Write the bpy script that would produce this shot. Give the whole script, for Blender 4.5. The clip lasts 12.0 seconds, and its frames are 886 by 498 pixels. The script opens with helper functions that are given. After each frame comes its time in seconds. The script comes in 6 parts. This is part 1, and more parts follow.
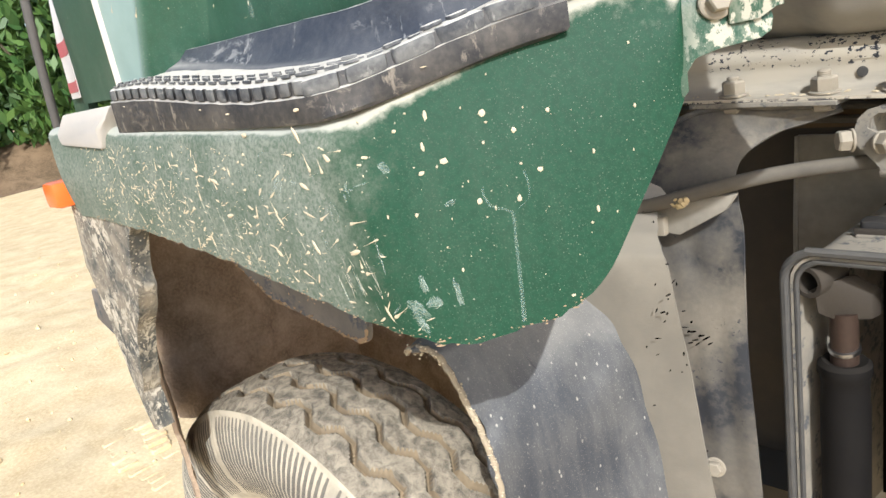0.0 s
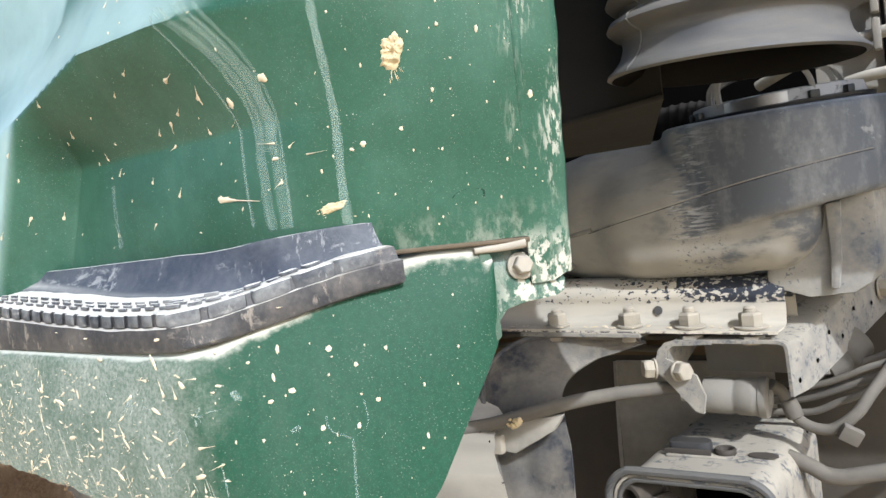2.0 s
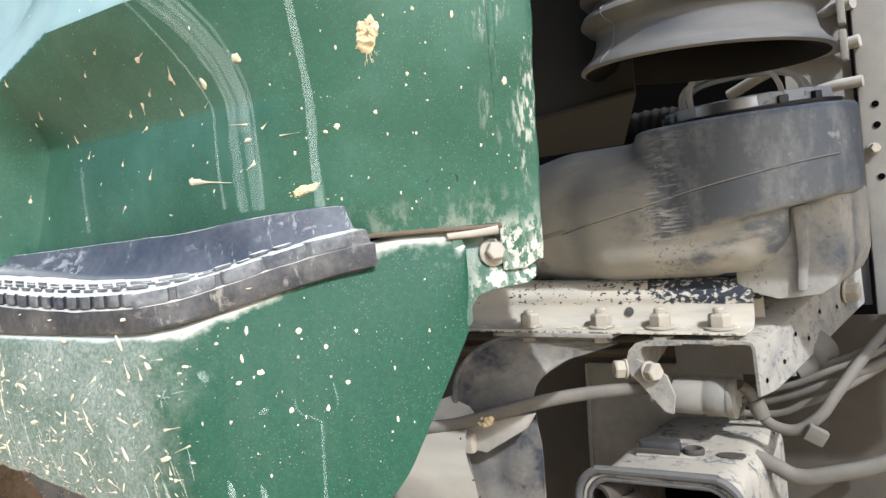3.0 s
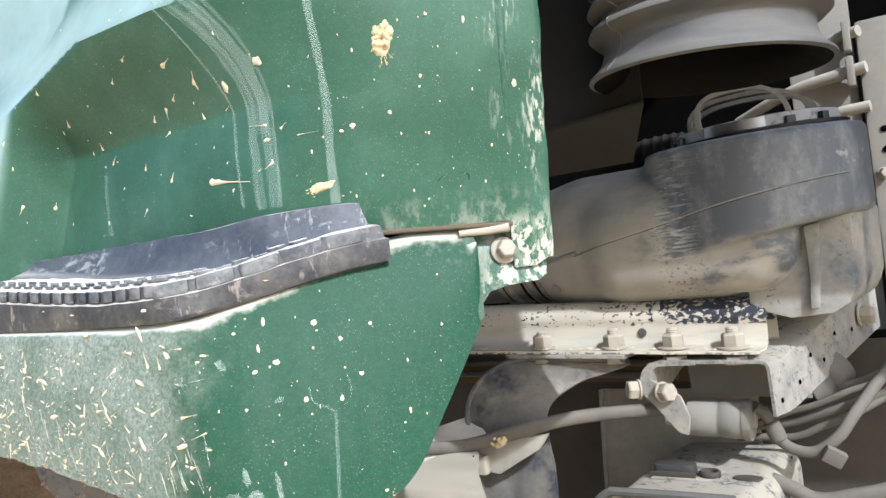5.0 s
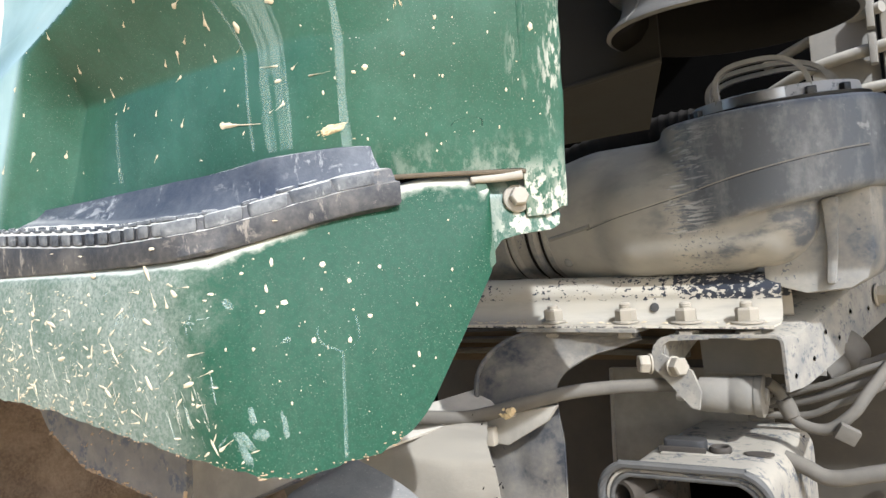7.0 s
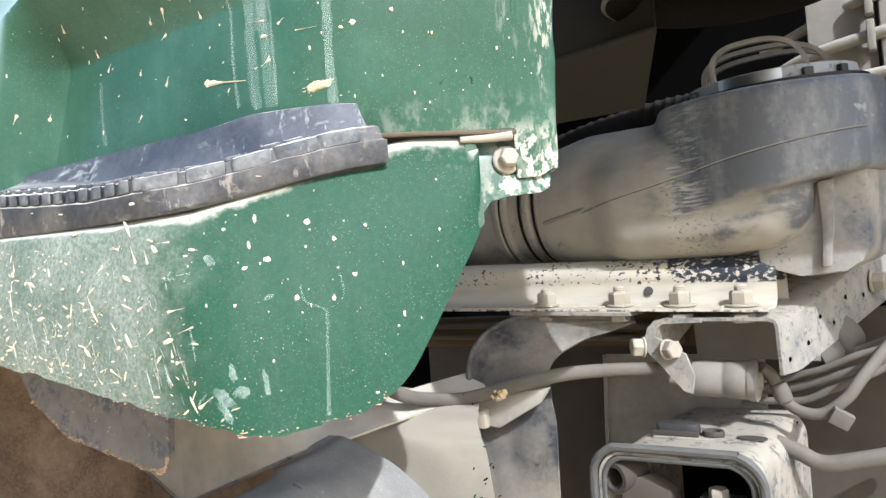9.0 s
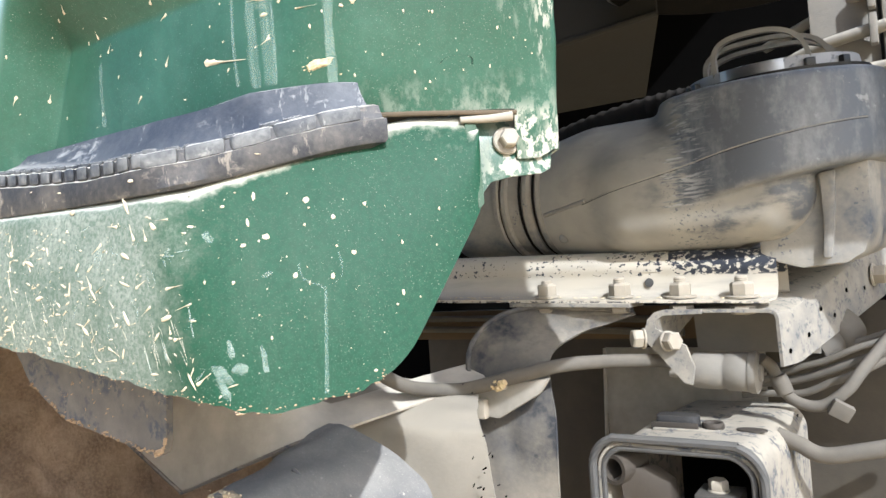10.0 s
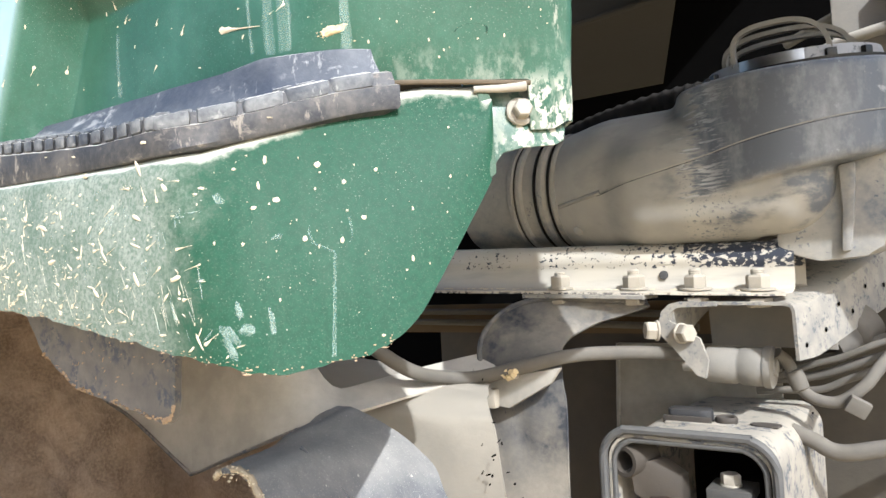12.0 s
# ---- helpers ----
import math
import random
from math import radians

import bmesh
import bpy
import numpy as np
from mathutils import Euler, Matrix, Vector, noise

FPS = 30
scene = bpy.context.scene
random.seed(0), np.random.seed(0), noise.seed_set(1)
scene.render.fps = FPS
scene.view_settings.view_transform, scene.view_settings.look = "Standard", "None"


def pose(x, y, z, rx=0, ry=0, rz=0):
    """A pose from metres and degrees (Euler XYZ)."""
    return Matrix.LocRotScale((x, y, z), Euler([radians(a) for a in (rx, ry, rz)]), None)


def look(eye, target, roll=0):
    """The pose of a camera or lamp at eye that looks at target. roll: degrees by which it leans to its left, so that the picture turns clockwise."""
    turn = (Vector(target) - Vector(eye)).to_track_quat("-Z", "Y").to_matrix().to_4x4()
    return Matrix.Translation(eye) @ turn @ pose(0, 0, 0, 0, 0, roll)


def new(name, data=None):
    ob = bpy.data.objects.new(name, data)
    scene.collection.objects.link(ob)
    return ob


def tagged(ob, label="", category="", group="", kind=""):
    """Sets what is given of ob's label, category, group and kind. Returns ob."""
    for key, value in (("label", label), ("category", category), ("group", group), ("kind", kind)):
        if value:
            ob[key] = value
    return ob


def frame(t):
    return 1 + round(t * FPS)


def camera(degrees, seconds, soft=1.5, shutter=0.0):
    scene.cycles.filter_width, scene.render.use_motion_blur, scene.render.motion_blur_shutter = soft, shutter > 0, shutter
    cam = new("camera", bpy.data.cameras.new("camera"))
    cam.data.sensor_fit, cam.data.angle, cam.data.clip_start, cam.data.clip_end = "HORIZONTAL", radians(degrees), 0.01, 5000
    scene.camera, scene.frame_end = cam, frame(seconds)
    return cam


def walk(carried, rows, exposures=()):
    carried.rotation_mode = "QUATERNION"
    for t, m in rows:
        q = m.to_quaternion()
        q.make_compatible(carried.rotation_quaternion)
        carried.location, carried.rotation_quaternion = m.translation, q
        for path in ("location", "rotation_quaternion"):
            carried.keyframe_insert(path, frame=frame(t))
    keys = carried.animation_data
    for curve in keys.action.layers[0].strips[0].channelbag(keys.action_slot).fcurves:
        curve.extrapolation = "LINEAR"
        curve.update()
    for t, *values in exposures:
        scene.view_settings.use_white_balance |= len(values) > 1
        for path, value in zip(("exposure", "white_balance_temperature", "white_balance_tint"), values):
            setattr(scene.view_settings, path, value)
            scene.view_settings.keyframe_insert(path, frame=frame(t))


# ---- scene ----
cam = camera(64.0, 12.0)

PATH = [
    (0.0, pose(0.2010, -0.4444, 1.1584, 73.37, 9.95, 44.49)),
    (0.5, pose(0.2144, -0.4535, 1.1698, 74.33, 8.46, 43.77)),
    (1.0, pose(0.2208, -0.4633, 1.1633, 79.53, 7.13, 38.80)),
    (1.5, pose(0.2345, -0.4780, 1.1816, 84.87, 5.61, 35.63)),
    (2.0, pose(0.2488, -0.4853, 1.1829, 88.57, 6.54, 33.13)),
    (2.5, pose(0.2497, -0.4864, 1.1740, 89.11, 5.44, 31.72)),
    (3.0, pose(0.2494, -0.4858, 1.1646, 89.14, 5.67, 31.15)),
    (3.2, look((0.251, -0.485, 1.161), (-0.773, 1.233, 1.129), -5.9)),
    (4.8, look((0.260, -0.501, 1.138), (-0.760, 1.215, 1.252), -5.8)),
    (5.0, pose(0.2531, -0.4972, 1.1311, 92.58, 5.69, 32.19)),
    (5.5, pose(0.2497, -0.4968, 1.1230, 92.39, 5.69, 33.60)),
    (6.0, pose(0.2513, -0.4994, 1.1173, 92.79, 5.43, 34.49)),
    (6.5, pose(0.2505, -0.4971, 1.1074, 93.08, 5.66, 34.46)),
    (7.0, pose(0.2458, -0.4906, 1.0984, 91.90, 4.71, 33.10)),
    (7.2, look((0.242, -0.482, 1.093), (-0.850, 1.193, 1.119), -5.1)),
    (8.8, look((0.246, -0.480, 1.072), (-0.828, 1.206, 1.134), -4.7)),
    (9.0, pose(0.2441, -0.4789, 1.0711, 91.72, 4.19, 32.86)),
    (9.5, pose(0.2416, -0.4753, 1.0643, 91.20, 3.80, 32.21)),
    (10.0, pose(0.2431, -0.4771, 1.0574, 91.65, 3.91, 32.93)),
    (10.5, pose(0.2451, -0.4780, 1.0512, 92.15, 3.58, 33.22)),
    (11.0, pose(0.2443, -0.4780, 1.0448, 92.64, 3.25, 33.67)),
    (11.5, pose(0.2437, -0.4733, 1.0364, 91.64, 3.39, 33.57)),
    (12.0, pose(0.2424, -0.4727, 1.0327, 92.00, 2.85, 34.12)),
]
walk(cam, PATH, exposures=[(0.0, 0.47, 6000, 8), (1.5, 0.59, 5650, 8), (3.0, 0.71, 5600, 8), (7.0, 0.81, 5600, 8), (9.5, 0.95, 5650, 8), (12.0, 1.07, 5700, 8)])

# ---------------------------------------------------------------- world, sun
GROUND = -0.125
world = bpy.data.worlds.new("world")
scene.world = world
world.use_nodes = True
wn = world.node_tree.nodes
wl = world.node_tree.links
sky = wn.new("ShaderNodeTexSky")
sky.sky_type = "NISHITA"
sky.sun_disc = False
SUN_DIR = Vector((1.30, -1.0, 1.18)).normalized()
sky.sun_elevation = math.asin(SUN_DIR.z)
sky.sun_rotation = math.atan2(SUN_DIR.x, SUN_DIR.y)
sky.air_density, sky.dust_density = 1.0, 2.5
wl.new(sky.outputs[0], wn["Background"].inputs["Color"])
wn["Background"].inputs["Strength"].default_value = 0.15
sun_data = bpy.data.lights.new("sun", "SUN")
sun_data.energy, sun_data.angle, sun_data.color = 3.4, radians(0.6), (1.0, 0.965, 0.91)
sun = new("sun", sun_data)
sun.matrix_world = look(SUN_DIR * 20, (0, 0, 0))


# ---------------------------------------------------------------- materials
class Nodes:
    """A material under construction, with short calls for the usual nodes."""

    def __init__(self, name):
        self.mat = bpy.data.materials.new(name)
        self.mat.use_nodes = True
        self.tree = self.mat.node_tree
        self.bsdf = self.tree.nodes["Principled BSDF"]
        self.geo = self.add("ShaderNodeNewGeometry")
        self.pos = self.geo.outputs["Position"]

    def add(self, kind):
        return self.tree.nodes.new(kind)

    def link(self, a, b):
        self.tree.links.new(a, b)

    def noise(self, scale, detail=6.0, rough=0.55, stretch=None, distortion=0.0):
        vec = self.pos
        if stretch:
            mp = self.add("ShaderNodeMapping")
            mp.inputs["Scale"].default_value = stretch
            self.link(self.pos, mp.inputs["Vector"])
            vec = mp.outputs["Vector"]
        n = self.add("ShaderNodeTexNoise")
        n.inputs["Scale"].default_value = scale
        n.inputs["Detail"].default_value = detail
        n.inputs["Roughness"].default_value = rough
        n.inputs["Distortion"].default_value = distortion
        self.link(vec, n.inputs["Vector"])
        return n.outputs["Fac"]

    def cells(self, scale, stretch=None, randomness=1.0):
        v = self.add("ShaderNodeTexVoronoi")
        v.inputs["Scale"].default_value = scale
        v.inputs["Randomness"].default_value = randomness
        vec = self.pos
        if stretch:
            mp = self.add("ShaderNodeMapping")
            mp.inputs["Scale"].default_value = stretch
            self.link(self.pos, mp.inputs["Vector"])
            vec = mp.outputs["Vector"]
        self.link(vec, v.inputs["Vector"])
        return v.outputs["Distance"]

    def ramp(self, fac, lo, hi, a=0.0, b=1.0):
        r = self.add("ShaderNodeMapRange")
        r.interpolation_type = "SMOOTHSTEP"
        for key, val in (("From Min", lo), ("From Max", hi), ("To Min", a), ("To Max", b)):
            r.inputs[key].default_value = val
        self.link(fac, r.inputs["Value"])
        return r.outputs["Result"]

    def axis(self, k):
        s = self.add("ShaderNodeSeparateXYZ")
        self.link(self.pos, s.inputs[0])
        return s.outputs[k]

    def up(self):
        s = self.add("ShaderNodeSeparateXYZ")
        self.link(self.geo.outputs["Normal"], s.inputs[0])
        return s.outputs[2]

    def math(self, op, a, b, c=None):
        m = self.add("ShaderNodeMath")
        m.operation = op
        for k, v in enumerate((a, b, c)):
            if v is None:
                continue
            if isinstance(v, (int, float)):
                m.inputs[k].default_value = v
            else:
                self.link(v, m.inputs[k])
        return m.outputs[0]

    def mix(self, fac, a, b):
        m = self.add("ShaderNodeMix")
        m.data_type = "RGBA"
        if isinstance(fac, (int, float)):
            m.inputs[0].default_value = fac
        else:
            self.link(fac, m.inputs[0])
        for k, v in ((6, a), (7, b)):
            if isinstance(v, tuple):
                m.inputs[k].default_value = (*v, 1.0)
            else:
                self.link(v, m.inputs[k])
        return m.outputs[2]

    def finish(self, color, rough, metal=0.0, bump=None, strength=0.3, distance=0.002, coat=0.0, spec=0.5):
        for key, val in (("Base Color", color), ("Roughness", rough), ("Metallic", metal)):
            if isinstance(val, tuple):
                self.bsdf.inputs[key].default_value = (*val, 1.0)
            elif isinstance(val, (int, float)):
                self.bsdf.inputs[key].default_value = val
            else:
                self.link(val, self.bsdf.inputs[key])
        self.bsdf.inputs["Coat Weight"].default_value = coat
        self.bsdf.inputs["Coat Roughness"].default_value = 0.12
        self.bsdf.inputs["Specular IOR Level"].default_value = spec
        if bump is not None:
            b = self.add("ShaderNodeBump")
            b.inputs["Strength"].default_value = strength
            b.inputs["Distance"].default_value = distance
            self.link(bump, b.inputs["Height"])
            self.link(b.outputs["Normal"], self.bsdf.inputs["Normal"])
        return self.mat


DUST = (0.49, 0.465, 0.385)
GREEN = (0.0085, 0.047, 0.0245)
GREY_DUST = (0.45, 0.455, 0.40)
# Pale blue-green that stands in for sky reflected in the cab paint.
SKY_SHEEN = (0.36, 0.47, 0.45)


def mat_paint(name, base_dust, front_dust=False, worn_rear=False):
    """Green cab enamel with a film of dust, fine specks and, where asked, a dusty front part or a painted sky sheen."""
    n = Nodes(name)
    big = n.noise(9.0, 4)
    film = n.ramp(big, 0.3, 0.75, 0.0, 1.0)
    fine = n.noise(240.0, 3)
    streak = n.noise(60.0, 4, stretch=(1.0, 1.0, 0.12))
    dust = n.math("MULTIPLY", film, n.ramp(streak, 0.25, 0.8))
    dust = n.math("MULTIPLY_ADD", dust, base_dust, base_dust * 0.45)
    if front_dust:
        wob = n.noise(22.0, 6, 0.65)
        grad = n.ramp(n.math("MULTIPLY_ADD", n.noise(60.0, 6, 0.7), 0.09, n.axis(0)), -0.085, -0.155, 0.0, 1.0)
        grain = n.ramp(n.noise(330.0, 5, 0.7), 0.30, 0.70, 0.45, 1.25)
        front = n.math("MULTIPLY", n.math("MULTIPLY", grad, n.ramp(wob, 0.2, 0.75, 0.24, 0.51)), grain)
        dust = n.math("ADD", dust, front)
        crown = n.math("MULTIPLY", n.ramp(n.math("MULTIPLY_ADD", n.noise(75.0, 6, 0.65), 0.5, n.math("SUBTRACT", n.up(), 0.25)), 0.34, 0.62), 0.9)
        dust = n.math("MAXIMUM", dust, crown)
    sheen = None
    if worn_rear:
        # Sky sheen painted onto leaning faces and the front bulge.
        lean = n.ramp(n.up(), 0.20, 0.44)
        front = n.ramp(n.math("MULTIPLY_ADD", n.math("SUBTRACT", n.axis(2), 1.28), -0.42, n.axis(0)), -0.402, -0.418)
        sheen = n.math("MULTIPLY", n.math("MAXIMUM", lean, n.math("MULTIPLY", front, 0.9)), n.ramp(n.noise(11.0, 5), 0.2, 0.75, 0.5, 0.95))
        low = n.ramp(n.axis(2), 1.212, 1.172, 0.0, 1.0)
        soft = n.math("MULTIPLY", n.math("MULTIPLY", low, n.ramp(n.noise(110.0, 7, 0.68, stretch=(1, 1, 0.6)), 0.42, 0.66)), n.ramp(n.axis(0), -0.10, -0.02, 0.08, 0.30))
        edge = n.ramp(n.axis(0), 0.004, 0.032, 0.0, 1.0)
        flake = n.math("MULTIPLY", n.ramp(n.noise(230.0, 8, 0.7, stretch=(1.3, 1.3, 0.26)), 0.50, 0.56), n.ramp(n.noise(38.0, 4, stretch=(1, 1, 0.3)), 0.46, 0.66))
        lower = n.ramp(n.axis(2), 1.42, 1.20, 0.35, 1.0)
        chips = n.math("MULTIPLY", n.math("MULTIPLY", edge, flake), n.math("MULTIPLY", lower, 0.9))
        bottom = n.math("MULTIPLY", n.math("MULTIPLY", n.ramp(n.axis(2), 1.186, 1.158), n.ramp(n.axis(0), -0.02, 0.002)), n.ramp(n.noise(120.0, 8, 0.66, stretch=(1, 1, 0.6)), 0.49, 0.55, 0.0, 0.85))
        dust = n.math("MAXIMUM", dust, n.math("MAXIMUM", soft, n.math("MAXIMUM", chips, bottom)))
    specks = n.math("MULTIPLY", n.ramp(n.cells(170.0), 0.11, 0.06, 0.0, 0.6), n.ramp(n.noise(35.0, 3), 0.50, 0.66))
    tiny = n.math("MULTIPLY", n.ramp(n.cells(430.0), 0.20, 0.10, 0.0, 0.25 if worn_rear else 0.28), n.ramp(n.noise(26.0, 4, 0.6), 0.38, 0.62, 0.0, 1.0))
    haze = n.ramp(n.noise(900.0, 2), 0.52, 0.75, 0.0, 0.05)
    dust = n.math("MAXIMUM", dust, n.math("MAXIMUM", specks, tiny))
    dust = n.math("MINIMUM", n.math("ADD", dust, haze), 0.92)
    shade = n.mix(n.ramp(fine, 0.3, 0.7), GREEN, (0.010, 0.057, 0.030))
    if worn_rear:
        shade = n.mix(n.ramp(film, 0.0, 1.0, 0.02, 0.10), shade, (0.20, 0.45, 0.36))
    color = n.mix(dust, shade, n.mix(grad, DUST, GREY_DUST) if front_dust else DUST)
    if sheen:
        color = n.mix(sheen, color, SKY_SHEEN)
    rough = n.ramp(dust, 0.0, 0.7, 0.30 if worn_rear else 0.5, 0.88)
    height = n.math("ADD", n.math("MULTIPLY", dust, 0.6), n.math("MULTIPLY", big, 0.5))
    return n.finish(color, rough, bump=height, strength=0.12, distance=0.002, coat=0.12 if worn_rear else 0.0, spec=0.24 if worn_rear else 0.10)


def mat_rubber(name, dusty=0.4, color=(0.022, 0.026, 0.036), dust=DUST, settle_from=0.62, cover=0.75):
    n = Nodes(name)
    a = n.ramp(n.noise(28.0, 6, 0.6), 0.35, 0.72)
    b = n.ramp(n.noise(190.0, 4), 0.4, 0.7)
    top = n.ramp(n.up(), settle_from, 0.95, 0.0, cover)
    d = n.math("MULTIPLY", n.math("ADD", n.math("MULTIPLY", a, dusty), n.math("MULTIPLY", b, dusty * 0.35)), 0.8)
    d = n.math("ADD", d, n.ramp(n.up(), 0.0, 0.6, 0.0, 0.03))
    d = n.math("MAXIMUM", d, n.math("MULTIPLY", top, n.ramp(n.noise(80.0, 5), 0.1, 0.6, 0.5 + 0.4 * (cover - 0.75) / 0.25, 1.0)))
    scuff = n.math("MULTIPLY", n.ramp(n.noise(46.0, 7, 0.7, stretch=(0.6, 1.0, 1.4), distortion=0.2), 0.54, 0.66, 0.0, 0.5), n.ramp(n.noise(13.0, 3), 0.38, 0.55))
    runs = n.math("MULTIPLY", n.ramp(n.noise(75.0, 8, 0.72, stretch=(1.0, 1.0, 0.35)), 0.55, 0.64, 0.0, 0.6), n.ramp(n.noise(20.0, 3), 0.42, 0.58))
    d = n.math("MINIMUM", n.math("MAXIMUM", d, n.math("MAXIMUM", scuff, runs)), 0.95)
    c = n.mix(d, color, n.mix(top, dust, (0.70, 0.66, 0.58)))
    return n.finish(c, n.ramp(d, 0, 0.6, 0.55, 0.9), bump=n.noise(420.0, 4), strength=0.25, distance=0.001, spec=0.45)


def mat_dusty(name, base, dust=(0.44, 0.40, 0.335), amount=0.6, metal=0.0, rough=0.6, scale=18.0, wear=None, settle=0.5, spec=0.5):
    """A part under a coat of road dust; wear lays bare dark patches of old paint."""
    n = Nodes(name)
    a = n.ramp(n.noise(scale, 7, 0.62), 0.28, 0.72, amount * 0.55, amount)
    t = n.ramp(n.up(), 0.0, 0.9, 0.0, settle)
    d = n.math("MINIMUM", n.math("ADD", a, t), 0.97)
    tone = n.mix(n.noise(6.0, 4), dust, tuple(v * 0.82 for v in dust))
    c = n.mix(d, base, tone)
    if wear:
        m = n.math("MULTIPLY", n.ramp(n.noise(wear[0], 9, 0.72), wear[1], wear[1] + 0.07), n.ramp(n.noise(wear[0] * 0.32, 3), 0.47, 0.62, 0.0, wear[2]))
        c = n.mix(m, c, (0.040, 0.052, 0.075))
    return n.finish(c, n.ramp(d, 0, 0.8, rough, 0.92), metal=metal, bump=n.noise(170.0, 6, 0.65), strength=0.35, distance=0.0015, spec=spec)


def mat_rail():
    """Pale dust on the rail, with old blue-black paint showing in flakes along its crown toward the free end."""
    n = Nodes("dusty_rail_steel")
    x, z = n.axis(0), n.axis(2)
    level = n.math("MULTIPLY_ADD", x, 0.036, z)
    tone = n.mix(n.noise(7.0, 5), (0.50, 0.455, 0.375), (0.40, 0.36, 0.295))
    grey = n.ramp(n.noise(24.0, 6, 0.6, stretch=(0.25, 1, 1.6)), 0.45, 0.72, 0.0, 0.42)
    tone = n.mix(grey, tone, (0.24, 0.235, 0.225))
    pick = n.math("ADD", n.noise(165.0, 9, 0.58, stretch=(0.7, 1, 1.0)), n.ramp(x, -0.25, 0.0, -0.075, 0.075))
    patch = n.math("ADD", pick, n.ramp(n.noise(17.0, 4), 0.3, 0.7, -0.055, 0.055))
    crown = n.math("MULTIPLY", n.ramp(level, 1.010, 1.034, 0.0, 1.0), n.ramp(level, 1.0615, 1.0575, 0.25, 1.0))
    flake = n.math("MULTIPLY", n.ramp(patch, 0.545, 0.56), n.ramp(n.math("MULTIPLY_ADD", n.noise(30.0, 4), 0.5, crown), 0.55, 0.75))
    edge = n.math("MULTIPLY", n.ramp(level, 0.985, 0.979), n.ramp(n.noise(95.0, 8, 0.66), 0.50, 0.53))
    c = n.mix(n.math("MAXIMUM", flake, edge), tone, (0.020, 0.024, 0.036))
    return n.finish(c, n.ramp(flake, 0, 1, 0.92, 0.5), bump=n.math("SUBTRACT", n.math("MULTIPLY", n.noise(170.0, 6, 0.65), 0.4), flake), strength=0.35, distance=0.0010)


def mat_liner():
    """Black rubber sheet under a thin grey film, rubbed in streaks that run down it, with pale flecks."""
    n = Nodes("liner_rubber")
    streak = n.noise(60.0, 7, 0.65, stretch=(1.0, 1.0, 0.16), distortion=0.4)
    film = n.math("ADD", n.ramp(n.noise(8.0, 5, 0.55), 0.30, 0.72, 0.02, 0.17), n.ramp(streak, 0.35, 0.75, -0.03, 0.08))
    fleck = n.math("MULTIPLY", n.ramp(n.cells(120.0, stretch=(1, 1, 0.55)), 0.20, 0.12), n.ramp(n.noise(40.0, 4), 0.47, 0.60, 0.0, 0.85))
    grit = n.ramp(n.noise(520.0, 4, 0.7), 0.55, 0.72, 0.0, 0.34)
    d = n.math("MINIMUM", n.math("MAXIMUM", n.math("ADD", n.math("ADD", film, grit), n.ramp(n.up(), 0.35, 0.9, 0.0, 0.40)), fleck), 0.95)
    c = n.mix(d, (0.036, 0.041, 0.053), n.mix(n.noise(5.0, 3), (0.40, 0.37, 0.32), (0.46, 0.44, 0.40)))
    return n.finish(c, n.ramp(d, 0, 0.7, 0.5, 0.9), bump=n.math("ADD", n.noise(260.0, 5), streak), strength=0.3, distance=0.0015)


def mat_guard():
    """Grey-green paint drowned in thrown mud: dark ground, cream spatter at several sizes."""
    n = Nodes("mud_caked_guard")
    ground_c = n.mix(n.ramp(n.noise(26.0, 6, 0.62), 0.35, 0.65), (0.085, 0.088, 0.085), (0.27, 0.235, 0.185))
    splat = n.ramp(n.noise(95.0, 8, 0.68, stretch=(1, 1, 0.7), distortion=0.8), 0.495, 0.55)
    drops = n.math("MULTIPLY", n.ramp(n.cells(210.0), 0.26, 0.16), n.ramp(n.noise(33.0, 4), 0.40, 0.58))
    m = n.math("MAXIMUM", n.math("MULTIPLY", splat, n.ramp(n.noise(14.0, 4), 0.36, 0.60, 0.1, 1.0)), drops)
    c = n.mix(m, ground_c, (0.58, 0.52, 0.42))
    return n.finish(c, 0.92, bump=n.math("ADD", m, n.noise(120.0, 5)), strength=0.6, distance=0.003, spec=0.2)


def mat_duct(name, lo, hi, tones=((0.25, 0.215, 0.165), (0.34, 0.30, 0.245)), base=(0.046, 0.054, 0.070), settle=0.16):
    """Moulded blue-black plastic under soft brown dust, wiped and scuffed in places."""
    n = Nodes(name)
    soft = n.ramp(n.noise(5.5, 4, 0.5), 0.30, 0.70, lo, hi)
    grainy = n.ramp(n.noise(120.0, 5, 0.65), 0.3, 0.75, -0.06, 0.08)
    d = n.math("ADD", n.math("ADD", soft, grainy), n.ramp(n.up(), 0.25, 0.95, 0.0, settle))
    wipe = n.math("MULTIPLY", n.ramp(n.noise(8.0, 5, 0.6), 0.46, 0.68), n.ramp(n.noise(45.0, 6, 0.7), 0.35, 0.6, 0.2, 0.75))
    d = n.math("SUBTRACT", d, wipe)
    pit = n.math("MULTIPLY", n.ramp(n.noise(130.0, 6, 0.7), 0.58, 0.64, 0.0, 0.7), n.ramp(n.noise(9.0, 3), 0.56, 0.66))
    d = n.math("SUBTRACT", d, pit)
    d = n.math("MAXIMUM", n.math("MINIMUM", d, 0.92), 0.03)
    tone = n.mix(n.noise(3.0, 3), *tones)
    c = n.mix(d, base, tone)
    return n.finish(c, n.ramp(d, 0, 0.7, 0.5, 0.9), bump=n.math("ADD", n.noise(210.0, 5, 0.6), n.math("MULTIPLY", n.noise(24.0, 3), 1.5)), strength=0.22, distance=0.0015)


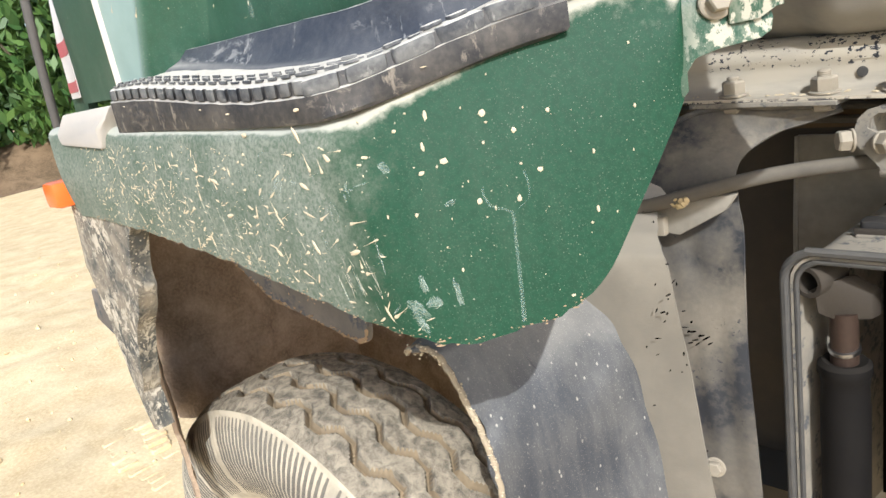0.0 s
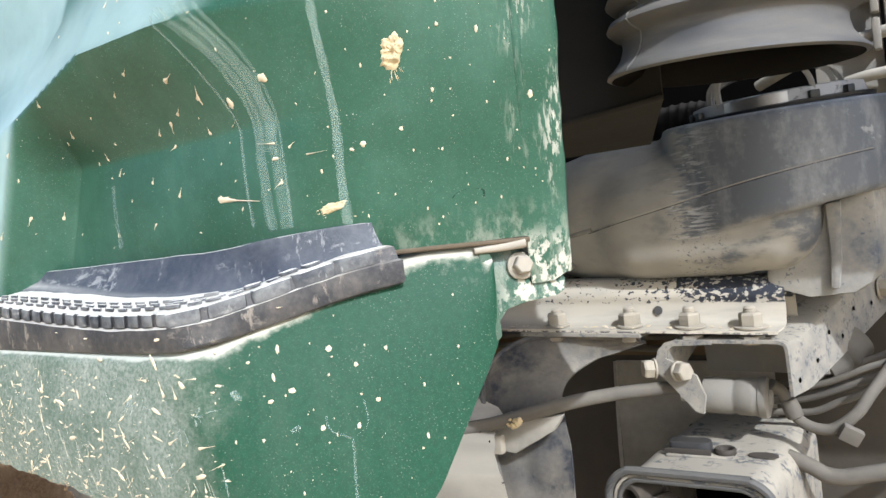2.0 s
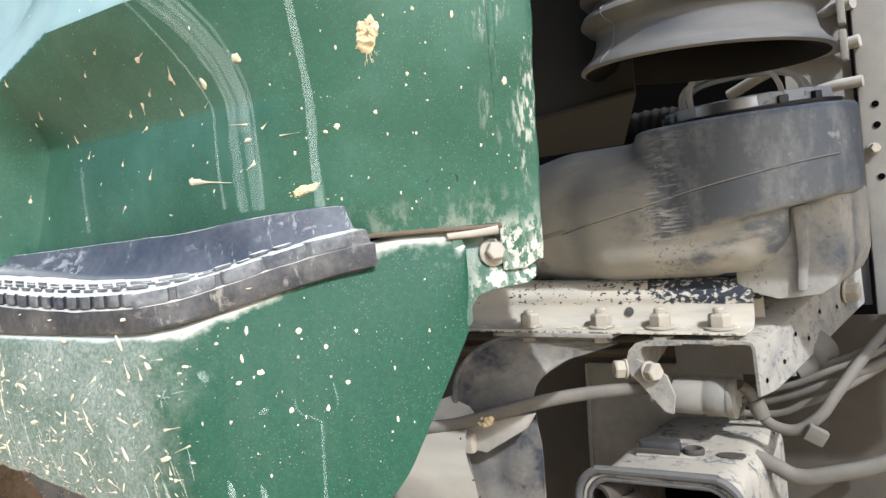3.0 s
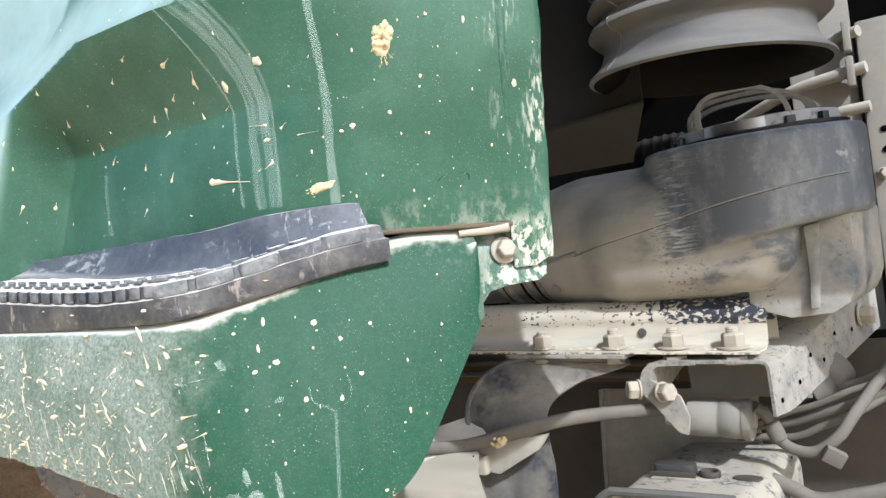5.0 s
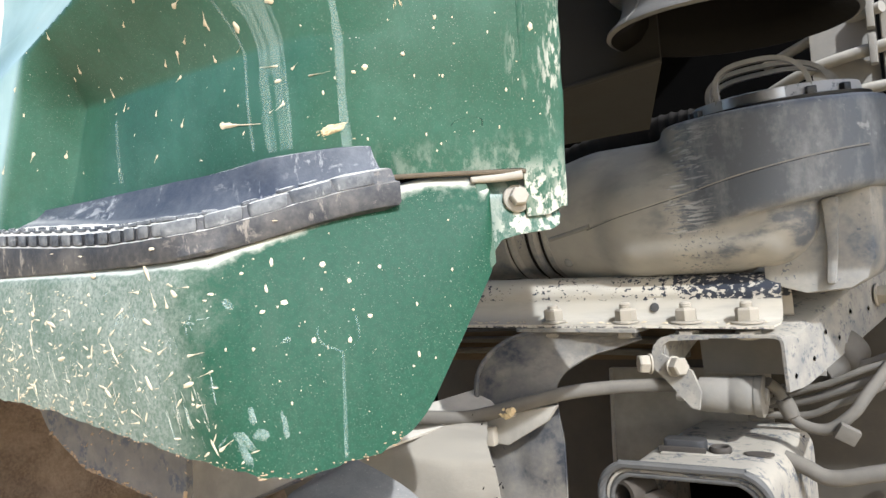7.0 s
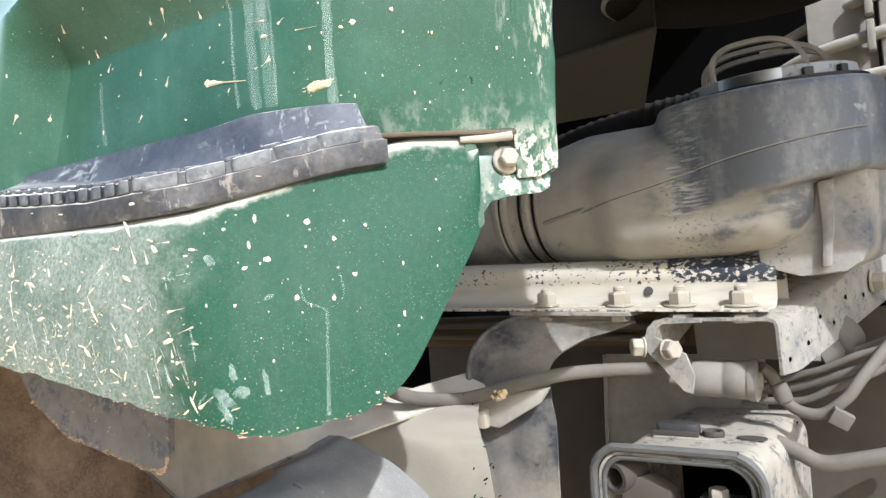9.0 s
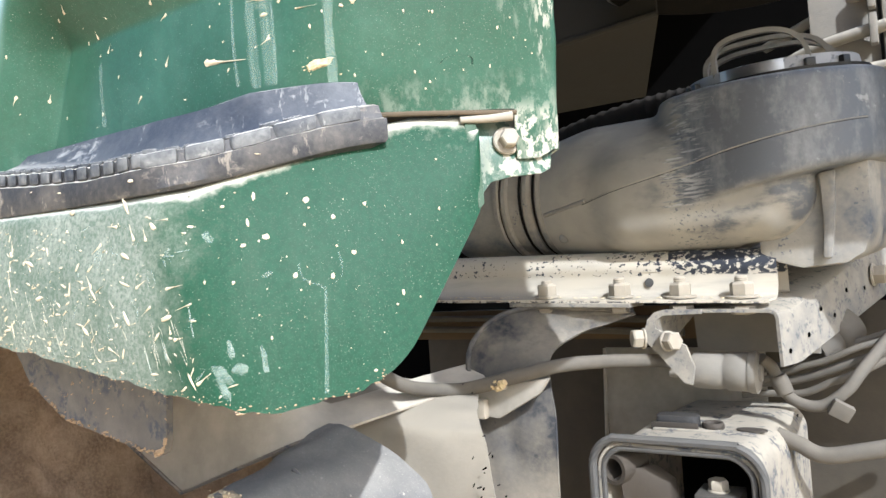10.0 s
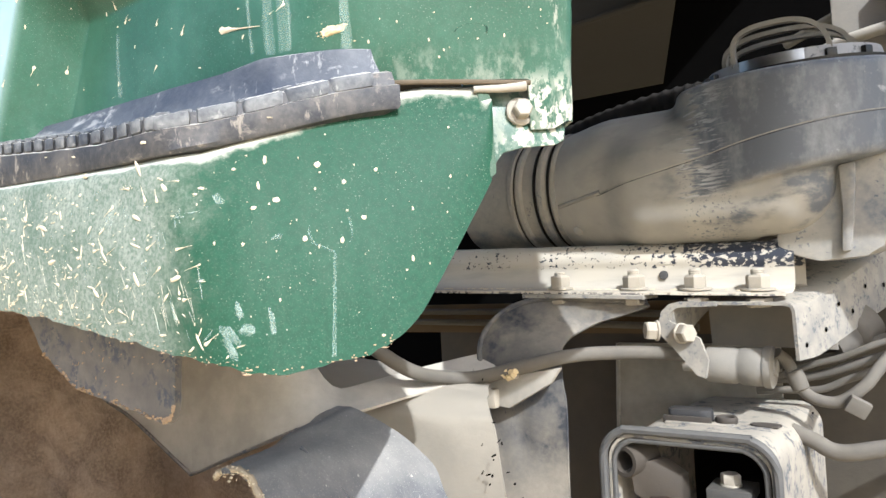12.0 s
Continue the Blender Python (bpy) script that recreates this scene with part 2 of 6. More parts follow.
def mat_intake():
    """The intake's blue-black plastic: wiped bare on the drum, scuffed at its front, under brown dust elsewhere."""
    n = Nodes("intake_plastic")
    x, z = n.axis(0), n.axis(2)
    line = n.math("SUBTRACT", z, n.math("MULTIPLY_ADD", x, 0.17, 1.135))
    ragged = n.math("MULTIPLY_ADD", n.noise(90.0, 8, 0.7, stretch=(0.30, 0.30, 2.0)), 0.16, x)
    fore = n.ramp(ragged, 0.028, 0.052)
    bare = n.math("MULTIPLY", n.ramp(n.math("MULTIPLY_ADD", n.noise(30.0, 5), 0.02, line), 0.0, 0.018), fore)
    soft = n.ramp(n.noise(6.0, 5, 0.55), 0.30, 0.72, 0.42, 0.88)
    blue = n.math("MULTIPLY", n.ramp(n.noise(13.0, 6, 0.62, stretch=(0.7, 1, 1.4)), 0.50, 0.64), n.ramp(x, -0.13, 0.02, 0.12, 0.60))
    pits = n.math("MULTIPLY", n.ramp(n.noise(150.0, 7, 0.7), 0.56, 0.62), n.math("MULTIPLY", n.ramp(n.math("ABSOLUTE", n.math("ADD", x, 0.02), 0.0), 0.055, 0.015), n.ramp(z, 1.19, 1.15)))
    dusty = n.math("SUBTRACT", n.math("SUBTRACT", soft, blue), n.math("MULTIPLY", pits, 0.8))
    film = n.math("ADD", n.ramp(n.noise(13.0, 8, 0.68, stretch=(1.5, 1.5, 0.6)), 0.38, 0.72, 0.0, 0.34), n.ramp(n.noise(110.0, 6, 0.7), 0.35, 0.75, -0.05, 0.09))
    spot = n.math("MULTIPLY", n.ramp(n.noise(34.0, 8, 0.7, stretch=(1, 1, 1.3)), 0.57, 0.66, 0.0, 0.65), n.ramp(n.noise(8.0, 2), 0.45, 0.58))
    rubs = n.math("MULTIPLY", n.ramp(n.noise(95.0, 8, 0.68, stretch=(0.28, 0.28, 2.2)), 0.51, 0.57, 0.0, 0.8), n.ramp(x, 0.04, -0.035))
    wiped = n.math("MAXIMUM", n.math("MAXIMUM", film, rubs), spot)
    m = n.add("ShaderNodeMix")
    n.link(bare, m.inputs[0])
    n.link(dusty, m.inputs[2])
    n.link(wiped, m.inputs[3])
    d = n.math("ADD", m.outputs[0], n.ramp(n.up(), 0.4, 0.95, 0.0, 0.35))
    d = n.math("MAXIMUM", n.math("MINIMUM", d, 0.95), 0.04)
    tone = n.mix(n.noise(4.0, 3), (0.37, 0.34, 0.285), (0.48, 0.45, 0.395))
    tone = n.mix(n.math("MULTIPLY", bare, 0.8), tone, (0.46, 0.47, 0.48))
    c = n.mix(d, (0.080, 0.089, 0.106), tone)
    bump = n.math("ADD", n.noise(210.0, 5, 0.6), n.math("MULTIPLY", n.noise(24.0, 3), 1.5))
    return n.finish(c, n.ramp(d, 0, 0.7, 0.42, 0.9), bump=bump, strength=0.2, distance=0.0012)


def mat_bellows():
    """Grey rubber worn in streaks round the folds, with brown dust in the valleys and pale rubbed crests."""
    n = Nodes("dusty_bellows_rubber")
    rub = n.noise(26.0, 7, 0.66, stretch=(0.5, 0.5, 2.4))
    film = n.math("ADD", n.ramp(n.noise(9.0, 5), 0.3, 0.7, 0.18, 0.48), n.ramp(rub, 0.35, 0.72, -0.10, 0.26))
    film = n.math("ADD", film, n.ramp(n.up(), 0.15, 0.85, 0.0, 0.30))
    d = n.math("MAXIMUM", n.math("MINIMUM", film, 0.92), 0.04)
    tone = n.mix(n.noise(5.0, 3), (0.19, 0.175, 0.153), (0.13, 0.112, 0.088))
    c = n.mix(d, (0.034, 0.036, 0.042), tone)
    return n.finish(c, n.ramp(d, 0, 0.7, 0.5, 0.9), bump=n.math("ADD", n.noise(180.0, 6, 0.65), rub), strength=0.28, distance=0.0012)


def mat_film(name, color, lo, hi, scale=40.0, grain=0.6):
    """A thin dried film through which the paint still shows."""
    n = Nodes(name)
    a = n.math("MULTIPLY", n.ramp(n.noise(scale, 6, 0.6), 0.25, 0.75, lo, hi), n.ramp(n.noise(scale * 9, 4), 0.2, 0.7, grain, 1.0))
    n.link(a, n.bsdf.inputs["Alpha"])
    return n.finish(color, 0.85, spec=0.2)


def mat_plain(name, color, rough, metal=0.0, grain=200.0, vary=0.25):
    n = Nodes(name)
    dark = tuple(v * (1 - vary) for v in color)
    c = n.mix(n.noise(grain, 5), dark, color)
    return n.finish(c, rough, metal=metal, bump=n.noise(grain * 1.7, 4), strength=0.2, distance=0.001)


def mat_mud(name, a, b, scale=14.0, strength=0.8):
    n = Nodes(name)
    big = n.noise(scale, 8, 0.62, distortion=0.4)
    fine = n.noise(scale * 14, 6, 0.6)
    c = n.mix(n.ramp(big, 0.3, 0.7), a, b)
    c = n.mix(n.ramp(fine, 0.35, 0.75, 0.0, 0.35), c, tuple(min(1.0, v * 1.5) for v in b))
    return n.finish(c, 0.95, bump=n.math("ADD", big, n.math("MULTIPLY", fine, 0.25)), strength=strength, distance=0.012, spec=0.2)


paint_fender = mat_paint("green_fender_paint", 0.028, front_dust=True)
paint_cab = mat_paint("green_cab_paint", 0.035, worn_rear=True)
paint_tab = mat_paint("green_tab_paint", 0.22)
paint_door = mat_paint("green_door_paint", 0.16)
rubber_step = mat_rubber("step_rubber", 0.12, (0.024, 0.030, 0.046), (0.44, 0.44, 0.43))
rubber_band = mat_rubber("dusty_step_rubber", 0.26, (0.021, 0.023, 0.030), (0.36, 0.315, 0.26), 0.74, 0.88)
rubber_ribs = mat_rubber("dusty_tread_ribs", 0.44, (0.026, 0.029, 0.038), (0.46, 0.45, 0.42), 0.35, 0.92)
rubber_flap = mat_dusty("flap_rubber", (0.026, 0.028, 0.034), dust=(0.34, 0.295, 0.25), amount=0.50, scale=45.0, wear=(120.0, 0.46, 0.8))
rubber_liner = mat_liner()
rail_dust = mat_rail()
bracket_dust = mat_dusty("dusty_bracket_steel", (0.06, 0.068, 0.085), dust=(0.36, 0.325, 0.265), amount=0.78, scale=30.0, wear=(150.0, 0.49, 0.62))
steel_dust = mat_dusty("dusty_steel", (0.10, 0.10, 0.10), amount=0.75)
duct_low = mat_duct("dust_laden_plastic", 0.48, 0.88, ((0.32, 0.29, 0.24), (0.42, 0.385, 0.325)), (0.065, 0.079, 0.102))
intake_plastic = mat_intake()
lip_steel = mat_dusty("dark_lip_steel", (0.022, 0.025, 0.032), dust=(0.24, 0.22, 0.185), amount=0.26, scale=40.0, settle=0.20)
box_dust = mat_dusty("dusty_box_steel", (0.07, 0.073, 0.082), dust=(0.37, 0.33, 0.265), amount=0.84, scale=16.0, wear=(95.0, 0.465, 0.75))
mud_yellow = mat_plain("yellow_mud", (0.60, 0.48, 0.29), 0.95, 0, 300.0, 0.3)
bellows_rubber = mat_bellows()
ring_grey = mat_dusty("worn_ring_steel", (0.30, 0.31, 0.335), dust=(0.40, 0.38, 0.35), amount=0.45, metal=0.25, rough=0.34, scale=40.0, wear=(70.0, 0.52, 0.8))
ring_black = mat_plain("black_clamp_ring", (0.010, 0.010, 0.011), 0.42, 0.0, 90.0, 0.5)
flap_dark = mat_dusty("dark_flap_rubber", (0.018, 0.0175, 0.016), dust=(0.042, 0.039, 0.034), amount=0.6, scale=12.0, settle=0.2, spec=0.05)
# Bellows rubber again, near black: the hollow's shade is in the colour.
shaded_mouth_rubber = mat_dusty("bellows_inside_shaded", (0.004, 0.004, 0.004), dust=(0.012, 0.010, 0.008), amount=0.40, scale=24.0, spec=0.03)
hoop_plastic = mat_dusty("hoop_plastic", (0.09, 0.09, 0.095), dust=(0.38, 0.36, 0.32), amount=0.6, scale=50.0, rough=0.35)
beige_sheet = mat_dusty("dusty_beige_sheet", (0.13, 0.118, 0.10), dust=(0.32, 0.285, 0.23), amount=0.80, scale=9.0, settle=0.35)
strip_sheet = mat_duct("dusty_strip_sheet", 0.16, 0.85, ((0.20, 0.176, 0.14), (0.30, 0.267, 0.215)), (0.032, 0.036, 0.046))
hose_rubber = mat_dusty("dusty_hose", (0.035, 0.033, 0.031), dust=(0.175, 0.154, 0.125), amount=0.62, settle=0.35)
block_grey = mat_dusty("valve_block_grey", (0.032, 0.034, 0.036), dust=(0.085, 0.078, 0.066), amount=0.6)
boot_rubber = mat_dusty("dark_boot", (0.005, 0.005, 0.006), dust=(0.030, 0.026, 0.022), amount=0.3, settle=0.5, spec=0.12)
clasp_paint = mat_dusty("clasp_paint", (0.022, 0.023, 0.027), dust=(0.10, 0.088, 0.07), amount=0.25, scale=60.0, settle=0.15, spec=0.3)
worn_steel = mat_dusty("worn_brown_steel", (0.035, 0.029, 0.024), dust=(0.085, 0.070, 0.054), amount=0.4, metal=0.2, scale=50.0, settle=0.4)
# Near black: shade of unlit depths put into the colour; also bare marks.
shade_and_bare_black = mat_dusty("unlit_depth_and_bare_black", (0.002, 0.002, 0.002), dust=(0.006, 0.0055, 0.005), amount=0.30, spec=0.0)
post_dust = mat_dusty("dusty_post_steel", (0.10, 0.10, 0.10), dust=(0.34, 0.305, 0.25), amount=0.62, scale=12.0, settle=0.2)
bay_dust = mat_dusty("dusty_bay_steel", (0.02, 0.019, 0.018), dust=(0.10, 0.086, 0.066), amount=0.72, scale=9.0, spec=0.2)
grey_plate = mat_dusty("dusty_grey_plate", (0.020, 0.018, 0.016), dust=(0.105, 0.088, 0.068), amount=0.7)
amber_sheet = mat_dusty("ochre_cover", (0.11, 0.065, 0.025), dust=(0.12, 0.09, 0.055), amount=0.5)
chrome = mat_plain("bright_ring", (0.55, 0.56, 0.60), 0.30, 1.0)
rust = mat_plain("rusty_steel", (0.06, 0.035, 0.024), 0.7, 0.3, 120.0, 0.5)
bolt_steel = mat_dusty("dusty_bolt", (0.24, 0.21, 0.17), dust=(0.43, 0.385, 0.31), amount=0.7, metal=0.15, scale=60.0)
mud_arch = mat_mud("dried_mud_in_arch", (0.24, 0.175, 0.125), (0.44, 0.335, 0.245))
mud_guard = mat_guard()
mud_fleck = mat_plain("dried_mud", (0.64, 0.54, 0.38), 0.95, 0, 300.0, 0.25)
stain_mat = mat_film("dark_ring_stain", (0.006, 0.022, 0.014), 0.35, 0.7)
mud_crust = mat_plain("pale_mud_crust", (0.50, 0.41, 0.29), 0.95, 0, 160.0, 0.5)
mud_brown = mat_plain("brown_mud_crust", (0.44, 0.31, 0.19), 0.95, 0, 300.0, 0.35)
mud_old = mat_film("grey_scuff", (0.42, 0.50, 0.44), 0.06, 0.56, 130.0)
streak_mat = mat_film("dried_drip", (0.36, 0.47, 0.41), 0.12, 0.22, 25.0, 0.9)
joint_dust = mat_plain("joint_dust", (0.13, 0.10, 0.065), 0.95, 0, 150.0, 0.4)
seal_white = mat_plain("pale_door_seal", (0.66, 0.62, 0.55), 0.6, 0, 90.0, 0.2)
trim_grey = mat_dusty("pale_grey_trim", (0.36, 0.35, 0.35), dust=(0.62, 0.56, 0.48), amount=0.55)
lamp_orange = mat_plain("orange_lens", (0.85, 0.17, 0.03), 0.25, 0, 60.0, 0.15)
tape_white = mat_plain("white_tape", (0.72, 0.68, 0.66), 0.45, 0, 60.0, 0.2)
tape_red = mat_plain("red_tape", (0.50, 0.13, 0.14), 0.6, 0, 60.0, 0.3)
tyre_mat = mat_mud("muddy_tyre_tread", (0.075, 0.067, 0.056), (0.36, 0.31, 0.235), 70.0, 0.25)
groove_mud = mat_plain("mud_in_grooves", (0.34, 0.26, 0.165), 0.95, 0, 120.0, 0.45)
side_mat = mat_dusty("muddy_sidewall", (0.06, 0.058, 0.055), dust=(0.60, 0.53, 0.41), amount=0.92, scale=30.0)
rib_gap = mat_dusty("sidewall_groove", (0.03, 0.03, 0.033), dust=(0.40, 0.36, 0.29), amount=0.35, scale=60.0)
hub_mat = mat_dusty("muddy_hub", (0.3, 0.27, 0.2), dust=(0.60, 0.50, 0.34), amount=0.9)
sand = mat_mud("pale_sand", (0.60, 0.425, 0.23), (0.76, 0.585, 0.355), 5.0, 0.7)
soil_dark = mat_mud("shaded_soil", (0.10, 0.07, 0.04), (0.22, 0.15, 0.09), 3.0)


def mat_leaf():
    n = Nodes("bush_leaf")
    info = n.add("ShaderNodeNewGeometry")
    c = n.mix(info.outputs["Random Per Island"], (0.028, 0.075, 0.015), (0.085, 0.16, 0.030))
    return n.finish(c, 0.55)


leaf_mat = mat_leaf()
bark = mat_plain("bush_bark", (0.10, 0.075, 0.05), 0.9)


# ---------------------------------------------------------------- builders
def mesh_from(name, bm, material, smooth=True, angle=40.0):
    bmesh.ops.recalc_face_normals(bm, faces=bm.faces)
    me = bpy.data.meshes.new(name)
    for f in bm.faces:
        f.smooth = smooth
    for e in bm.edges:
        if len(e.link_faces) == 2 and e.calc_face_angle(0.0) > radians(angle):
            e.smooth = False
    bm.to_mesh(me)
    bm.free()
    me.materials.append(material)
    return me


def part(name, bm, material, parent, label="", smooth=True, angle=40.0):
    ob = new(name, mesh_from(name, bm, material, smooth, angle))
    ob.parent = parent
    if label:
        tagged(ob, label=label)
    return ob


def thing(name, label, category, at=(0, 0, 0), group="", kind=""):
    """An Empty at the foot of a thing; its parts are built in world places."""
    ob = tagged(new(name), label, category, group, kind)
    ob.location = at
    bpy.context.view_layer.update()
    return ob


def under(parent):
    """Keep parts at their world places below a moved parent."""
    for ch in parent.children:
        ch.matrix_parent_inverse = Matrix.Translation(parent.location).inverted()


def single(name, bm, material, label, category, kind="", group="", smooth=True, angle=40.0):
    return tagged(new(name, mesh_from(name, bm, material, smooth, angle)), label, category, group, kind)


def ease(x, lo, hi):
    t = max(0.0, min(1.0, (x - lo) / (hi - lo)))
    return t * t * (3 - 2 * t)


def lerp_table(x, table):
    if x <= table[0][0]:
        return table[0][1]
    for (a, u), (b, v) in zip(table, table[1:]):
        if x <= b:
            k = (x - a) / (b - a)
            return u + (v - u) * k
    return table[-1][1]


def grid(bm, fn, us, vs):
    rows = [[bm.verts.new(fn(u, v)) for v in vs] for u in us]
    for i in range(len(us) - 1):
        for j in range(len(vs) - 1):
            bm.faces.new((rows[i][j], rows[i + 1][j], rows[i + 1][j + 1], rows[i][j + 1]))
    return rows


def thicken(bm, depth, toward=(0.4, -1.0, 0.2)):
    """Give an open sheet a back face depth metres behind the side that looks toward."""
    bmesh.ops.recalc_face_normals(bm, faces=bm.faces)
    bm.normal_update()
    total = Vector((0, 0, 0))
    for f in bm.faces:
        total += f.normal * f.calc_area()
    if total.dot(Vector(toward)) < 0:
        bmesh.ops.reverse_faces(bm, faces=bm.faces)
        bm.normal_update()
    rim = [e for e in bm.edges if len(e.link_faces) == 1]
    front = bm.faces[:]
    twin = {v: bm.verts.new(v.co - v.normal * depth) for v in bm.verts[:]}
    for f in front:
        bm.faces.new([twin[v] for v in reversed(f.verts)])
    for e in rim:
        a, b = e.verts
        bm.faces.new((a, b, twin[b], twin[a]))


def box(bm, lo, hi, bevel=0.0, m=None, seg=2):
    lo, hi = Vector(lo), Vector(hi)
    res = bmesh.ops.create_cube(bm, size=1.0)
    vs = res["verts"]
    for v in vs:
        v.co = Vector(((lo[k] + hi[k]) / 2 + v.co[k] * (hi[k] - lo[k]) for k in range(3)))
    if bevel:
        es = {e for v in vs for e in v.link_edges}
        out = bmesh.ops.bevel(bm, geom=list(es), offset=bevel, segments=seg, affect="EDGES", profile=0.6)
        vs = list({v for f in out["faces"] for v in f.verts} | {v for v in vs if v.is_valid})
    if m:
        done = set()
        for v in vs:
            if v.is_valid and v not in done:
                v.co = m @ v.co
                done.add(v)
    return vs


def prism(bm, outline, vec, m=None, bevel=0.0):
    """Extrude a closed outline of 3D points along vec."""
    vs = [bm.verts.new(p) for p in outline]
    f = bm.faces.new(vs)
    ext = bmesh.ops.extrude_face_region(bm, geom=[f])
    top = [g for g in ext["geom"] if isinstance(g, bmesh.types.BMVert)]
    bmesh.ops.translate(bm, verts=top, vec=vec)
    allv = vs + top
    if bevel:
        es = {e for v in allv for e in v.link_edges}
        bmesh.ops.bevel(bm, geom=list(es), offset=bevel, segments=2, affect="EDGES", profile=0.6)
    if m:
        for v in bm.verts:
            v.co = m @ v.co


def smooth_path(points, per=8):
    pts = [Vector(p) for p in points]
    pts = [pts[0] * 2 - pts[1]] + pts + [pts[-1] * 2 - pts[-2]]
    out = []
    for i in range(1, len(pts) - 2):
        p0, p1, p2, p3 = pts[i - 1:i + 3]
        for k in range(per):
            t = k / per
            out.append(0.5 * (2 * p1 + (p2 - p0) * t + (2 * p0 - 5 * p1 + 4 * p2 - p3) * t * t + (3 * p1 - p0 - 3 * p2 + p3) * t ** 3))
    out.append(pts[-2])
    return out


def tube(bm, points, radius, sides=12, per=8, closed_ends=True, straight=False):
    """A round tube along points; radius is a number or a function of 0..1."""
    path = [Vector(p) for p in points] if straight else smooth_path(points, per)
    rings = []
    ref = Vector((0.13, 0.27, 0.95))
    for i, p in enumerate(path):
        d = (path[min(i + 1, len(path) - 1)] - path[max(i - 1, 0)]).normalized()
        a = d.cross(ref)
        if a.length < 1e-3:
            a = d.cross(Vector((1, 0, 0)))
        a.normalize()
        b = d.cross(a)
        r = radius(i / (len(path) - 1)) if callable(radius) else radius
        rings.append([bm.verts.new(p + (a * math.cos(2 * math.pi * k / sides) + b * math.sin(2 * math.pi * k / sides)) * r) for k in range(sides)])
    for r0, r1 in zip(rings, rings[1:]):
        for k in range(sides):
            bm.faces.new((r0[k], r0[(k + 1) % sides], r1[(k + 1) % sides], r1[k]))
    if closed_ends:
        bm.faces.new(rings[0])
        bm.faces.new(rings[-1])


def lathe(bm, profile, m, sides=32, squash=None, capped=True):
    """Turn (radius, height) pairs about local z and lay them at m."""
    rings = []
    for r, h in profile:
        ring = []
        for k in range(sides):
            a = 2 * math.pi * k / sides
            x, y = r * math.cos(a), r * math.sin(a)
            if squash:
                x, y = squash(x, y, h)
            ring.append(bm.verts.new(m @ Vector((x, y, h))))
        rings.append(ring)
    for r0, r1 in zip(rings, rings[1:]):
        for k in range(sides):
            bm.faces.new((r0[k], r0[(k + 1) % sides], r1[(k + 1) % sides], r1[k]))
    if capped and profile[0][0] > 1e-5:
        bm.faces.new(rings[0])
    if capped and profile[-1][0] > 1e-5:
        bm.faces.new(rings[-1])


def surface_net(fn, lo, hi, h):
    """Vertices and quads of the surface fn(x, y, z) = 0 (negative inside) on a grid of step h."""
    axes = [np.arange(a, b + h, h) for a, b in zip(lo, hi)]
    val = fn(*np.meshgrid(*axes, indexing="ij"))
    n = val.shape
    cells = tuple(k - 1 for k in n)
    acc, cnt = np.zeros(cells + (3,)), np.zeros(cells)
    inside = val < 0
    for ax in range(3):
        others = [k for k in range(3) if k != ax]
        for o1 in (0, 1):
            for o2 in (0, 1):
                off = [0, 0, 0]
                off[others[0]], off[others[1]] = o1, o2
                sa = tuple(slice(off[k], off[k] + cells[k]) for k in range(3))
                sb = tuple(slice(off[k] + (k == ax), off[k] + (k == ax) + cells[k]) for k in range(3))
                cross = inside[sa] != inside[sb]
                t = np.where(cross, val[sa] / np.where(cross, val[sa] - val[sb], 1.0), 0.0)
                for k in range(3):
                    acc[..., k] += np.where(cross, t if k == ax else off[k], 0.0)
                cnt += cross
    mask = cnt > 0
    index = np.full(cells, -1)
    index[mask] = np.arange(mask.sum())
    verts = (np.argwhere(mask) + acc[mask] / cnt[mask][:, None]) * h + np.array(lo)
    quads = []
    for ax in range(3):
        b, c = [k for k in range(3) if k != ax]
        sa = tuple(slice(1, -1) if k != ax else slice(0, -1) for k in range(3))
        sb = tuple(slice(1, -1) if k != ax else slice(1, None) for k in range(3))
        for i, j, k in np.argwhere(inside[sa] != inside[sb]):
            p = np.array([i, j, k]) + np.array([0 if q == ax else 1 for q in range(3)])
            ring = []
            for d1, d2 in ((1, 1), (0, 1), (0, 0), (1, 0)):
                q = p.copy()
                q[b] -= d1
                q[c] -= d2
                ring.append(int(index[tuple(q)]))
            quads.append(ring)
    return verts, quads


def net_part(name, fn, lo, hi, h, material, parent, label=""):
    verts, quads = surface_net(fn, lo, hi, h)
    bm = bmesh.new()
    vs = [bm.verts.new(tuple(v)) for v in verts]
    for q in quads:
        bm.faces.new([vs[k] for k in q])
    bmesh.ops.smooth_vert(bm, verts=bm.verts, factor=0.5, use_axis_x=True, use_axis_y=True, use_axis_z=True)
    return part(name, bm, material, parent, label, True, 75.0)


def merge(a, b, k):
    """Smooth union of two distance fields."""
    h = np.clip(0.5 + 0.5 * (b - a) / k, 0.0, 1.0)
    return b + (a - b) * h - k * h * (1 - h)


def hexagon(bm, m, flat, height, washer=0.0, stud=0.0):
    """A hexagon nut or head standing on local z, with a washer under and a stud end above."""
    base = 0.0
    if washer:
        lathe(bm, [(washer * 0.5, 0.0), (washer * 0.5, 0.0028), (washer * 0.44, 0.0038)], m, 24)
        base = 0.0036
    r = flat / math.sqrt(3)
    prof = [(r * 0.97, base), (r, base + height * 0.06), (r, base + height * 0.84), (r * 0.86, base + height)]
    lathe(bm, prof, m, 6)
    if stud:
        top = base + height
        turns = [(flat * (0.31 if k % 2 else 0.285), top - 0.001 + (stud + 0.001) * k / 6) for k in range(7)]
        lathe(bm, [(flat * 0.29, base + height * 0.9)] + turns + [(flat * 0.22, top + stud * 1.25)], m, 16)


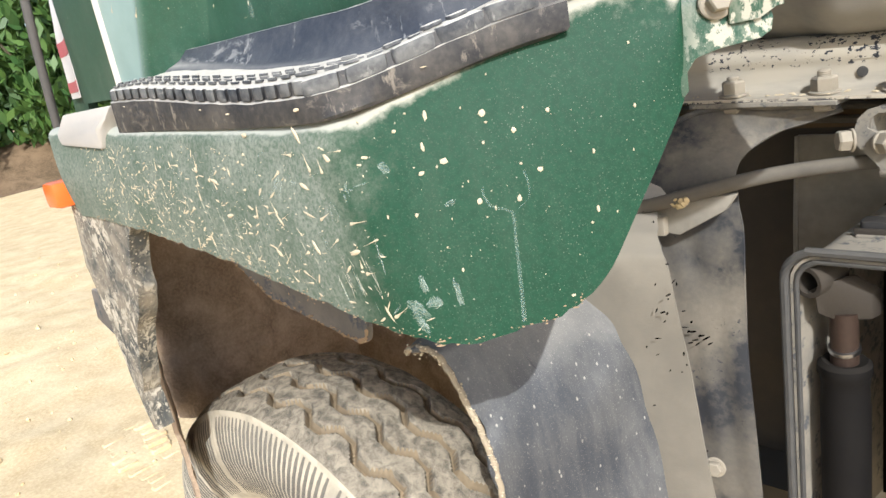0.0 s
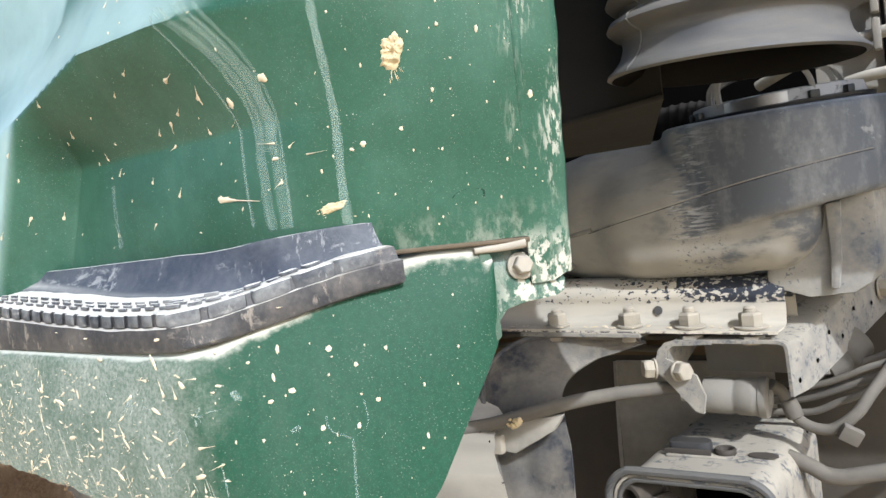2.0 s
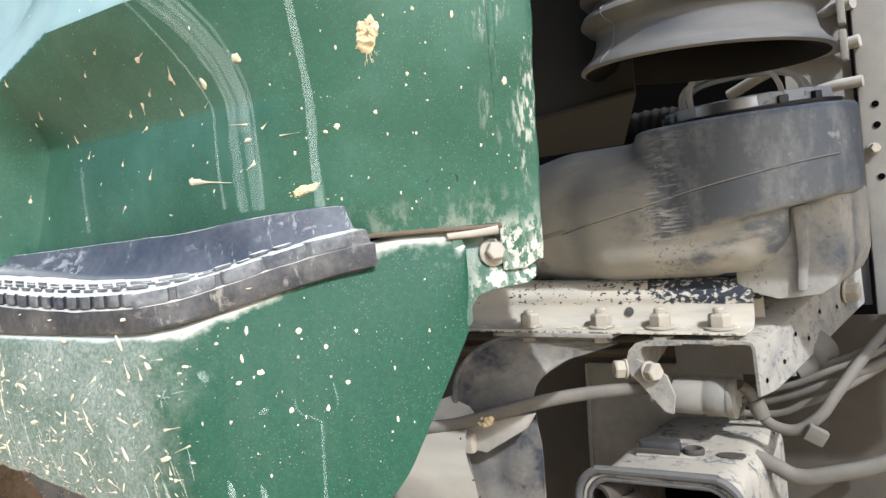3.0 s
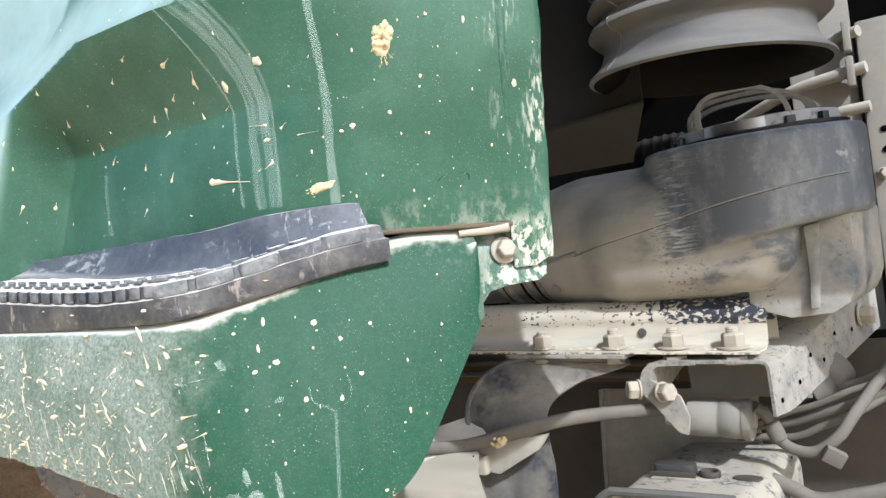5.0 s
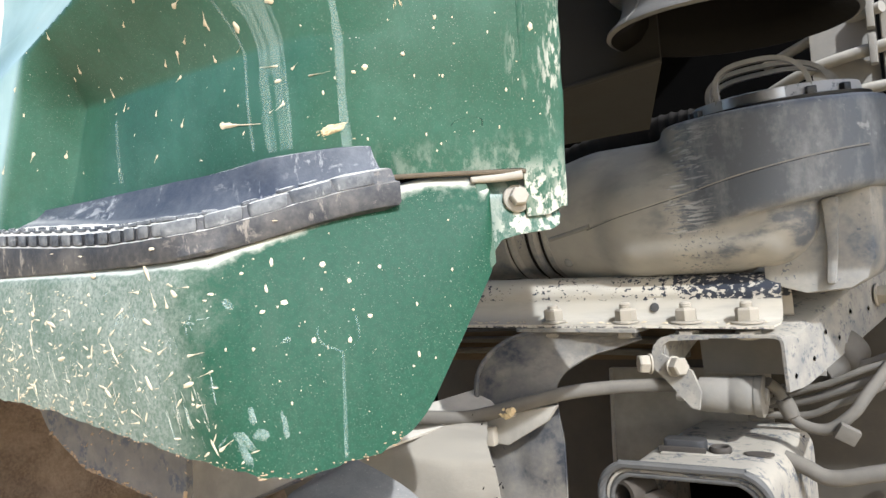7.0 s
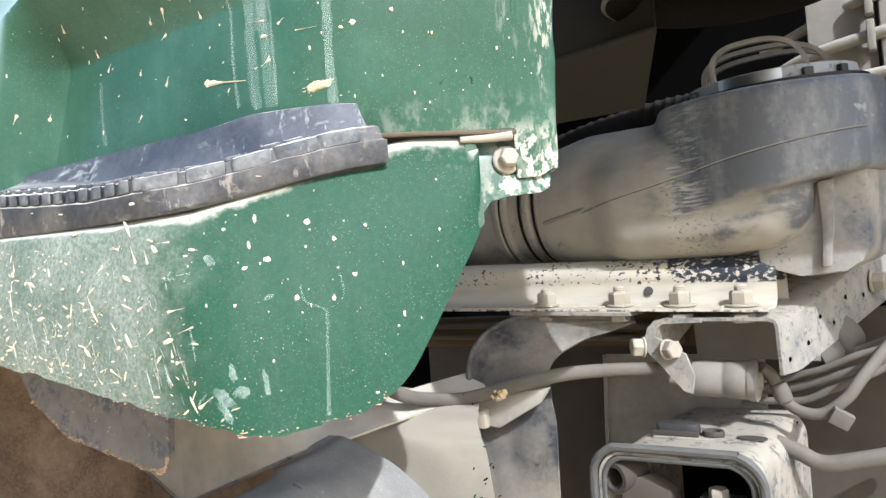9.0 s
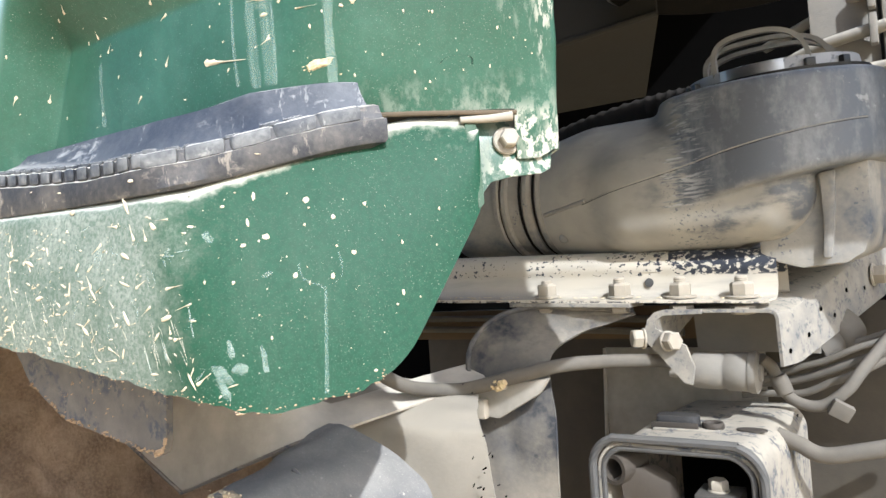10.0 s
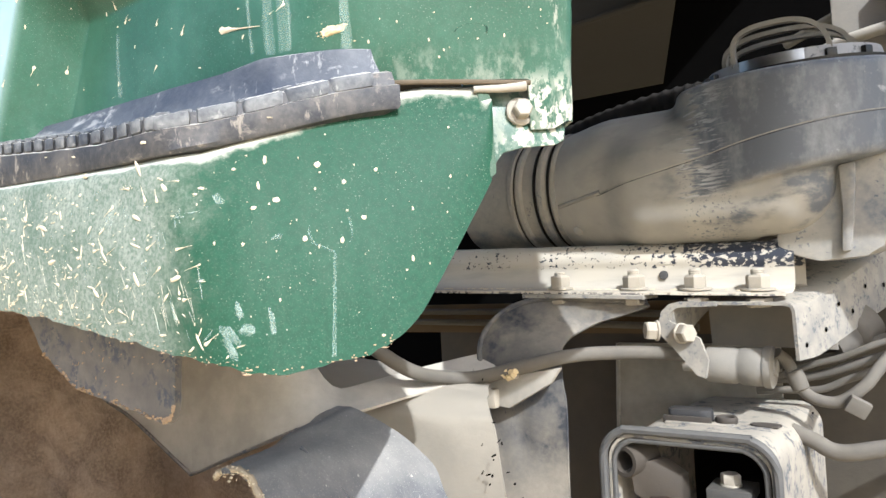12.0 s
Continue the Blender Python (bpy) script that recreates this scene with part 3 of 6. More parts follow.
def frame_from(origin, z_axis, x_hint=(1, 0, 0)):
    z = Vector(z_axis).normalized()
    x = Vector(x_hint)
    x = (x - z * x.dot(z)).normalized()
    y = z.cross(x)
    m = Matrix((x, y, z)).transposed().to_4x4()
    m.translation = origin
    return m


def blob(bm, m, w, h, depth, rng, spikes=10):
    """A small raised splat: a ragged disc domed in the middle."""
    n = spikes + rng.randint(0, 3)
    rim, mid = [], []
    for k in range(n):
        a = 2 * math.pi * k / n
        q = rng.uniform(0.72, 1.18)
        rim.append(bm.verts.new(m @ Vector((math.cos(a) * w * 0.5 * q, math.sin(a) * h * 0.5 * q, 0.0))))
        q *= rng.uniform(0.55, 0.75)
        mid.append(bm.verts.new(m @ Vector((math.cos(a) * w * 0.5 * q, math.sin(a) * h * 0.5 * q, depth * rng.uniform(0.7, 1.0)))))
    top = bm.verts.new(m @ Vector((0, 0, depth * 1.1)))
    for k in range(n):
        j = (k + 1) % n
        bm.faces.new((rim[k], rim[j], mid[j], mid[k]))
        bm.faces.new((mid[k], mid[j], top))


def comet(bm, m, head, length, depth, rng):
    """A thrown fleck: a round head at the origin and a thin tail along local x."""
    n = 9
    rim = []
    for k in range(n):
        a = radians(55 + 250 * k / (n - 1))
        q = head * 0.5 * rng.uniform(0.85, 1.12)
        rim.append(bm.verts.new(m @ Vector((math.cos(a) * q, math.sin(a) * q, 0))))
    w = head * rng.uniform(0.07, 0.13)
    bend = rng.uniform(-0.12, 0.12) * length
    tail = [(length * 0.45, -w + bend * 0.4), (length, -w * 0.4 + bend), (length, w * 0.4 + bend), (length * 0.45, w + bend * 0.4)]
    rim += [bm.verts.new(m @ Vector((x, y, 0.0001))) for x, y in tail]
    top = bm.verts.new(m @ Vector((0, 0, depth)))
    for k in range(len(rim)):
        bm.faces.new((rim[k], rim[(k + 1) % len(rim)], top))


# ---------------------------------------------------------------- ground and distance
def build_ground():
    bm = bmesh.new()

    def height(x, y):
        near = max(0.0, 1 - math.hypot(x + 3.0, y) / 14.0)
        return GROUND + near * (0.045 * noise.noise(Vector((x * 1.3, y * 1.3, 0))) + 0.03 * noise.noise(Vector((x * 4.1, y * 4.1, 3)))) - 0.02 * near

    def steps(lo, hi, fine_lo, fine_hi, fine, coarse):
        out, v = [], lo
        while v < hi:
            out.append(v)
            v += fine if fine_lo <= v < fine_hi else coarse * (1 + abs(v - fine_lo) * 0.25)
        return out + [hi]

    grid(bm, lambda x, y: Vector((x, y, height(x, y))), steps(-400, 400, -8, 1, 0.09, 1.5), steps(-400, 400, -2, 4, 0.09, 1.5))
    single("ground", bm, sand, "pale sunlit sandy ground with tyre tracks", "ground", "structure", angle=80)
    rng = random.Random(4)
    bm = bmesh.new()
    for _ in range(360):
        x, y = rng.uniform(-7, -0.9), rng.uniform(-1.2, 2.0)
        s = rng.uniform(0.004, 0.014) * (1 + (rng.random() < 0.08))
        m = pose(x, y, height(x, y) + s * 0.25, rng.uniform(0, 360), rng.uniform(0, 360), 0) @ Matrix.Diagonal((s, s * rng.uniform(0.6, 1), s * rng.uniform(0.4, 0.8), 1))
        res = bmesh.ops.create_icosphere(bm, subdivisions=2, radius=1.0, matrix=m)
        for v in res["verts"]:
            v.co += Vector((rng.uniform(-1, 1), rng.uniform(-1, 1), rng.uniform(-1, 1))) * s * 0.2
    single("sand_clods", bm, sand, "small dry clods scattered on the sand", "clods", "stuff", angle=60)
    bm = bmesh.new()
    for k in range(26):
        x = -2.75 + k * 0.062
        for side in (0, 1):
            y = 0.18 + side * 0.13 + 0.02 * math.sin(k)
            box(bm, (x, y, height(x, y) - 0.02), (x + 0.036, y + 0.085 + 0.01 * math.sin(k * 2.3), height(x, y) + 0.006 + 0.004 * math.sin(k * 1.7)), 0.005, seg=1)
    single("tyre_track", bm, sand, "tyre tread track pressed into the sand", "track", "stuff")


def build_distance():
    bm = bmesh.new()

    def bank(u, v):
        x = -13.5 - v * 3.0 + 0.5 * noise.noise(Vector((u * 0.4, v, 2)))
        z = GROUND - 0.05 + 1.05 * ease(v, 0.0, 1.0) + 0.25 * noise.noise(Vector((u * 0.7, v * 2, 0))) * v
        return Vector((x, u, z))

    grid(bm, bank, [-14 + 0.4 * k for k in range(90)], [k / 10 for k in range(11)])
    single("earth_bank", bm, soil_dark, "low brown earth bank at the edge of the yard", "bank", "structure", angle=80)
    rng = random.Random(8)
    for k in range(13):
        base = Vector((-15.0 - rng.uniform(0, 1.6), -7 + k * 1.25 + rng.uniform(-0.4, 0.4), 0.55))
        bush = thing("bush", "dense leafy green bush on the earth bank", "bush", base, "bushes on the bank")
        bm = bmesh.new()
        for q in range(6):
            a = rng.uniform(0, 6.28)
            tip = base + Vector((math.cos(a) * 0.8, math.sin(a) * 0.8, rng.uniform(1.4, 2.6)))
            tube(bm, [base, base.lerp(tip, 0.5) + Vector((0, 0, 0.2)), tip], lambda t: 0.045 * (1 - 0.8 * t), 6, 4)
        part("stems", bm, bark, bush)
        bm = bmesh.new()
        tall = rng.uniform(2.2, 3.6)
        for q in range(2000):
            a, h = rng.uniform(0, 6.28), rng.random()
            rad = (1.35 * (1 - h * 0.55)) * rng.uniform(0.45, 1.0) * (1 + 0.25 * math.sin(a * 3 + k))
            c = base + Vector((math.cos(a) * rad, math.sin(a) * rad, 0.1 + h * tall))
            s = rng.uniform(0.10, 0.22)
            m = Matrix.Translation(c) @ Euler((rng.uniform(0, 3), rng.uniform(0, 3), rng.uniform(0, 6))).to_matrix().to_4x4()
            vs = [bm.verts.new(m @ Vector(p)) for p in ((-s, 0, 0), (0, -s * 0.42, s * 0.1), (s, 0, 0), (0, s * 0.42, s * 0.1))]
            bm.faces.new(vs)
        part("leaves", bm, leaf_mat, bush)
        under(bush)


build_ground()
build_distance()


# ---------------------------------------------------------------- cab: fender, panel, step, door
SIDE_Y = -0.19
RIGHT = Vector((0.710, 0.704, 0))
OUT_R = Vector((0.704, -0.710, 0))
OUT_L = Vector((0, -1, 0))
LEFT = Vector((-1, 0, 0))


def fender_corner(z):
    return Vector(((0.146 - 0.232 * z) / 0.685, SIDE_Y, z))


def fender_point(s, z, inset=0.0, r=0.022):
    """A place on the fender skin: s metres round it from its corner (front negative), at height z."""
    q = math.sqrt(s * s + r * r)
    a, b = (q - s) / 2, (q + s) / 2
    out = (OUT_L * a + OUT_R * b).normalized()
    return fender_corner(z) + LEFT * a + RIGHT * b - out * inset


FENDER_LOW = [(-0.53, 1.036), (-0.50, 1.036), (-0.36, 1.030), (-0.20, 1.014), (-0.11, 1.000), (-0.04, 0.989), (0.0, 0.981), (0.03, 0.975), (0.055, 0.9775), (0.075, 0.981), (0.095, 0.985), (0.108, 0.9895),
              (0.118, 0.9945), (0.127, 1.0005), (0.138, 1.010), (0.152, 1.0255), (0.180, 1.057), (0.213, 1.0945), (0.221, 1.107), (0.236, 1.157), (0.25, 1.16)]
FENDER_TOP = [(-0.53, 1.124), (-0.30, 1.117), (-0.05, 1.109), (0.02, 1.111), (0.10, 1.134), (0.15, 1.150), (0.19, 1.158), (0.25, 1.159)]


def fender_low(s):
    rag = 0.0025 * noise.noise(Vector((s * 60, 1.7, 0))) + 0.0015 * noise.noise(Vector((s * 190, 4.7, 0)))
    return lerp_table(s, FENDER_LOW) + (rag if s < 0.11 else 0)


def fender_skin(s, z):
    """The pressed skin itself: a slight swell and shallow dents on the plain shape."""
    lo, hi = lerp_table(s, FENDER_LOW), lerp_table(s, FENDER_TOP)
    v = max(0.0, min(1.0, (z - lo) / (hi - lo)))
    return fender_point(s, z, -0.0035 * math.sin(math.pi * v) - 0.0012 * noise.noise(Vector((s * 14, z * 14, 0))))


def fender_frame(s, z, lift=0.0003):
    p = fender_skin(s, z)
    du = fender_skin(s + 0.002, z) - fender_skin(s - 0.002, z)
    dz = fender_skin(s, z + 0.002) - fender_skin(s, z - 0.002)
    nrm = du.cross(dz).normalized()
    return frame_from(p + nrm * lift, nrm, du)


def build_cab():
    cab = thing("truck_cab", "rear corner of a dark green truck cab, dusty and mud-spattered", "truck cab", (-0.3, 0.0, 0.98))
    # fender skin with its rolled crown
    bm = bmesh.new()
    R = 0.013

    def skin(s, v):
        lo, hi = fender_low(s), lerp_table(s, FENDER_TOP)
        if v <= 1.0:
            z = lo + (hi - lo) * v
            return fender_skin(s, z)
        if v <= 2.0:
            t = (v - 1.0) * math.pi / 2
            return fender_point(s, hi + R * math.sin(t), R * (1 - math.cos(t)))
        return fender_point(s, hi + R, R + (v - 2.0) * (0.09 if s < 0.05 else 0.02))

    us = [-0.53 + 0.006 * k for k in range(125)] + [0.217, 0.220, 0.223, 0.227, 0.231, 0.235]
    vs = [k / 14 for k in range(15)] + [1.2, 1.4, 1.6, 1.8, 2.0, 2.5, 3.0]
    grid(bm, skin, us, vs)
    thicken(bm, 0.0022)
    fender = part("fender", bm, paint_fender, cab, "green enamel wheel-arch fender, dusty toward the front")
    # rear bolting tab of the fender
    bm = bmesh.new()
    tab = [(0.212, 1.094), (0.222, 1.108), (0.234, 1.119), (0.250, 1.1225), (0.276, 1.1245), (0.284, 1.128), (0.288, 1.136), (0.288, 1.178), (0.222, 1.178)]
    prism(bm, [fender_point(s, z, 0.0098) for s, z in tab], OUT_R * -0.004, bevel=0.0012)
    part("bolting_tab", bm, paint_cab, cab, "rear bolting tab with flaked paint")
    bm = bmesh.new()
    prism(bm, [fender_point(s, z, -0.001) for s, z in ((0.214, 1.098), (0.220, 1.102), (0.236, 1.158), (0.235, 1.168), (0.228, 1.168))], OUT_R * -0.008, bevel=0.0015)
    part("rear_rib", bm, paint_tab, cab)
    bm = bmesh.new()
    m = frame_from(fender_point(0.257, 1.150, 0.0085), OUT_R + Vector((0, 0, 0.15)), RIGHT)
    hexagon(bm, m, 0.0128, 0.0085, washer=0.0215)
    part("flange_bolt", bm, bolt_steel, cab, "dusty hexagon flange bolt", angle=25)

    # upper cab panel with the foot recess
    bm = bmesh.new()
    CH = Vector((0.749, 0.662, 0))
    OUT_C = Vector((0.662, -0.749, 0))

    def cab_corner(z):
        return Vector((-0.1125 + (z - 1.19) * 0.22, -0.12, z))

    def crease(x, lo, hi):
        k = max(0.0, min(1.0, (x - lo) / (hi - lo)))
        return 0.7 * k + 0.3 * k * k * (3 - 2 * k)

    def rear_end(z):
        return 0.196 - (z - 1.19) * 0.17 + 0.002 * noise.noise(Vector((z * 30, 0, 5)))

    def panel(s, z, inset=0.0, r=0.03):
        q = math.sqrt(s * s + r * r)
        a, b = (q - s) / 2, (q + s) / 2
        out = (OUT_L * a + OUT_C * b).normalized()
        p = cab_corner(z) + LEFT * a + CH * b
        p.x -= 0.22 * (z - 1.19) * ease(-s, 0.16, 0.395)
        x = p.x
        lip = 1.352 + min(0.0, x + 0.28) * 0.3
        ceil = crease(z, 1.276, lip)
        wall = crease(-x - (1.28 - z) * 0.42, 0.372, 0.408)
        bulge = (1 - (1 - ceil) * (1 - wall)) * ease(-x, 0.02, 0.20)
        back = max(0.0, z - lip) * 0.50
        inset = inset + min(0.045, back) * ease(-x, 0.05, 0.22)
        wave = 0.0015 * noise.noise(Vector((x * 9, z * 9, 0)))
        return p + out * (0.046 * bulge - inset + wave)

    def low(s):
        return 1.118 if s < 0.035 else 1.1725 if s < 0.168 else 1.136 + 0.006 * ease(s, 0.176, 0.182)

    us = [-0.395, -0.372, -0.358] + [-0.345 + 0.003 * k for k in range(60)] + [-0.165 + 0.004 * k for k in range(86)]
    us = sorted([u for u in us if u < 0.165 and not 0.031 < u < 0.039] + [0.0345, 0.0355]) + [0.1655, 0.1685, 0.172, 0.177, 0.182]
    vs = [0, 0.012, 0.025] + [0.05 + 0.0048 * k for k in range(65)] + [0.42, 0.5, 0.6, 0.7, 0.8, 0.9, 1.0]

    def face(u, v):
        z = max(low(u), 1.118 + (1.80 - 1.118) * v)
        s = u
        if u > 0.16:
            s = 0.16 + (u - 0.16) / 0.022 * (rear_end(z) - 0.16)
        return panel(s, z)

    grid(bm, face, us, vs)
    # rolled rear edge
    def hem(u, v):
        z0 = low(0.182)
        z = z0 + (1.80 - z0) * v
        t = u * math.pi * 0.8
        e = panel(rear_end(z), z)
        return e + CH * (0.006 * math.sin(t)) - OUT_C * (0.006 * (1 - math.cos(t))) + Vector((-0.02, 0.03, 0)) * max(0, u - 0.9) * 10
    grid(bm, hem, [0.0, 0.2, 0.4, 0.6, 0.8, 1.0], vs)
    bmesh.ops.remove_doubles(bm, verts=bm.verts, dist=0.0001)
    thicken(bm, 0.0022)
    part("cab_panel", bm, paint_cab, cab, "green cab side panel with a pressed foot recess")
    # vertical pressed bead by the rear edge
    bm = bmesh.new()
    tube(bm, [panel(rear_end(z) - 0.026, z, 0.0030 + 0.0022 * ease(1.30 - z, 0.0, 0.10)) for z in (1.185, 1.22, 1.3, 1.45, 1.6, 1.78)], 0.0045, 10, 6)
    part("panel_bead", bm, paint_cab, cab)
    # bent hem rod over the bolt tab
    bm = bmesh.new()
    tube(bm, [panel(0.130, 1.1655, 0.000), panel(0.150, 1.166, 0.0006), panel(0.169, 1.1675, 0.0003)], lambda t: 0.0024 + 0.0014 * t, 10, 6)
    part("seam_lip", bm, bolt_steel, cab)
    bm = bmesh.new()
    tube(bm, [panel(0.045, 1.1715, 0.0005), panel(0.10, 1.1715, 0.0005), panel(0.172, 1.170, 0.0005)], 0.0020, 8, 6)
    part("joint_filler", bm, joint_dust, cab, "dust packed in the joint under the panel")

    # door with a pale edge seal
    def door_y(x, z):
        return -0.164 + min(0.045, max(0.0, z - 1.283) * 0.5) + 0.03 * ease(-x, 0.6, 0.75)

    bm = bmesh.new()
    grid(bm, lambda x, z: Vector((x, door_y(x, z), z)), [-0.514 - 0.0105 * k for k in range(14)], [1.157 + 0.03 * k for k in range(22)])
    thicken(bm, 0.02)
    part("door", bm, paint_door, cab, "green cab door, closed")
    bm = bmesh.new()
    tube(bm, [(-0.5125, door_y(-0.51, z) - 0.001, z) for z in (1.160, 1.2, 1.25, 1.283, 1.32, 1.373, 1.45, 1.6, 1.79)], 0.0042, 10, 4)
    part("door_seal", bm, seal_white, cab, "pale seal along the door edge")
    # pillar trim at the front of the cab
    bm = bmesh.new()
    tube(bm, [(-0.80, -0.150, 1.06), (-0.749, -0.152, 1.285), (-0.69, -0.140, 1.55), (-0.64, -0.12, 1.80)], 0.0055, 10, 8)
    part("pillar_trim", bm, mat_plain("grey_pillar_trim", (0.10, 0.095, 0.09), 0.6), cab, "grey trim on the front pillar")
    bm = bmesh.new()
    grid(bm, lambda x, z: Vector((x + (z - 1.16) * 0.2, door_y(x, z) + 0.004, z)), [-0.652 - 0.0125 * k for k in range(10)], [1.13 + 0.03 * k for k in range(23)])
    thicken(bm, 0.01)
    part("front_pillar", bm, paint_door, cab)
    for z0, z1, mat, nm in ((1.165, 1.36, tape_white, "white_tape"), (1.214, 1.230, tape_red, "red_tape"), (1.172, 1.184, tape_red, "red_tape")):
        bm = bmesh.new()
        lift = 0.001 if nm == "white_tape" else 0.0016
        grid(bm, lambda x, z: Vector((x + (z - 1.16) * 0.1, door_y(x, z) - lift, z)), [-0.665 - 0.0105 * k for k in range(9)], [z0 + (z1 - z0) * k / 3 for k in range(4)])
        thicken(bm, 0.0006)
        part(nm, bm, mat, cab, "reflective marking tape on the pillar")
    # grey sill trim
    bm = bmesh.new()
    prism(bm, [(-0.53, SIDE_Y - 0.004, 1.112), (-0.648, SIDE_Y - 0.004, 1.118), (-0.655, SIDE_Y - 0.004, 1.130), (-0.64, SIDE_Y + 0.004, 1.150), (-0.50, SIDE_Y + 0.004, 1.152), (-0.512, SIDE_Y, 1.14), (-0.522, SIDE_Y - 0.004, 1.13)], (0, 0.06, 0), bevel=0.004)
    part("sill_trim", bm, trim_grey, cab, "pale grey plastic sill trim under the door")
    # mud-caked front leg of the arch
    bm = bmesh.new()
    outline = [(-0.53, 1.112), (-0.53, 1.036), (-0.552, 1.018), (-0.572, 0.982), (-0.572, 0.953), (-0.622, 0.889), (-0.662, 0.81), (-0.655, 0.757), (-0.668, 0.755), (-0.690, 0.815), (-0.704, 0.906), (-0.722, 0.97), (-0.706, 1.03), (-0.69, 1.112)]
    ring = [Vector((x, SIDE_Y + 0.002, z)) for x, z in outline]
    fine = []
    for a, b in zip(ring, ring[1:] + ring[:1]):
        for k in range(6):
            p = a.lerp(b, k / 6)
            fine.append(p + Vector((0.004 * noise.noise(p * 60), 0, 0.004 * noise.noise(p * 60 + Vector((9, 0, 0))))) * (1 if p.z < 1.03 else 0.1))
    prism(bm, fine, (0, 0.022, 0))
    part("front_guard", bm, mud_guard, cab, "front leg of the fender caked with dry mud")
    bm = bmesh.new()
    prism(bm, [(-0.744, SIDE_Y + 0.004, 0.934), (-0.700, SIDE_Y + 0.004, 0.936), (-0.696, SIDE_Y + 0.004, 0.872), (-0.756, SIDE_Y + 0.004, 0.892)], (0, 0.006, 0), bevel=0.002)
    part("guard_plate", bm, rubber_flap, cab, "grey end plate behind the mud guard")
    bm = bmesh.new()
    box(bm, (-0.722, SIDE_Y - 0.018, 1.048), (-0.682, SIDE_Y + 0.02, 1.078), 0.006)
    part("side_marker", bm, lamp_orange, cab, "orange side marker lamp")
    # edge crust along the arch
    rng = random.Random(21)
    bm = bmesh.new()
    for k in range(190):
        s = rng.uniform(-0.5, 0.12)
        m = fender_frame(s, fender_low(s) + rng.uniform(-0.001, 0.004), 0.0002)
        w = rng.uniform(0.0008, 0.0026) * (2.6 if rng.random() < 0.08 else 1)
        blob(bm, m, w, rng.uniform(0.0005, 0.0014), rng.uniform(0.0002, 0.0007), rng, 7)
    tagged(part("edge_mud", bm, mud_brown, fender, "crust of dry mud along the lower edge"), kind="stuff")

    # mud flecks: larger ones on the rear face, thrown streaks on the side
    bm = bmesh.new()
    big = [(0.097, 1.111, .009, .009), (0.111, 1.098, .007, .007), (0.063, 1.087, .010, .008), (0.047, 1.082, .008, .006), (0.117, 1.073, .007, .006), (0.0745, 1.060, .006, .008),
           (0.135, 1.106, .005, .006), (0.098, 1.058, .005, .009), (0.141, 1.044, .004, .010), (0.063, 1.115, .005, .012), (0.054, 1.097, .004, .012), (0.041, 1.109, .006, .004), (0.106, 0.995, .005, .004), (0.034, 1.058, .004, .005)]
    for s, z, w, h in big:
        blob(bm, fender_frame(s, z), w * 0.52, h * 0.52, 0.0005, rng)
    for k in range(80):
        s, z = rng.uniform(0.01, 0.2), rng.uniform(0.985, 1.14)
        if z < lerp_table(s, FENDER_LOW) + 0.01:
            continue
        w = rng.choice((0.0005, 0.0006, 0.0008, 0.0011, 0.0018))
        blob(bm, fender_frame(s, z), w, w * rng.uniform(0.7, 1.8), 0.0005, rng, 6)
    for k in range(95):
        s = -rng.random() ** 0.8 * 0.44 + 0.03
        z = rng.uniform(lerp_table(s, FENDER_LOW) + 0.006, lerp_table(s, FENDER_TOP) - 0.004)
        comet(bm, fender_frame(s, z) @ pose(0, 0, 0, 0, 0, rng.choice((165, 20, 115, 200)) + rng.gauss(0, 18)), rng.uniform(0.0012, 0.0032), rng.uniform(0.005, 0.014), 0.0006, rng)
    for k in range(600):
        s = -rng.random() ** 0.8 * 0.46 + 0.02
        z = rng.uniform(lerp_table(s, FENDER_LOW) + 0.003, lerp_table(s, FENDER_TOP) - 0.002)
        w = rng.choice((0.0004, 0.0005, 0.0006, 0.0008, 0.0012, 0.0020))
        blob(bm, fender_frame(s, z) @ pose(0, 0, 0, 0, 0, rng.gauss(12, 34)), w * rng.choice((1.3, 1.8, 2.5, 4.0, 6.5)), w * rng.uniform(0.7, 1.1), 0.0004, rng, 7)
    for x, z in ((-0.158, 1.038), (-0.197, 1.038), (-0.170, 1.099), (-0.247, 1.031), (-0.305, 1.056), (-0.198, 1.081), (-0.318, 1.083), (-0.261, 1.117), (-0.197, 1.115), (-0.346, 1.092)):
        s = x - fender_corner(z).x
        blob(bm, fender_frame(s, z) @ pose(0, 0, 0, 0, 0, rng.gauss(-20, 35)), rng.uniform(0.006, 0.014), 0.0034, 0.0008, rng)
    tagged(part("mud_spatter", bm, mud_fleck, fender, "pale dried mud flecks thrown on the paint"), kind="stuff")
    # grey scuffs
    bm = bmesh.new()
    for s, z, w, h, t in ((0.026, 1.089, .010, .006, -30), (0.057, 1.062, .007, .004, 20), (0.020, 1.016, .012, .005, -70), (0.010, 1.001, .019, .008, -42), (0.022, 1.004, .010, .009, 0), (0.039, 1.008, .004, .018, 8),
                          (-0.075, 1.084, .017, .005, 52), (-0.03, 1.018, .0016, .022, 14), (-0.05, 1.010, .0014, .02, 18), (0.000, 1.036, .0014, .024, 10), (0.008, 0.992, .006, .018, 30)):
        blob(bm, fender_frame(s, z, 0.0002) @ pose(0, 0, 0, 0, 0, t), w, h, 0.0004, rng, 12)
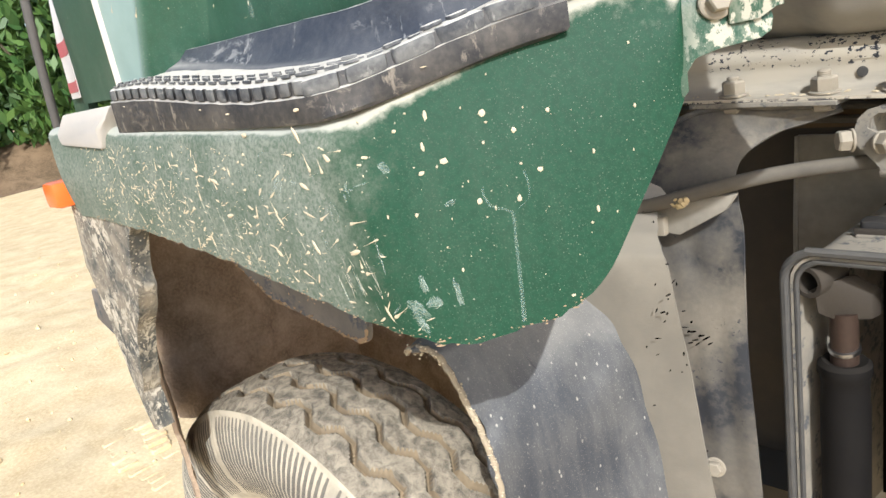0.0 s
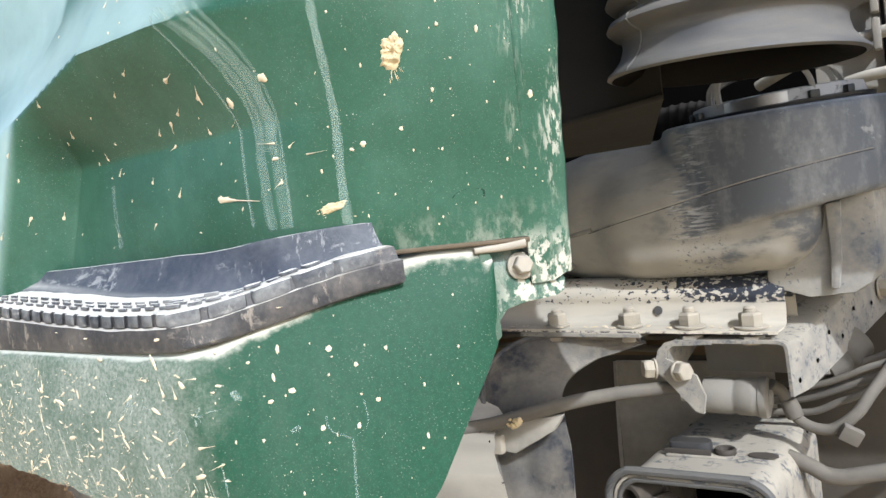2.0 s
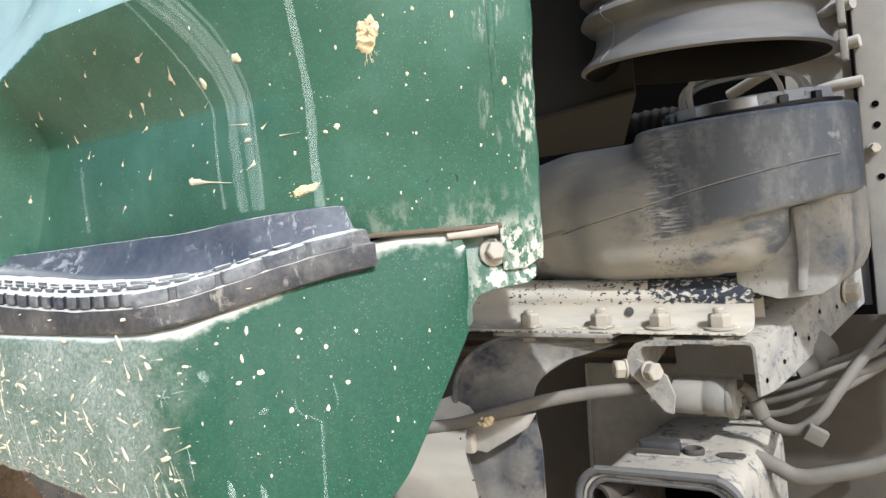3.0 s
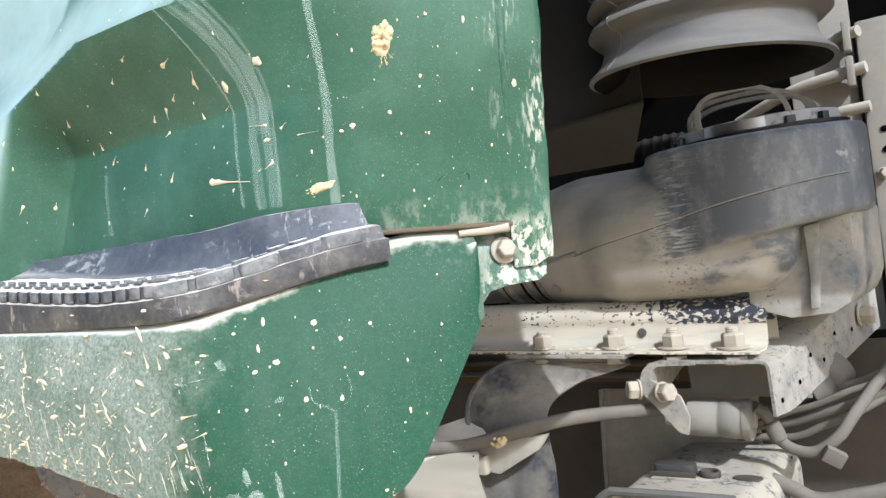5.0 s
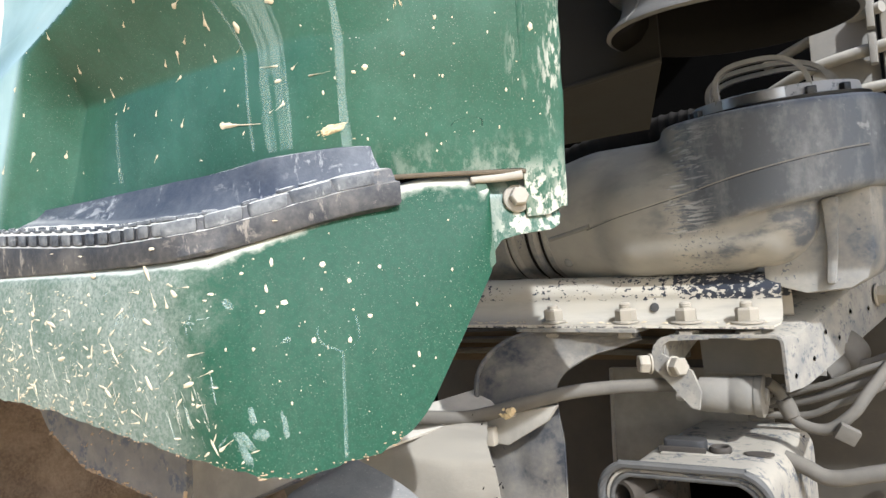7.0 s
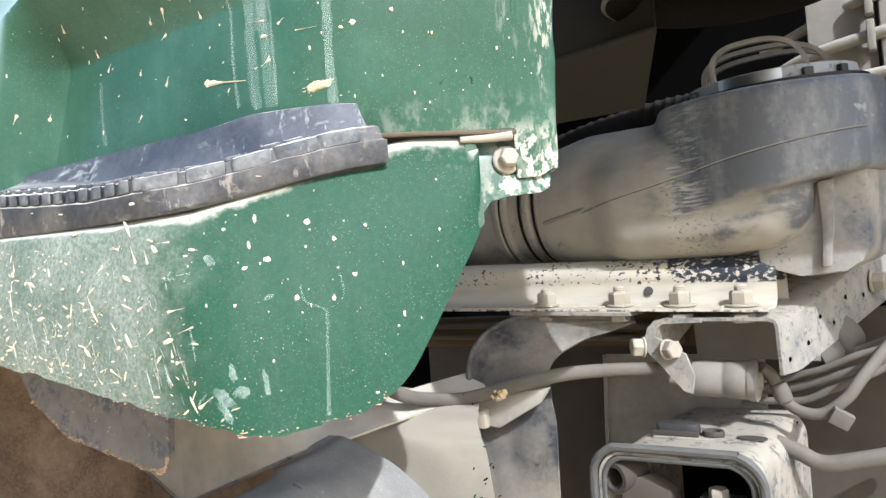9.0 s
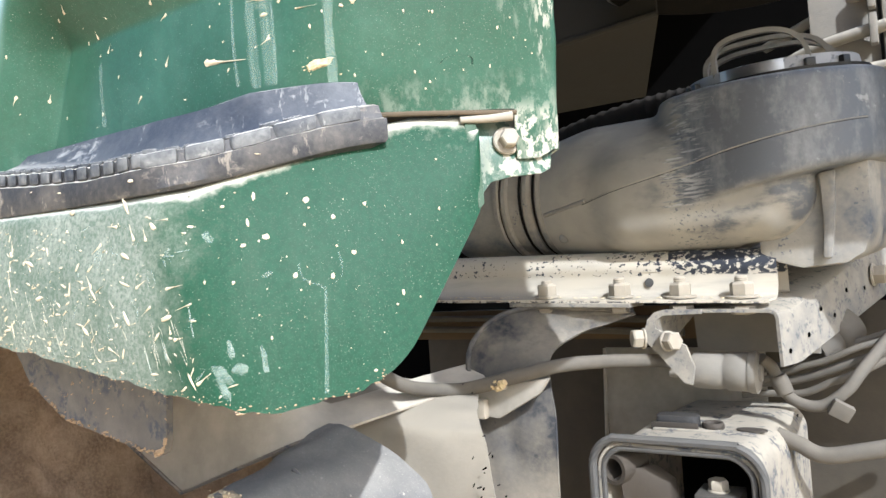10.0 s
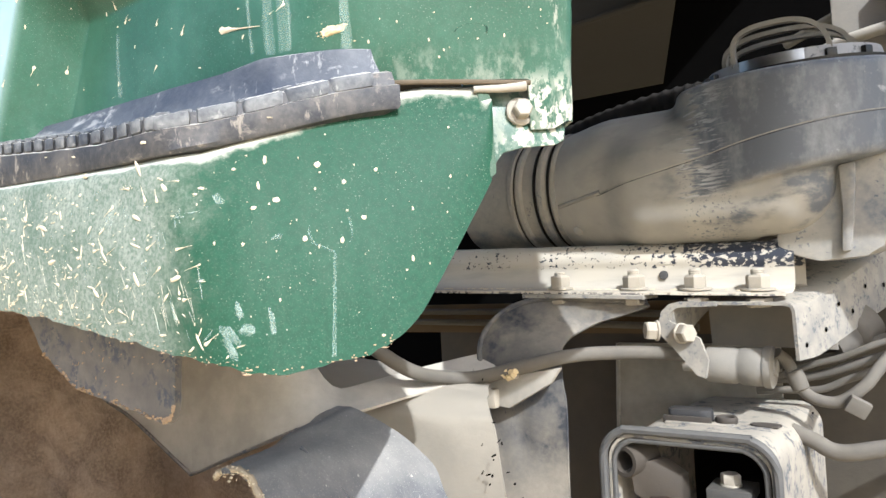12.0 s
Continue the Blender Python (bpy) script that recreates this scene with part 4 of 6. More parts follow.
    for k in range(90):
        s = rng.uniform(-0.40, 0.02)
        z = rng.uniform(lerp_table(s, FENDER_LOW) + 0.006, lerp_table(s, FENDER_TOP) - 0.006)
        blob(bm, fender_frame(s, z, 0.0002) @ pose(0, 0, 0, 0, 0, rng.choice((112, 60, 20)) + rng.gauss(0, 14)), rng.uniform(0.004, 0.013), rng.uniform(0.0006, 0.0018), 0.0001, rng, 9)
    tagged(part("scuff", bm, mud_old, fender, "grey-green scuffs"), kind="stuff")
    # slanting pale scratches below the side
    bm = bmesh.new()
    for k in range(46):
        s = rng.uniform(-0.30, 0.0)
        z = lerp_table(s, FENDER_LOW) + rng.uniform(0.012, 0.05)
        ln = rng.uniform(0.008, 0.024)
        blob(bm, fender_frame(s, z, 0.0002) @ pose(0, 0, 0, 0, 0, rng.gauss(108, 8)), ln, rng.uniform(0.0005, 0.0012), 0.0002, rng, 8)
    tagged(part("scratch", bm, mat_film("pale_scratch", (0.55, 0.53, 0.42), 0.30, 0.80, 120.0), fender, "pale slanting scratches"), kind="stuff")

    # flecks and drips on the upper panel
    def panel_frame(s, z, lift=0.0004):
        p = panel(s, z)
        du = panel(s + 0.002, z) - panel(s - 0.002, z)
        dz = panel(s, z + 0.002) - panel(s, z - 0.002)
        nrm = du.cross(dz).normalized()
        return frame_from(p + nrm * lift, nrm, du)

    bm = bmesh.new()
    spots = [(-0.034, 1.305, .009, .008), (0.069, 1.259, .004, .004), (0.163, 1.275, .005, .007), (0.042, 1.251, .005, .005), (0.034, 1.248, .004, .003), (0.119, 1.323, .003, .007), (0.09, 1.328, .003, .004), (0.09, 1.284, .003, .004), (-0.067, 1.294, .006, .010), (-0.028, 1.249, .009, .003)]
    for s, z, w, h in spots:
        blob(bm, panel_frame(s, z), w * 0.85, h * 0.85, 0.0008, rng)
    # long thrown splat in the recess
    comet(bm, panel_frame(-0.085, 1.2265) @ pose(0, 0, 0, 0, 0, -11), 0.0062, 0.042, 0.0012, rng)
    blob(bm, panel_frame(-0.080, 1.2260) @ pose(0, 0, 0, 0, 0, -11), 0.013, 0.0045, 0.0011, rng)
    for s, z, hd, ln, t in ((-0.12, 1.318, .0045, .011, 28), (-0.096, 1.302, .004, .010, 60), (-0.125, 1.296, .003, .007, 40), (-0.155, 1.286, .003, .006, 55), (-0.135, 1.235, .0032, .008, 60), (-0.16, 1.33, .003, .006, 30), (-0.098, 1.278, .003, .005, 90), (-0.17, 1.25, .0026, .005, 70), (-0.03, 1.26, .002, .016, 178), (0.0, 1.2485, .0014, .016, 2), (-0.215, 1.262, .0022, .008, 60), (-0.25, 1.30, .003, .008, 65)):
        comet(bm, panel_frame(s, z) @ pose(0, 0, 0, 0, 0, t), hd, ln, 0.0008, rng)
    for k in range(26):
        s, z = rng.uniform(-0.38, 0.0), rng.uniform(1.20, 1.42)
        comet(bm, panel_frame(s, z) @ pose(0, 0, 0, 0, 0, rng.choice((20, 45, 60, 75, 150, 235)) + rng.gauss(0, 14)), rng.uniform(0.0010, 0.0034), rng.uniform(0.004, 0.010), 0.0006, rng)
    for k in range(40):
        s, z = rng.uniform(-0.33, 0.0), rng.uniform(1.20, 1.39)
        w = rng.uniform(0.0008, 0.002)
        blob(bm, panel_frame(s, z) @ pose(0, 0, 0, 0, 0, rng.gauss(55, 30)), w * rng.uniform(1.0, 2.8), w * 0.8, 0.0004, rng, 7)
    for k in range(70):
        s, z = rng.uniform(0.0, 0.18), rng.uniform(1.185, 1.40)
        w = rng.uniform(0.0006, 0.0018)
        blob(bm, panel_frame(s, z), w, w * rng.uniform(0.8, 2.0), 0.0004, rng, 6)
    tagged(part("panel_spatter", bm, mud_fleck, cab, "pale dried mud flecks on the cab panel"), kind="stuff")

    bm = bmesh.new()
    # clods stuck to the panel
    def lump(s0, z0, w, h, depth, lean, seed):
        rings, n = 9, 40
        prev = None
        for i in range(1, rings + 1):
            q = i / rings
            ring = []
            for k in range(n):
                a = 2 * math.pi * k / n
                edge = 1 + 0.42 * noise.noise(Vector((math.cos(a) * 1.6, math.sin(a) * 1.6, seed))) + 0.34 * noise.noise(Vector((math.cos(a) * 5, math.sin(a) * 5, seed)))
                u, v = q * edge * w * math.cos(a), q * edge * h * math.sin(a)
                rough_top = 0.55 + 0.9 * noise.noise(Vector((u * 260, v * 260, seed))) + 0.5 * noise.noise(Vector((u * 700, v * 700, seed)))
                up = depth * max(0.12, rough_top) * math.sqrt(max(0.0, 1 - q * q)) - 0.0002
                ring.append(bm.verts.new(panel_frame(s0 + u, z0 + v + lean * u, up).translation))
            if prev:
                for k in range(n):
                    bm.faces.new((prev[k], prev[(k + 1) % n], ring[(k + 1) % n], ring[k]))
            else:
                bm.faces.new(ring)
            prev = ring

    lump(0.059, 1.313, 0.0085, 0.0115, 0.0050, 0.0, 3.0)
    lump(0.022, 1.209, 0.0110, 0.0034, 0.0026, 0.22, 8.0)
    for k in range(12):
        a = rng.gauss(-1.45, 0.45)
        blob(bm, panel_frame(0.060 + 0.015 * math.cos(a), 1.312 + rng.uniform(0.012, 0.020) * math.sin(a)) @ pose(0, 0, 0, 0, 0, math.degrees(a)), rng.uniform(0.002, 0.006), 0.0005, 0.0003, rng, 6)
    for k in range(10):
        blob(bm, panel_frame(0.022 + rng.gauss(-0.004, 0.011), 1.209 + rng.gauss(-0.001, 0.0035)), rng.uniform(0.0006, 0.0022), rng.uniform(0.0005, 0.0012), 0.0005, rng, 7)
    tagged(part("mud_patch", bm, mud_yellow, cab, "lumpy yellow mud patches on the panel"), kind="stuff")

    def drip(bm, pts, w0, w1, lift):
        path = smooth_path([(s, z, 0) for s, z in pts], 10)
        prev = None
        for k, q in enumerate(path):
            t = k / (len(path) - 1)
            w = (w0 + (w1 - w0) * t) * (1 + 0.4 * noise.noise(Vector((q.x * 80, q.y * 70, lift * 9e4))))
            o = 0.0007 * noise.noise(Vector((q.y * 60, 7, lift * 5e4)))
            pair = [bm.verts.new(panel_frame(q.x + o + d * w * 0.5, q.y, lift).translation) for d in (-1, 1)]
            if prev:
                bm.faces.new((prev[0], prev[1], pair[1], pair[0]))
            prev = pair

    bm = bmesh.new()
    main = [(-0.008, 1.42), (0.000, 1.36), (0.004, 1.335), (0.013, 1.30), (0.021, 1.268), (0.024, 1.25), (0.028, 1.225), (0.034, 1.196)]
    drip(bm, main, 0.0046, 0.0080, 0.0004)
    drip(bm, main, 0.0036, 0.0062, 0.0006)
    thin = [(-0.115, 1.36), (-0.095, 1.335), (-0.080, 1.31), (-0.068, 1.285), (-0.062, 1.262), (-0.057, 1.235), (-0.048, 1.202)]
    drip(bm, thin, 0.0028, 0.0040, 0.0004)
    drip(bm, thin, 0.0012, 0.0022, 0.0006)
    for k, (o, w0, w1) in enumerate(((-0.004, 0.020, 0.026), (-0.009, 0.004, 0.005), (-0.001, 0.006, 0.003), (0.004, 0.003, 0.006), (-0.013, 0.002, 0.003), (0.009, 0.004, 0.002))):
        drip(bm, [(-0.095 + o * 1.6, 1.365), (-0.065 + o * 1.2, 1.335), (-0.043 + o + rng.gauss(0, 0.001), 1.30), (-0.030 + o + rng.gauss(0, 0.0012), 1.25), (-0.018 + o * 0.9, 1.198)], w0, w1, 0.0003 + 0.00012 * k)
    drip(bm, [(-0.225, 1.255), (-0.222, 1.23), (-0.215, 1.20)], 0.004, 0.006, 0.0004)
    tagged(part("drip_mark", bm, streak_mat, cab, "pale dried water runs down the panel"), kind="stuff")

    bm = bmesh.new()
    drip(bm, [(0.110, 1.206), (0.113, 1.2095), (0.120, 1.2115), (0.128, 1.2115), (0.133, 1.2095), (0.134, 1.205)], 0.0012, 0.0016, 0.0004)
    tagged(part("ring_stain", bm, stain_mat, cab, "dark half-ring stain"), kind="stuff")
    bm = bmesh.new()
    for off, w0, w1, lift in ((0.0, 0.0016, 0.0028, 0.0004), (-0.0009, 0.0005, 0.0007, 0.0006)):
        prev = None
        for k in range(18):
            z = 1.050 - k * 0.0039
            w = w0 + (w1 - w0) * k / 17 + 0.0005 * noise.noise(Vector((k * 0.6, off * 900, 0)))
            pair = [bm.verts.new(fender_frame(0.091 + 0.30 * (z - 1.050) + off + d * w / 2, z, lift).translation) for d in (-1, 1)]
            if prev:
                bm.faces.new((prev[0], prev[1], pair[1], pair[0]))
            prev = pair
    for arm in (((0.091, 1.050), (0.086, 1.0535), (0.080, 1.056), (0.078, 1.062), (0.079, 1.068)), ((0.091, 1.050), (0.096, 1.053), (0.102, 1.056), (0.106, 1.063), (0.107, 1.074))):
        prev = None
        for k, q in enumerate(smooth_path([(u, v, 0) for u, v in arm], 6)):
            pair = [bm.verts.new(fender_frame(q.x + d * 0.0008, q.y + d * 0.0006, 0.0005).translation) for d in (-1, 1)]
            if prev:
                bm.faces.new((prev[0], prev[1], pair[1], pair[0]))
            prev = pair
    tagged(part("fender_drip", bm, streak_mat, fender, "dried water run"), kind="stuff")
    return cab


def build_step(cab):
    """Moulded rubber tread on the fender's crown with a raised back."""
    TOP, LOW = 1.149, 1.121
    outer = [Vector((-0.492, -0.187)), Vector((-0.19, -0.188)), Vector((-0.174, -0.186)), Vector((-0.157, -0.177)), Vector((-0.060, -0.086)), Vector((-0.054, -0.079))]
    inner = [Vector((-0.074, -0.083)), Vector((-0.090, -0.099)), Vector((-0.135, -0.128)), Vector((-0.20, -0.134)), Vector((-0.560, -0.136))]

    SLOPE = 0.012

    def rise(x):
        return 0.029 * ease(x, -0.18, -0.045) + 0.016 * ease(-x, 0.22, 0.48)

    def seat(x):
        """The underside lies on the fender's crown."""
        return 0.029 * ease(x, -0.18, -0.045) + 0.004 * ease(-x, 0.22, 0.48)

    step = bpy.data.objects.new("step_pad", None)
    scene.collection.objects.link(step)
    step.parent = cab
    tagged(step, label="worn black rubber step pad with tread ribs")
    bm = bmesh.new()
    # resample both edges so that the slab has matching ribs
    def along(pts, n):
        d = [0.0]
        for a, b in zip(pts, pts[1:]):
            d.append(d[-1] + (b - a).length)
        out = []
        for k in range(n + 1):
            q = d[-1] * k / n
            for i in range(len(pts) - 1):
                if q <= d[i + 1] + 1e-9:
                    out.append(pts[i].lerp(pts[i + 1], (q - d[i]) / (d[i + 1] - d[i])))
                    break
        return out

    N = 60
    eo, ei = along(outer, N), along(list(reversed(inner)), N)

    def slab(k, v):
        o, i = eo[k], ei[k]
        c = (i - o).normalized()
        full = ease(o.x, -0.19, -0.160)
        prof = [(0.055, LOW - 0.001), (0.001, LOW), (-0.001, LOW + 0.002), (-0.001, LOW + 0.0165), (0.0035 - 0.0010 * full, LOW + 0.0180), (0.006 - 0.001 * full, TOP - 0.001)]
        lean = 0.0
        if v < 6:
            w, z = prof[v]
            p = o + c * w
        else:
            t = (v - 5) / 3
            p = (o + c * (0.006 - 0.001 * full)).lerp(i, t * 0.72)
            z = TOP
            lean = SLOPE * t * 0.72
        x = p.x
        if v < 3:
            return Vector((p.x, p.y, z + seat(x)))
        return Vector((p.x, p.y, z + lean * (1 - 0.8 * ease(x, -0.18, -0.045)) + rise(x) + 0.001 * noise.noise(Vector((p.x * 50, p.y * 50, 0)))))

    grid(bm, slab, range(N + 1), range(9))
    thicken(bm, 0.002)
    part("tread_slab", bm, rubber_band, step)
    bm = bmesh.new()

    def back(k, v):
        i, o = ei[k], eo[k]
        m = o.lerp(i, 0.7)
        base = TOP + rise(m.x) + 0.7 * SLOPE * (1 - 0.8 * ease(m.x, -0.18, -0.045))
        top = 1.187 + 0.008 * ease(i.x, -0.20, -0.07) - 0.006 * ease(-i.x, 0.50, 0.57)
        prof = [(0.66, base - 0.003), (0.72, base + 0.001), (0.80, base + 0.004), (0.90, base + (top - base) * 0.5), (0.985, top - 0.002), (1.0, top), (1.06, top + 0.0005), (1.10, top - 0.004), (1.10, base - 0.006)]
        w, z = prof[v]
        p = o.lerp(i, w)
        return Vector((p.x, p.y, z + 0.0004 * noise.noise(Vector((p.x * 40, z * 40, 2)))))

    rows = grid(bm, back, range(N + 1), range(9))
    bm.faces.new(rows[0])
    bm.faces.new(rows[-1])
    part("back_rail", bm, rubber_step, step)
    # teeth along the outer edge and rows of ribs over the tread
    bm = bmesh.new()
    rng = random.Random(3)

    def tooth(p, along_dir, in_dir, w, d, h, z):
        climb = (rise(p.x + along_dir.x * 0.004) - rise(p.x - along_dir.x * 0.004)) / 0.008
        m = Matrix(((along_dir.x, in_dir.x, 0, p.x), (along_dir.y, in_dir.y, 0, p.y), (climb, 0, 1, z), (0, 0, 0, 1)))
        box(bm, (-w / 2, 0, 0), (w / 2, d, h), min(w, d, h) * 0.34, m, 2)

    dist = 0.0
    L = [0.0]
    for a, b in zip(eo, eo[1:]):
        L.append(L[-1] + (b - a).length)
    x = 0.012
    while x < L[-1] - 0.006:
        i = max(j for j in range(N) if L[j] <= x)
        t = (x - L[i]) / (L[i + 1] - L[i])
        p = eo[i].lerp(eo[i + 1], t)
        a = (eo[i + 1] - eo[i]).normalized()
        c = (ei[i] - eo[i]).normalized()
        rear = p.x > -0.168
        pitch = 0.031 if rear else 0.0165
        z = TOP - (0.0112 if rear else 0.0100) + rise(p.x)
        tooth(p - c * (0.0007 if rear else 0.0010), a, c, pitch * (0.86 if rear else 0.80), 0.0095, 0.0108 if rear else 0.0098, z)
        for row, off in enumerate((0.013, 0.022, 0.031)):
            room = (ei[i] - eo[i]).length
            if off < room * 0.72 - 0.004:
                for dx in ((-0.008, 0.008) if rear else (0.0,)):
                    q = p + c * off + a * (0.004 * (row % 2) + dx)
                    tooth(q, a, c, 0.0105, 0.006, 0.0026 * rng.uniform(0.6, 1.1), TOP + rise(q.x) - 0.0005 + SLOPE * (1 - 0.8 * ease(q.x, -0.18, -0.045)) * off / room)
        x += pitch
    tagged(part("tread_ribs", bm, rubber_ribs, step, "rows of moulded rubber ribs"), kind="stuff")
    bm = bmesh.new()
    rng = random.Random(5)
    for k in range(9):
        i = rng.randint(4, N - 6)
        p = eo[i].lerp(ei[i], rng.choice((0.0, 0.02, 0.5, 0.7, 0.95)))
        blob(bm, frame_from((p.x, p.y - 0.002, LOW + 0.01 + rise(p.x)), (eo[i] - ei[i]).to_3d() if rng.random() < 0.5 else (0, 0, 1)) @ Matrix.Translation((0, 0, 0.002)), rng.uniform(0.0015, 0.0045), rng.uniform(0.001, 0.003), 0.0007, rng, 7)
    tagged(part("step_mud", bm, mud_fleck, step, "bits of dry mud on the step"), kind="stuff")


def build_arch(cab):
    """Muddy inner arch, rubber flap and grey shield behind the fender."""
    bm = bmesh.new()

    def arch(y, h):
        lump = 0.016 * noise.noise(Vector((y * 9, h * 5, 0))) + 0.009 * noise.noise(Vector((y * 30, h * 22, 0))) + 0.004 * noise.noise(Vector((y * 80, h * 60, 3)))
        return Vector((-1.0 - lump - 0.10 * ease(0.02 - y, 0.0, 0.10), y, 0.575 - 0.14 * ease(y, 0.12, 0.30) * (1 - h) + 0.02 * noise.noise(Vector((y * 12, 0, 5))) * (1 - h) + 0.48 * h))

    grid(bm, arch, [-0.060 + 0.0088 * k for k in range(64)], [k / 50 for k in range(51)])
    thicken(bm, 0.006, (1, 0, 0))
    part("arch_liner", bm, mud_arch, cab, "inside of the wheel arch crusted with brown mud")
    # Added sheet hidden behind the guard; it keeps sky light out.
    bm = bmesh.new()
    grid(bm, lambda t, z: Vector((-0.716 - 0.32 * t, -0.150 + 0.108 * t + 0.006 * noise.noise(Vector((t * 6, z * 20, 1))), z)), [k / 14 for k in range(15)], [0.60 + 0.023 * k for k in range(20)])
    thicken(bm, 0.006)
    part("arch_sky_block", bm, mud_arch, cab, "muddy sheet added to keep sky light out of the wheel arch")
    bm = bmesh.new()
    grid(bm, lambda x, z: Vector((x, 0.36 + 0.35 * max(0.0, x + 0.62) + 0.012 * noise.noise(Vector((x * 14, 0, z * 14))) + 0.006 * noise.noise(Vector((x * 50, 0, z * 50))), z)), [-1.0 + 0.024 * k for k in range(28)], [0.15 + 0.02 * k for k in range(36)])
    thicken(bm, 0.008)
    part("arch_wall", bm, mud_arch, cab, "mud-caked inner wall of the wheel arch")
    # Unseen sheet added over the arch to block sky and sun.
    bm = bmesh.new()
    grid(bm, lambda x, v: Vector((x, 0.38 - (0.545 - 0.35 * max(0.0, -0.70 - x)) * (1 - v), 1.052 + 0.01 * noise.noise(Vector((x * 9, v * 5, 0))))), [-1.02 + 0.05 * k for k in range(12)], [k / 10 for k in range(11)])
    thicken(bm, 0.006, (0, 0, -1))
    part("arch_shade_sheet", bm, mud_arch, cab, "unseen muddy sheet added to shade the wheel arch from above")
    bm = bmesh.new()
    outline = [(-0.496, 1.02), (-0.46, 0.975), (-0.40, 0.944), (-0.335, 0.934), (-0.272, 0.923), (-0.262, 0.926), (-0.257, 0.936), (-0.250, 1.03)]
    fine = []
    for a, b in zip(outline, outline[1:] + outline[:1]):
        for k in range(5):
            p = Vector((a[0], 0, a[1])).lerp(Vector((b[0], 0, b[1])), k / 5)
            fine.append(p + Vector((0, -0.125, 0.002 * noise.noise(p * 90))))
    prism(bm, fine, (0, 0.006, 0))
    flap = part("rubber_flap", bm, rubber_flap, cab, "torn black rubber flap under the fender")
    rng = random.Random(41)
    bm = bmesh.new()
    for k in range(150):
        t = rng.random() * 4.999
        a, b = outline[1 + int(t)], outline[2 + int(t)]
        q = t - int(t)
        p = Vector((a[0] + (b[0] - a[0]) * q, -0.1255, a[1] + (b[1] - a[1]) * q + rng.uniform(0.0, 0.004)))
        blob(bm, frame_from(p, (0, -1, 0.1)), rng.uniform(0.001, 0.005), rng.uniform(0.0008, 0.0026), rng.uniform(0.0005, 0.0016), rng, 6)
    for k in range(60):
        p = Vector((rng.uniform(-0.42, -0.25), -0.1255, rng.uniform(0.95, 1.01)))
        blob(bm, frame_from(p, (0, -1, 0.1)) @ pose(0, 0, 0, 0, 0, rng.gauss(40, 30)), rng.uniform(0.001, 0.005), rng.uniform(0.0006, 0.0014), 0.0005, rng, 6)
    tagged(part("flap_mud", bm, mud_brown, flap, "brown mud crust on the flap edge"), kind="stuff")


cab_thing = build_cab()
build_step(cab_thing)
build_arch(cab_thing)
under(cab_thing)


# ---------------------------------------------------------------- front wheel
def build_wheel():
    C = Vector((-0.61, 0.02, 0.31))
    wheel = thing("front_wheel", "muddy front wheel with a zigzag-groove truck tyre", "wheel", (C.x, C.y, GROUND))
    bm = bmesh.new()
    N = 648
    prof = [(0.262, -0.085), (0.285, -0.102), (0.315, -0.113), (0.345, -0.117), (0.372, -0.113), (0.392, -0.107), (0.405, -0.100)]
    tread = [-0.098 + 0.196 * k / 120 for k in range(121)]
    inner = [(r, -y) for r, y in reversed(prof)]

    def tri(t):
        t = t % 1.0
        return 4 * abs(t - 0.5) - 1

    rings = []
    grooves = set()
    for i in range(N):
        a = 2 * math.pi * i / N
        ring = []
        for r, y in prof:
            rib = 0.0025 if (i % 3 == 1 and 0.29 < r < 0.40) else 0.0
            ring.append((r, y + rib))
        for y in tread:
            crown = 0.433 - 0.020 * (abs(y) / 0.1) ** 3
            depth = 0.0
            for yg in (-0.062, -0.021, 0.021, 0.062):
                d = abs(y - yg - 0.0085 * max(-0.5, min(0.5, tri(i / 21.6))) / 0.5)
                depth = max(depth, 0.015 * (1 - ease(d, 0.0034, 0.0060)))
            crown += 0.002 * noise.noise(Vector((math.cos(a) * 9, math.sin(a) * 9, y * 40)))
            if depth > 0.011:
                grooves.add((i, len(ring)))
            ring.append((crown - depth, y))
        ring += inner
        rings.append([bm.verts.new(C + Vector((r * math.cos(a), y, r * math.sin(a)))) for r, y in ring])
    M = len(rings[0])
    for i in range(N):
        r0, r1 = rings[i], rings[(i + 1) % N]
        for j in range(M - 1):
            bm.faces.new((r0[j], r0[j + 1], r1[j + 1], r1[j]))
    me = mesh_from("tyre", bm, tyre_mat, True, 50)
    me.materials.append(side_mat)
    me.materials.append(rib_gap)
    me.materials.append(groove_mud)
    rng = random.Random(14)
    bare = {i for i in range(N) if i % 3 == 1 and rng.random() < 0.85}
    per = M - 1
    for k, poly in enumerate(me.polygons):
        if (k // per, k % per) in grooves:
            poly.material_index = 3
        if k % per < len(prof):
            poly.material_index = 2 if k // per in bare and 1 <= k % per <= 5 else 1
    tyre = new("tyre", me)
    tyre.parent = wheel
    bm = bmesh.new()
    m = frame_from(C, (0, -1, 0))
    lathe(bm, [(0.0, -0.02), (0.07, -0.02), (0.085, 0.01), (0.16, 0.0), (0.20, -0.03), (0.235, 0.04), (0.245, 0.09), (0.268, 0.092), (0.270, 0.080), (0.262, 0.06), (0.25, -0.09)], m, 64)
    part("rim", bm, hub_mat, wheel, "mud-coated steel rim")
    for k in range(6):
        bm = bmesh.new()
        a = 2 * math.pi * k / 6
        hexagon(bm, m @ Matrix.Translation((0.12 * math.cos(a), 0.12 * math.sin(a), 0.004)), 0.03, 0.022)
        part("wheel_nut", bm, bolt_steel, wheel)
    under(wheel)


build_wheel()


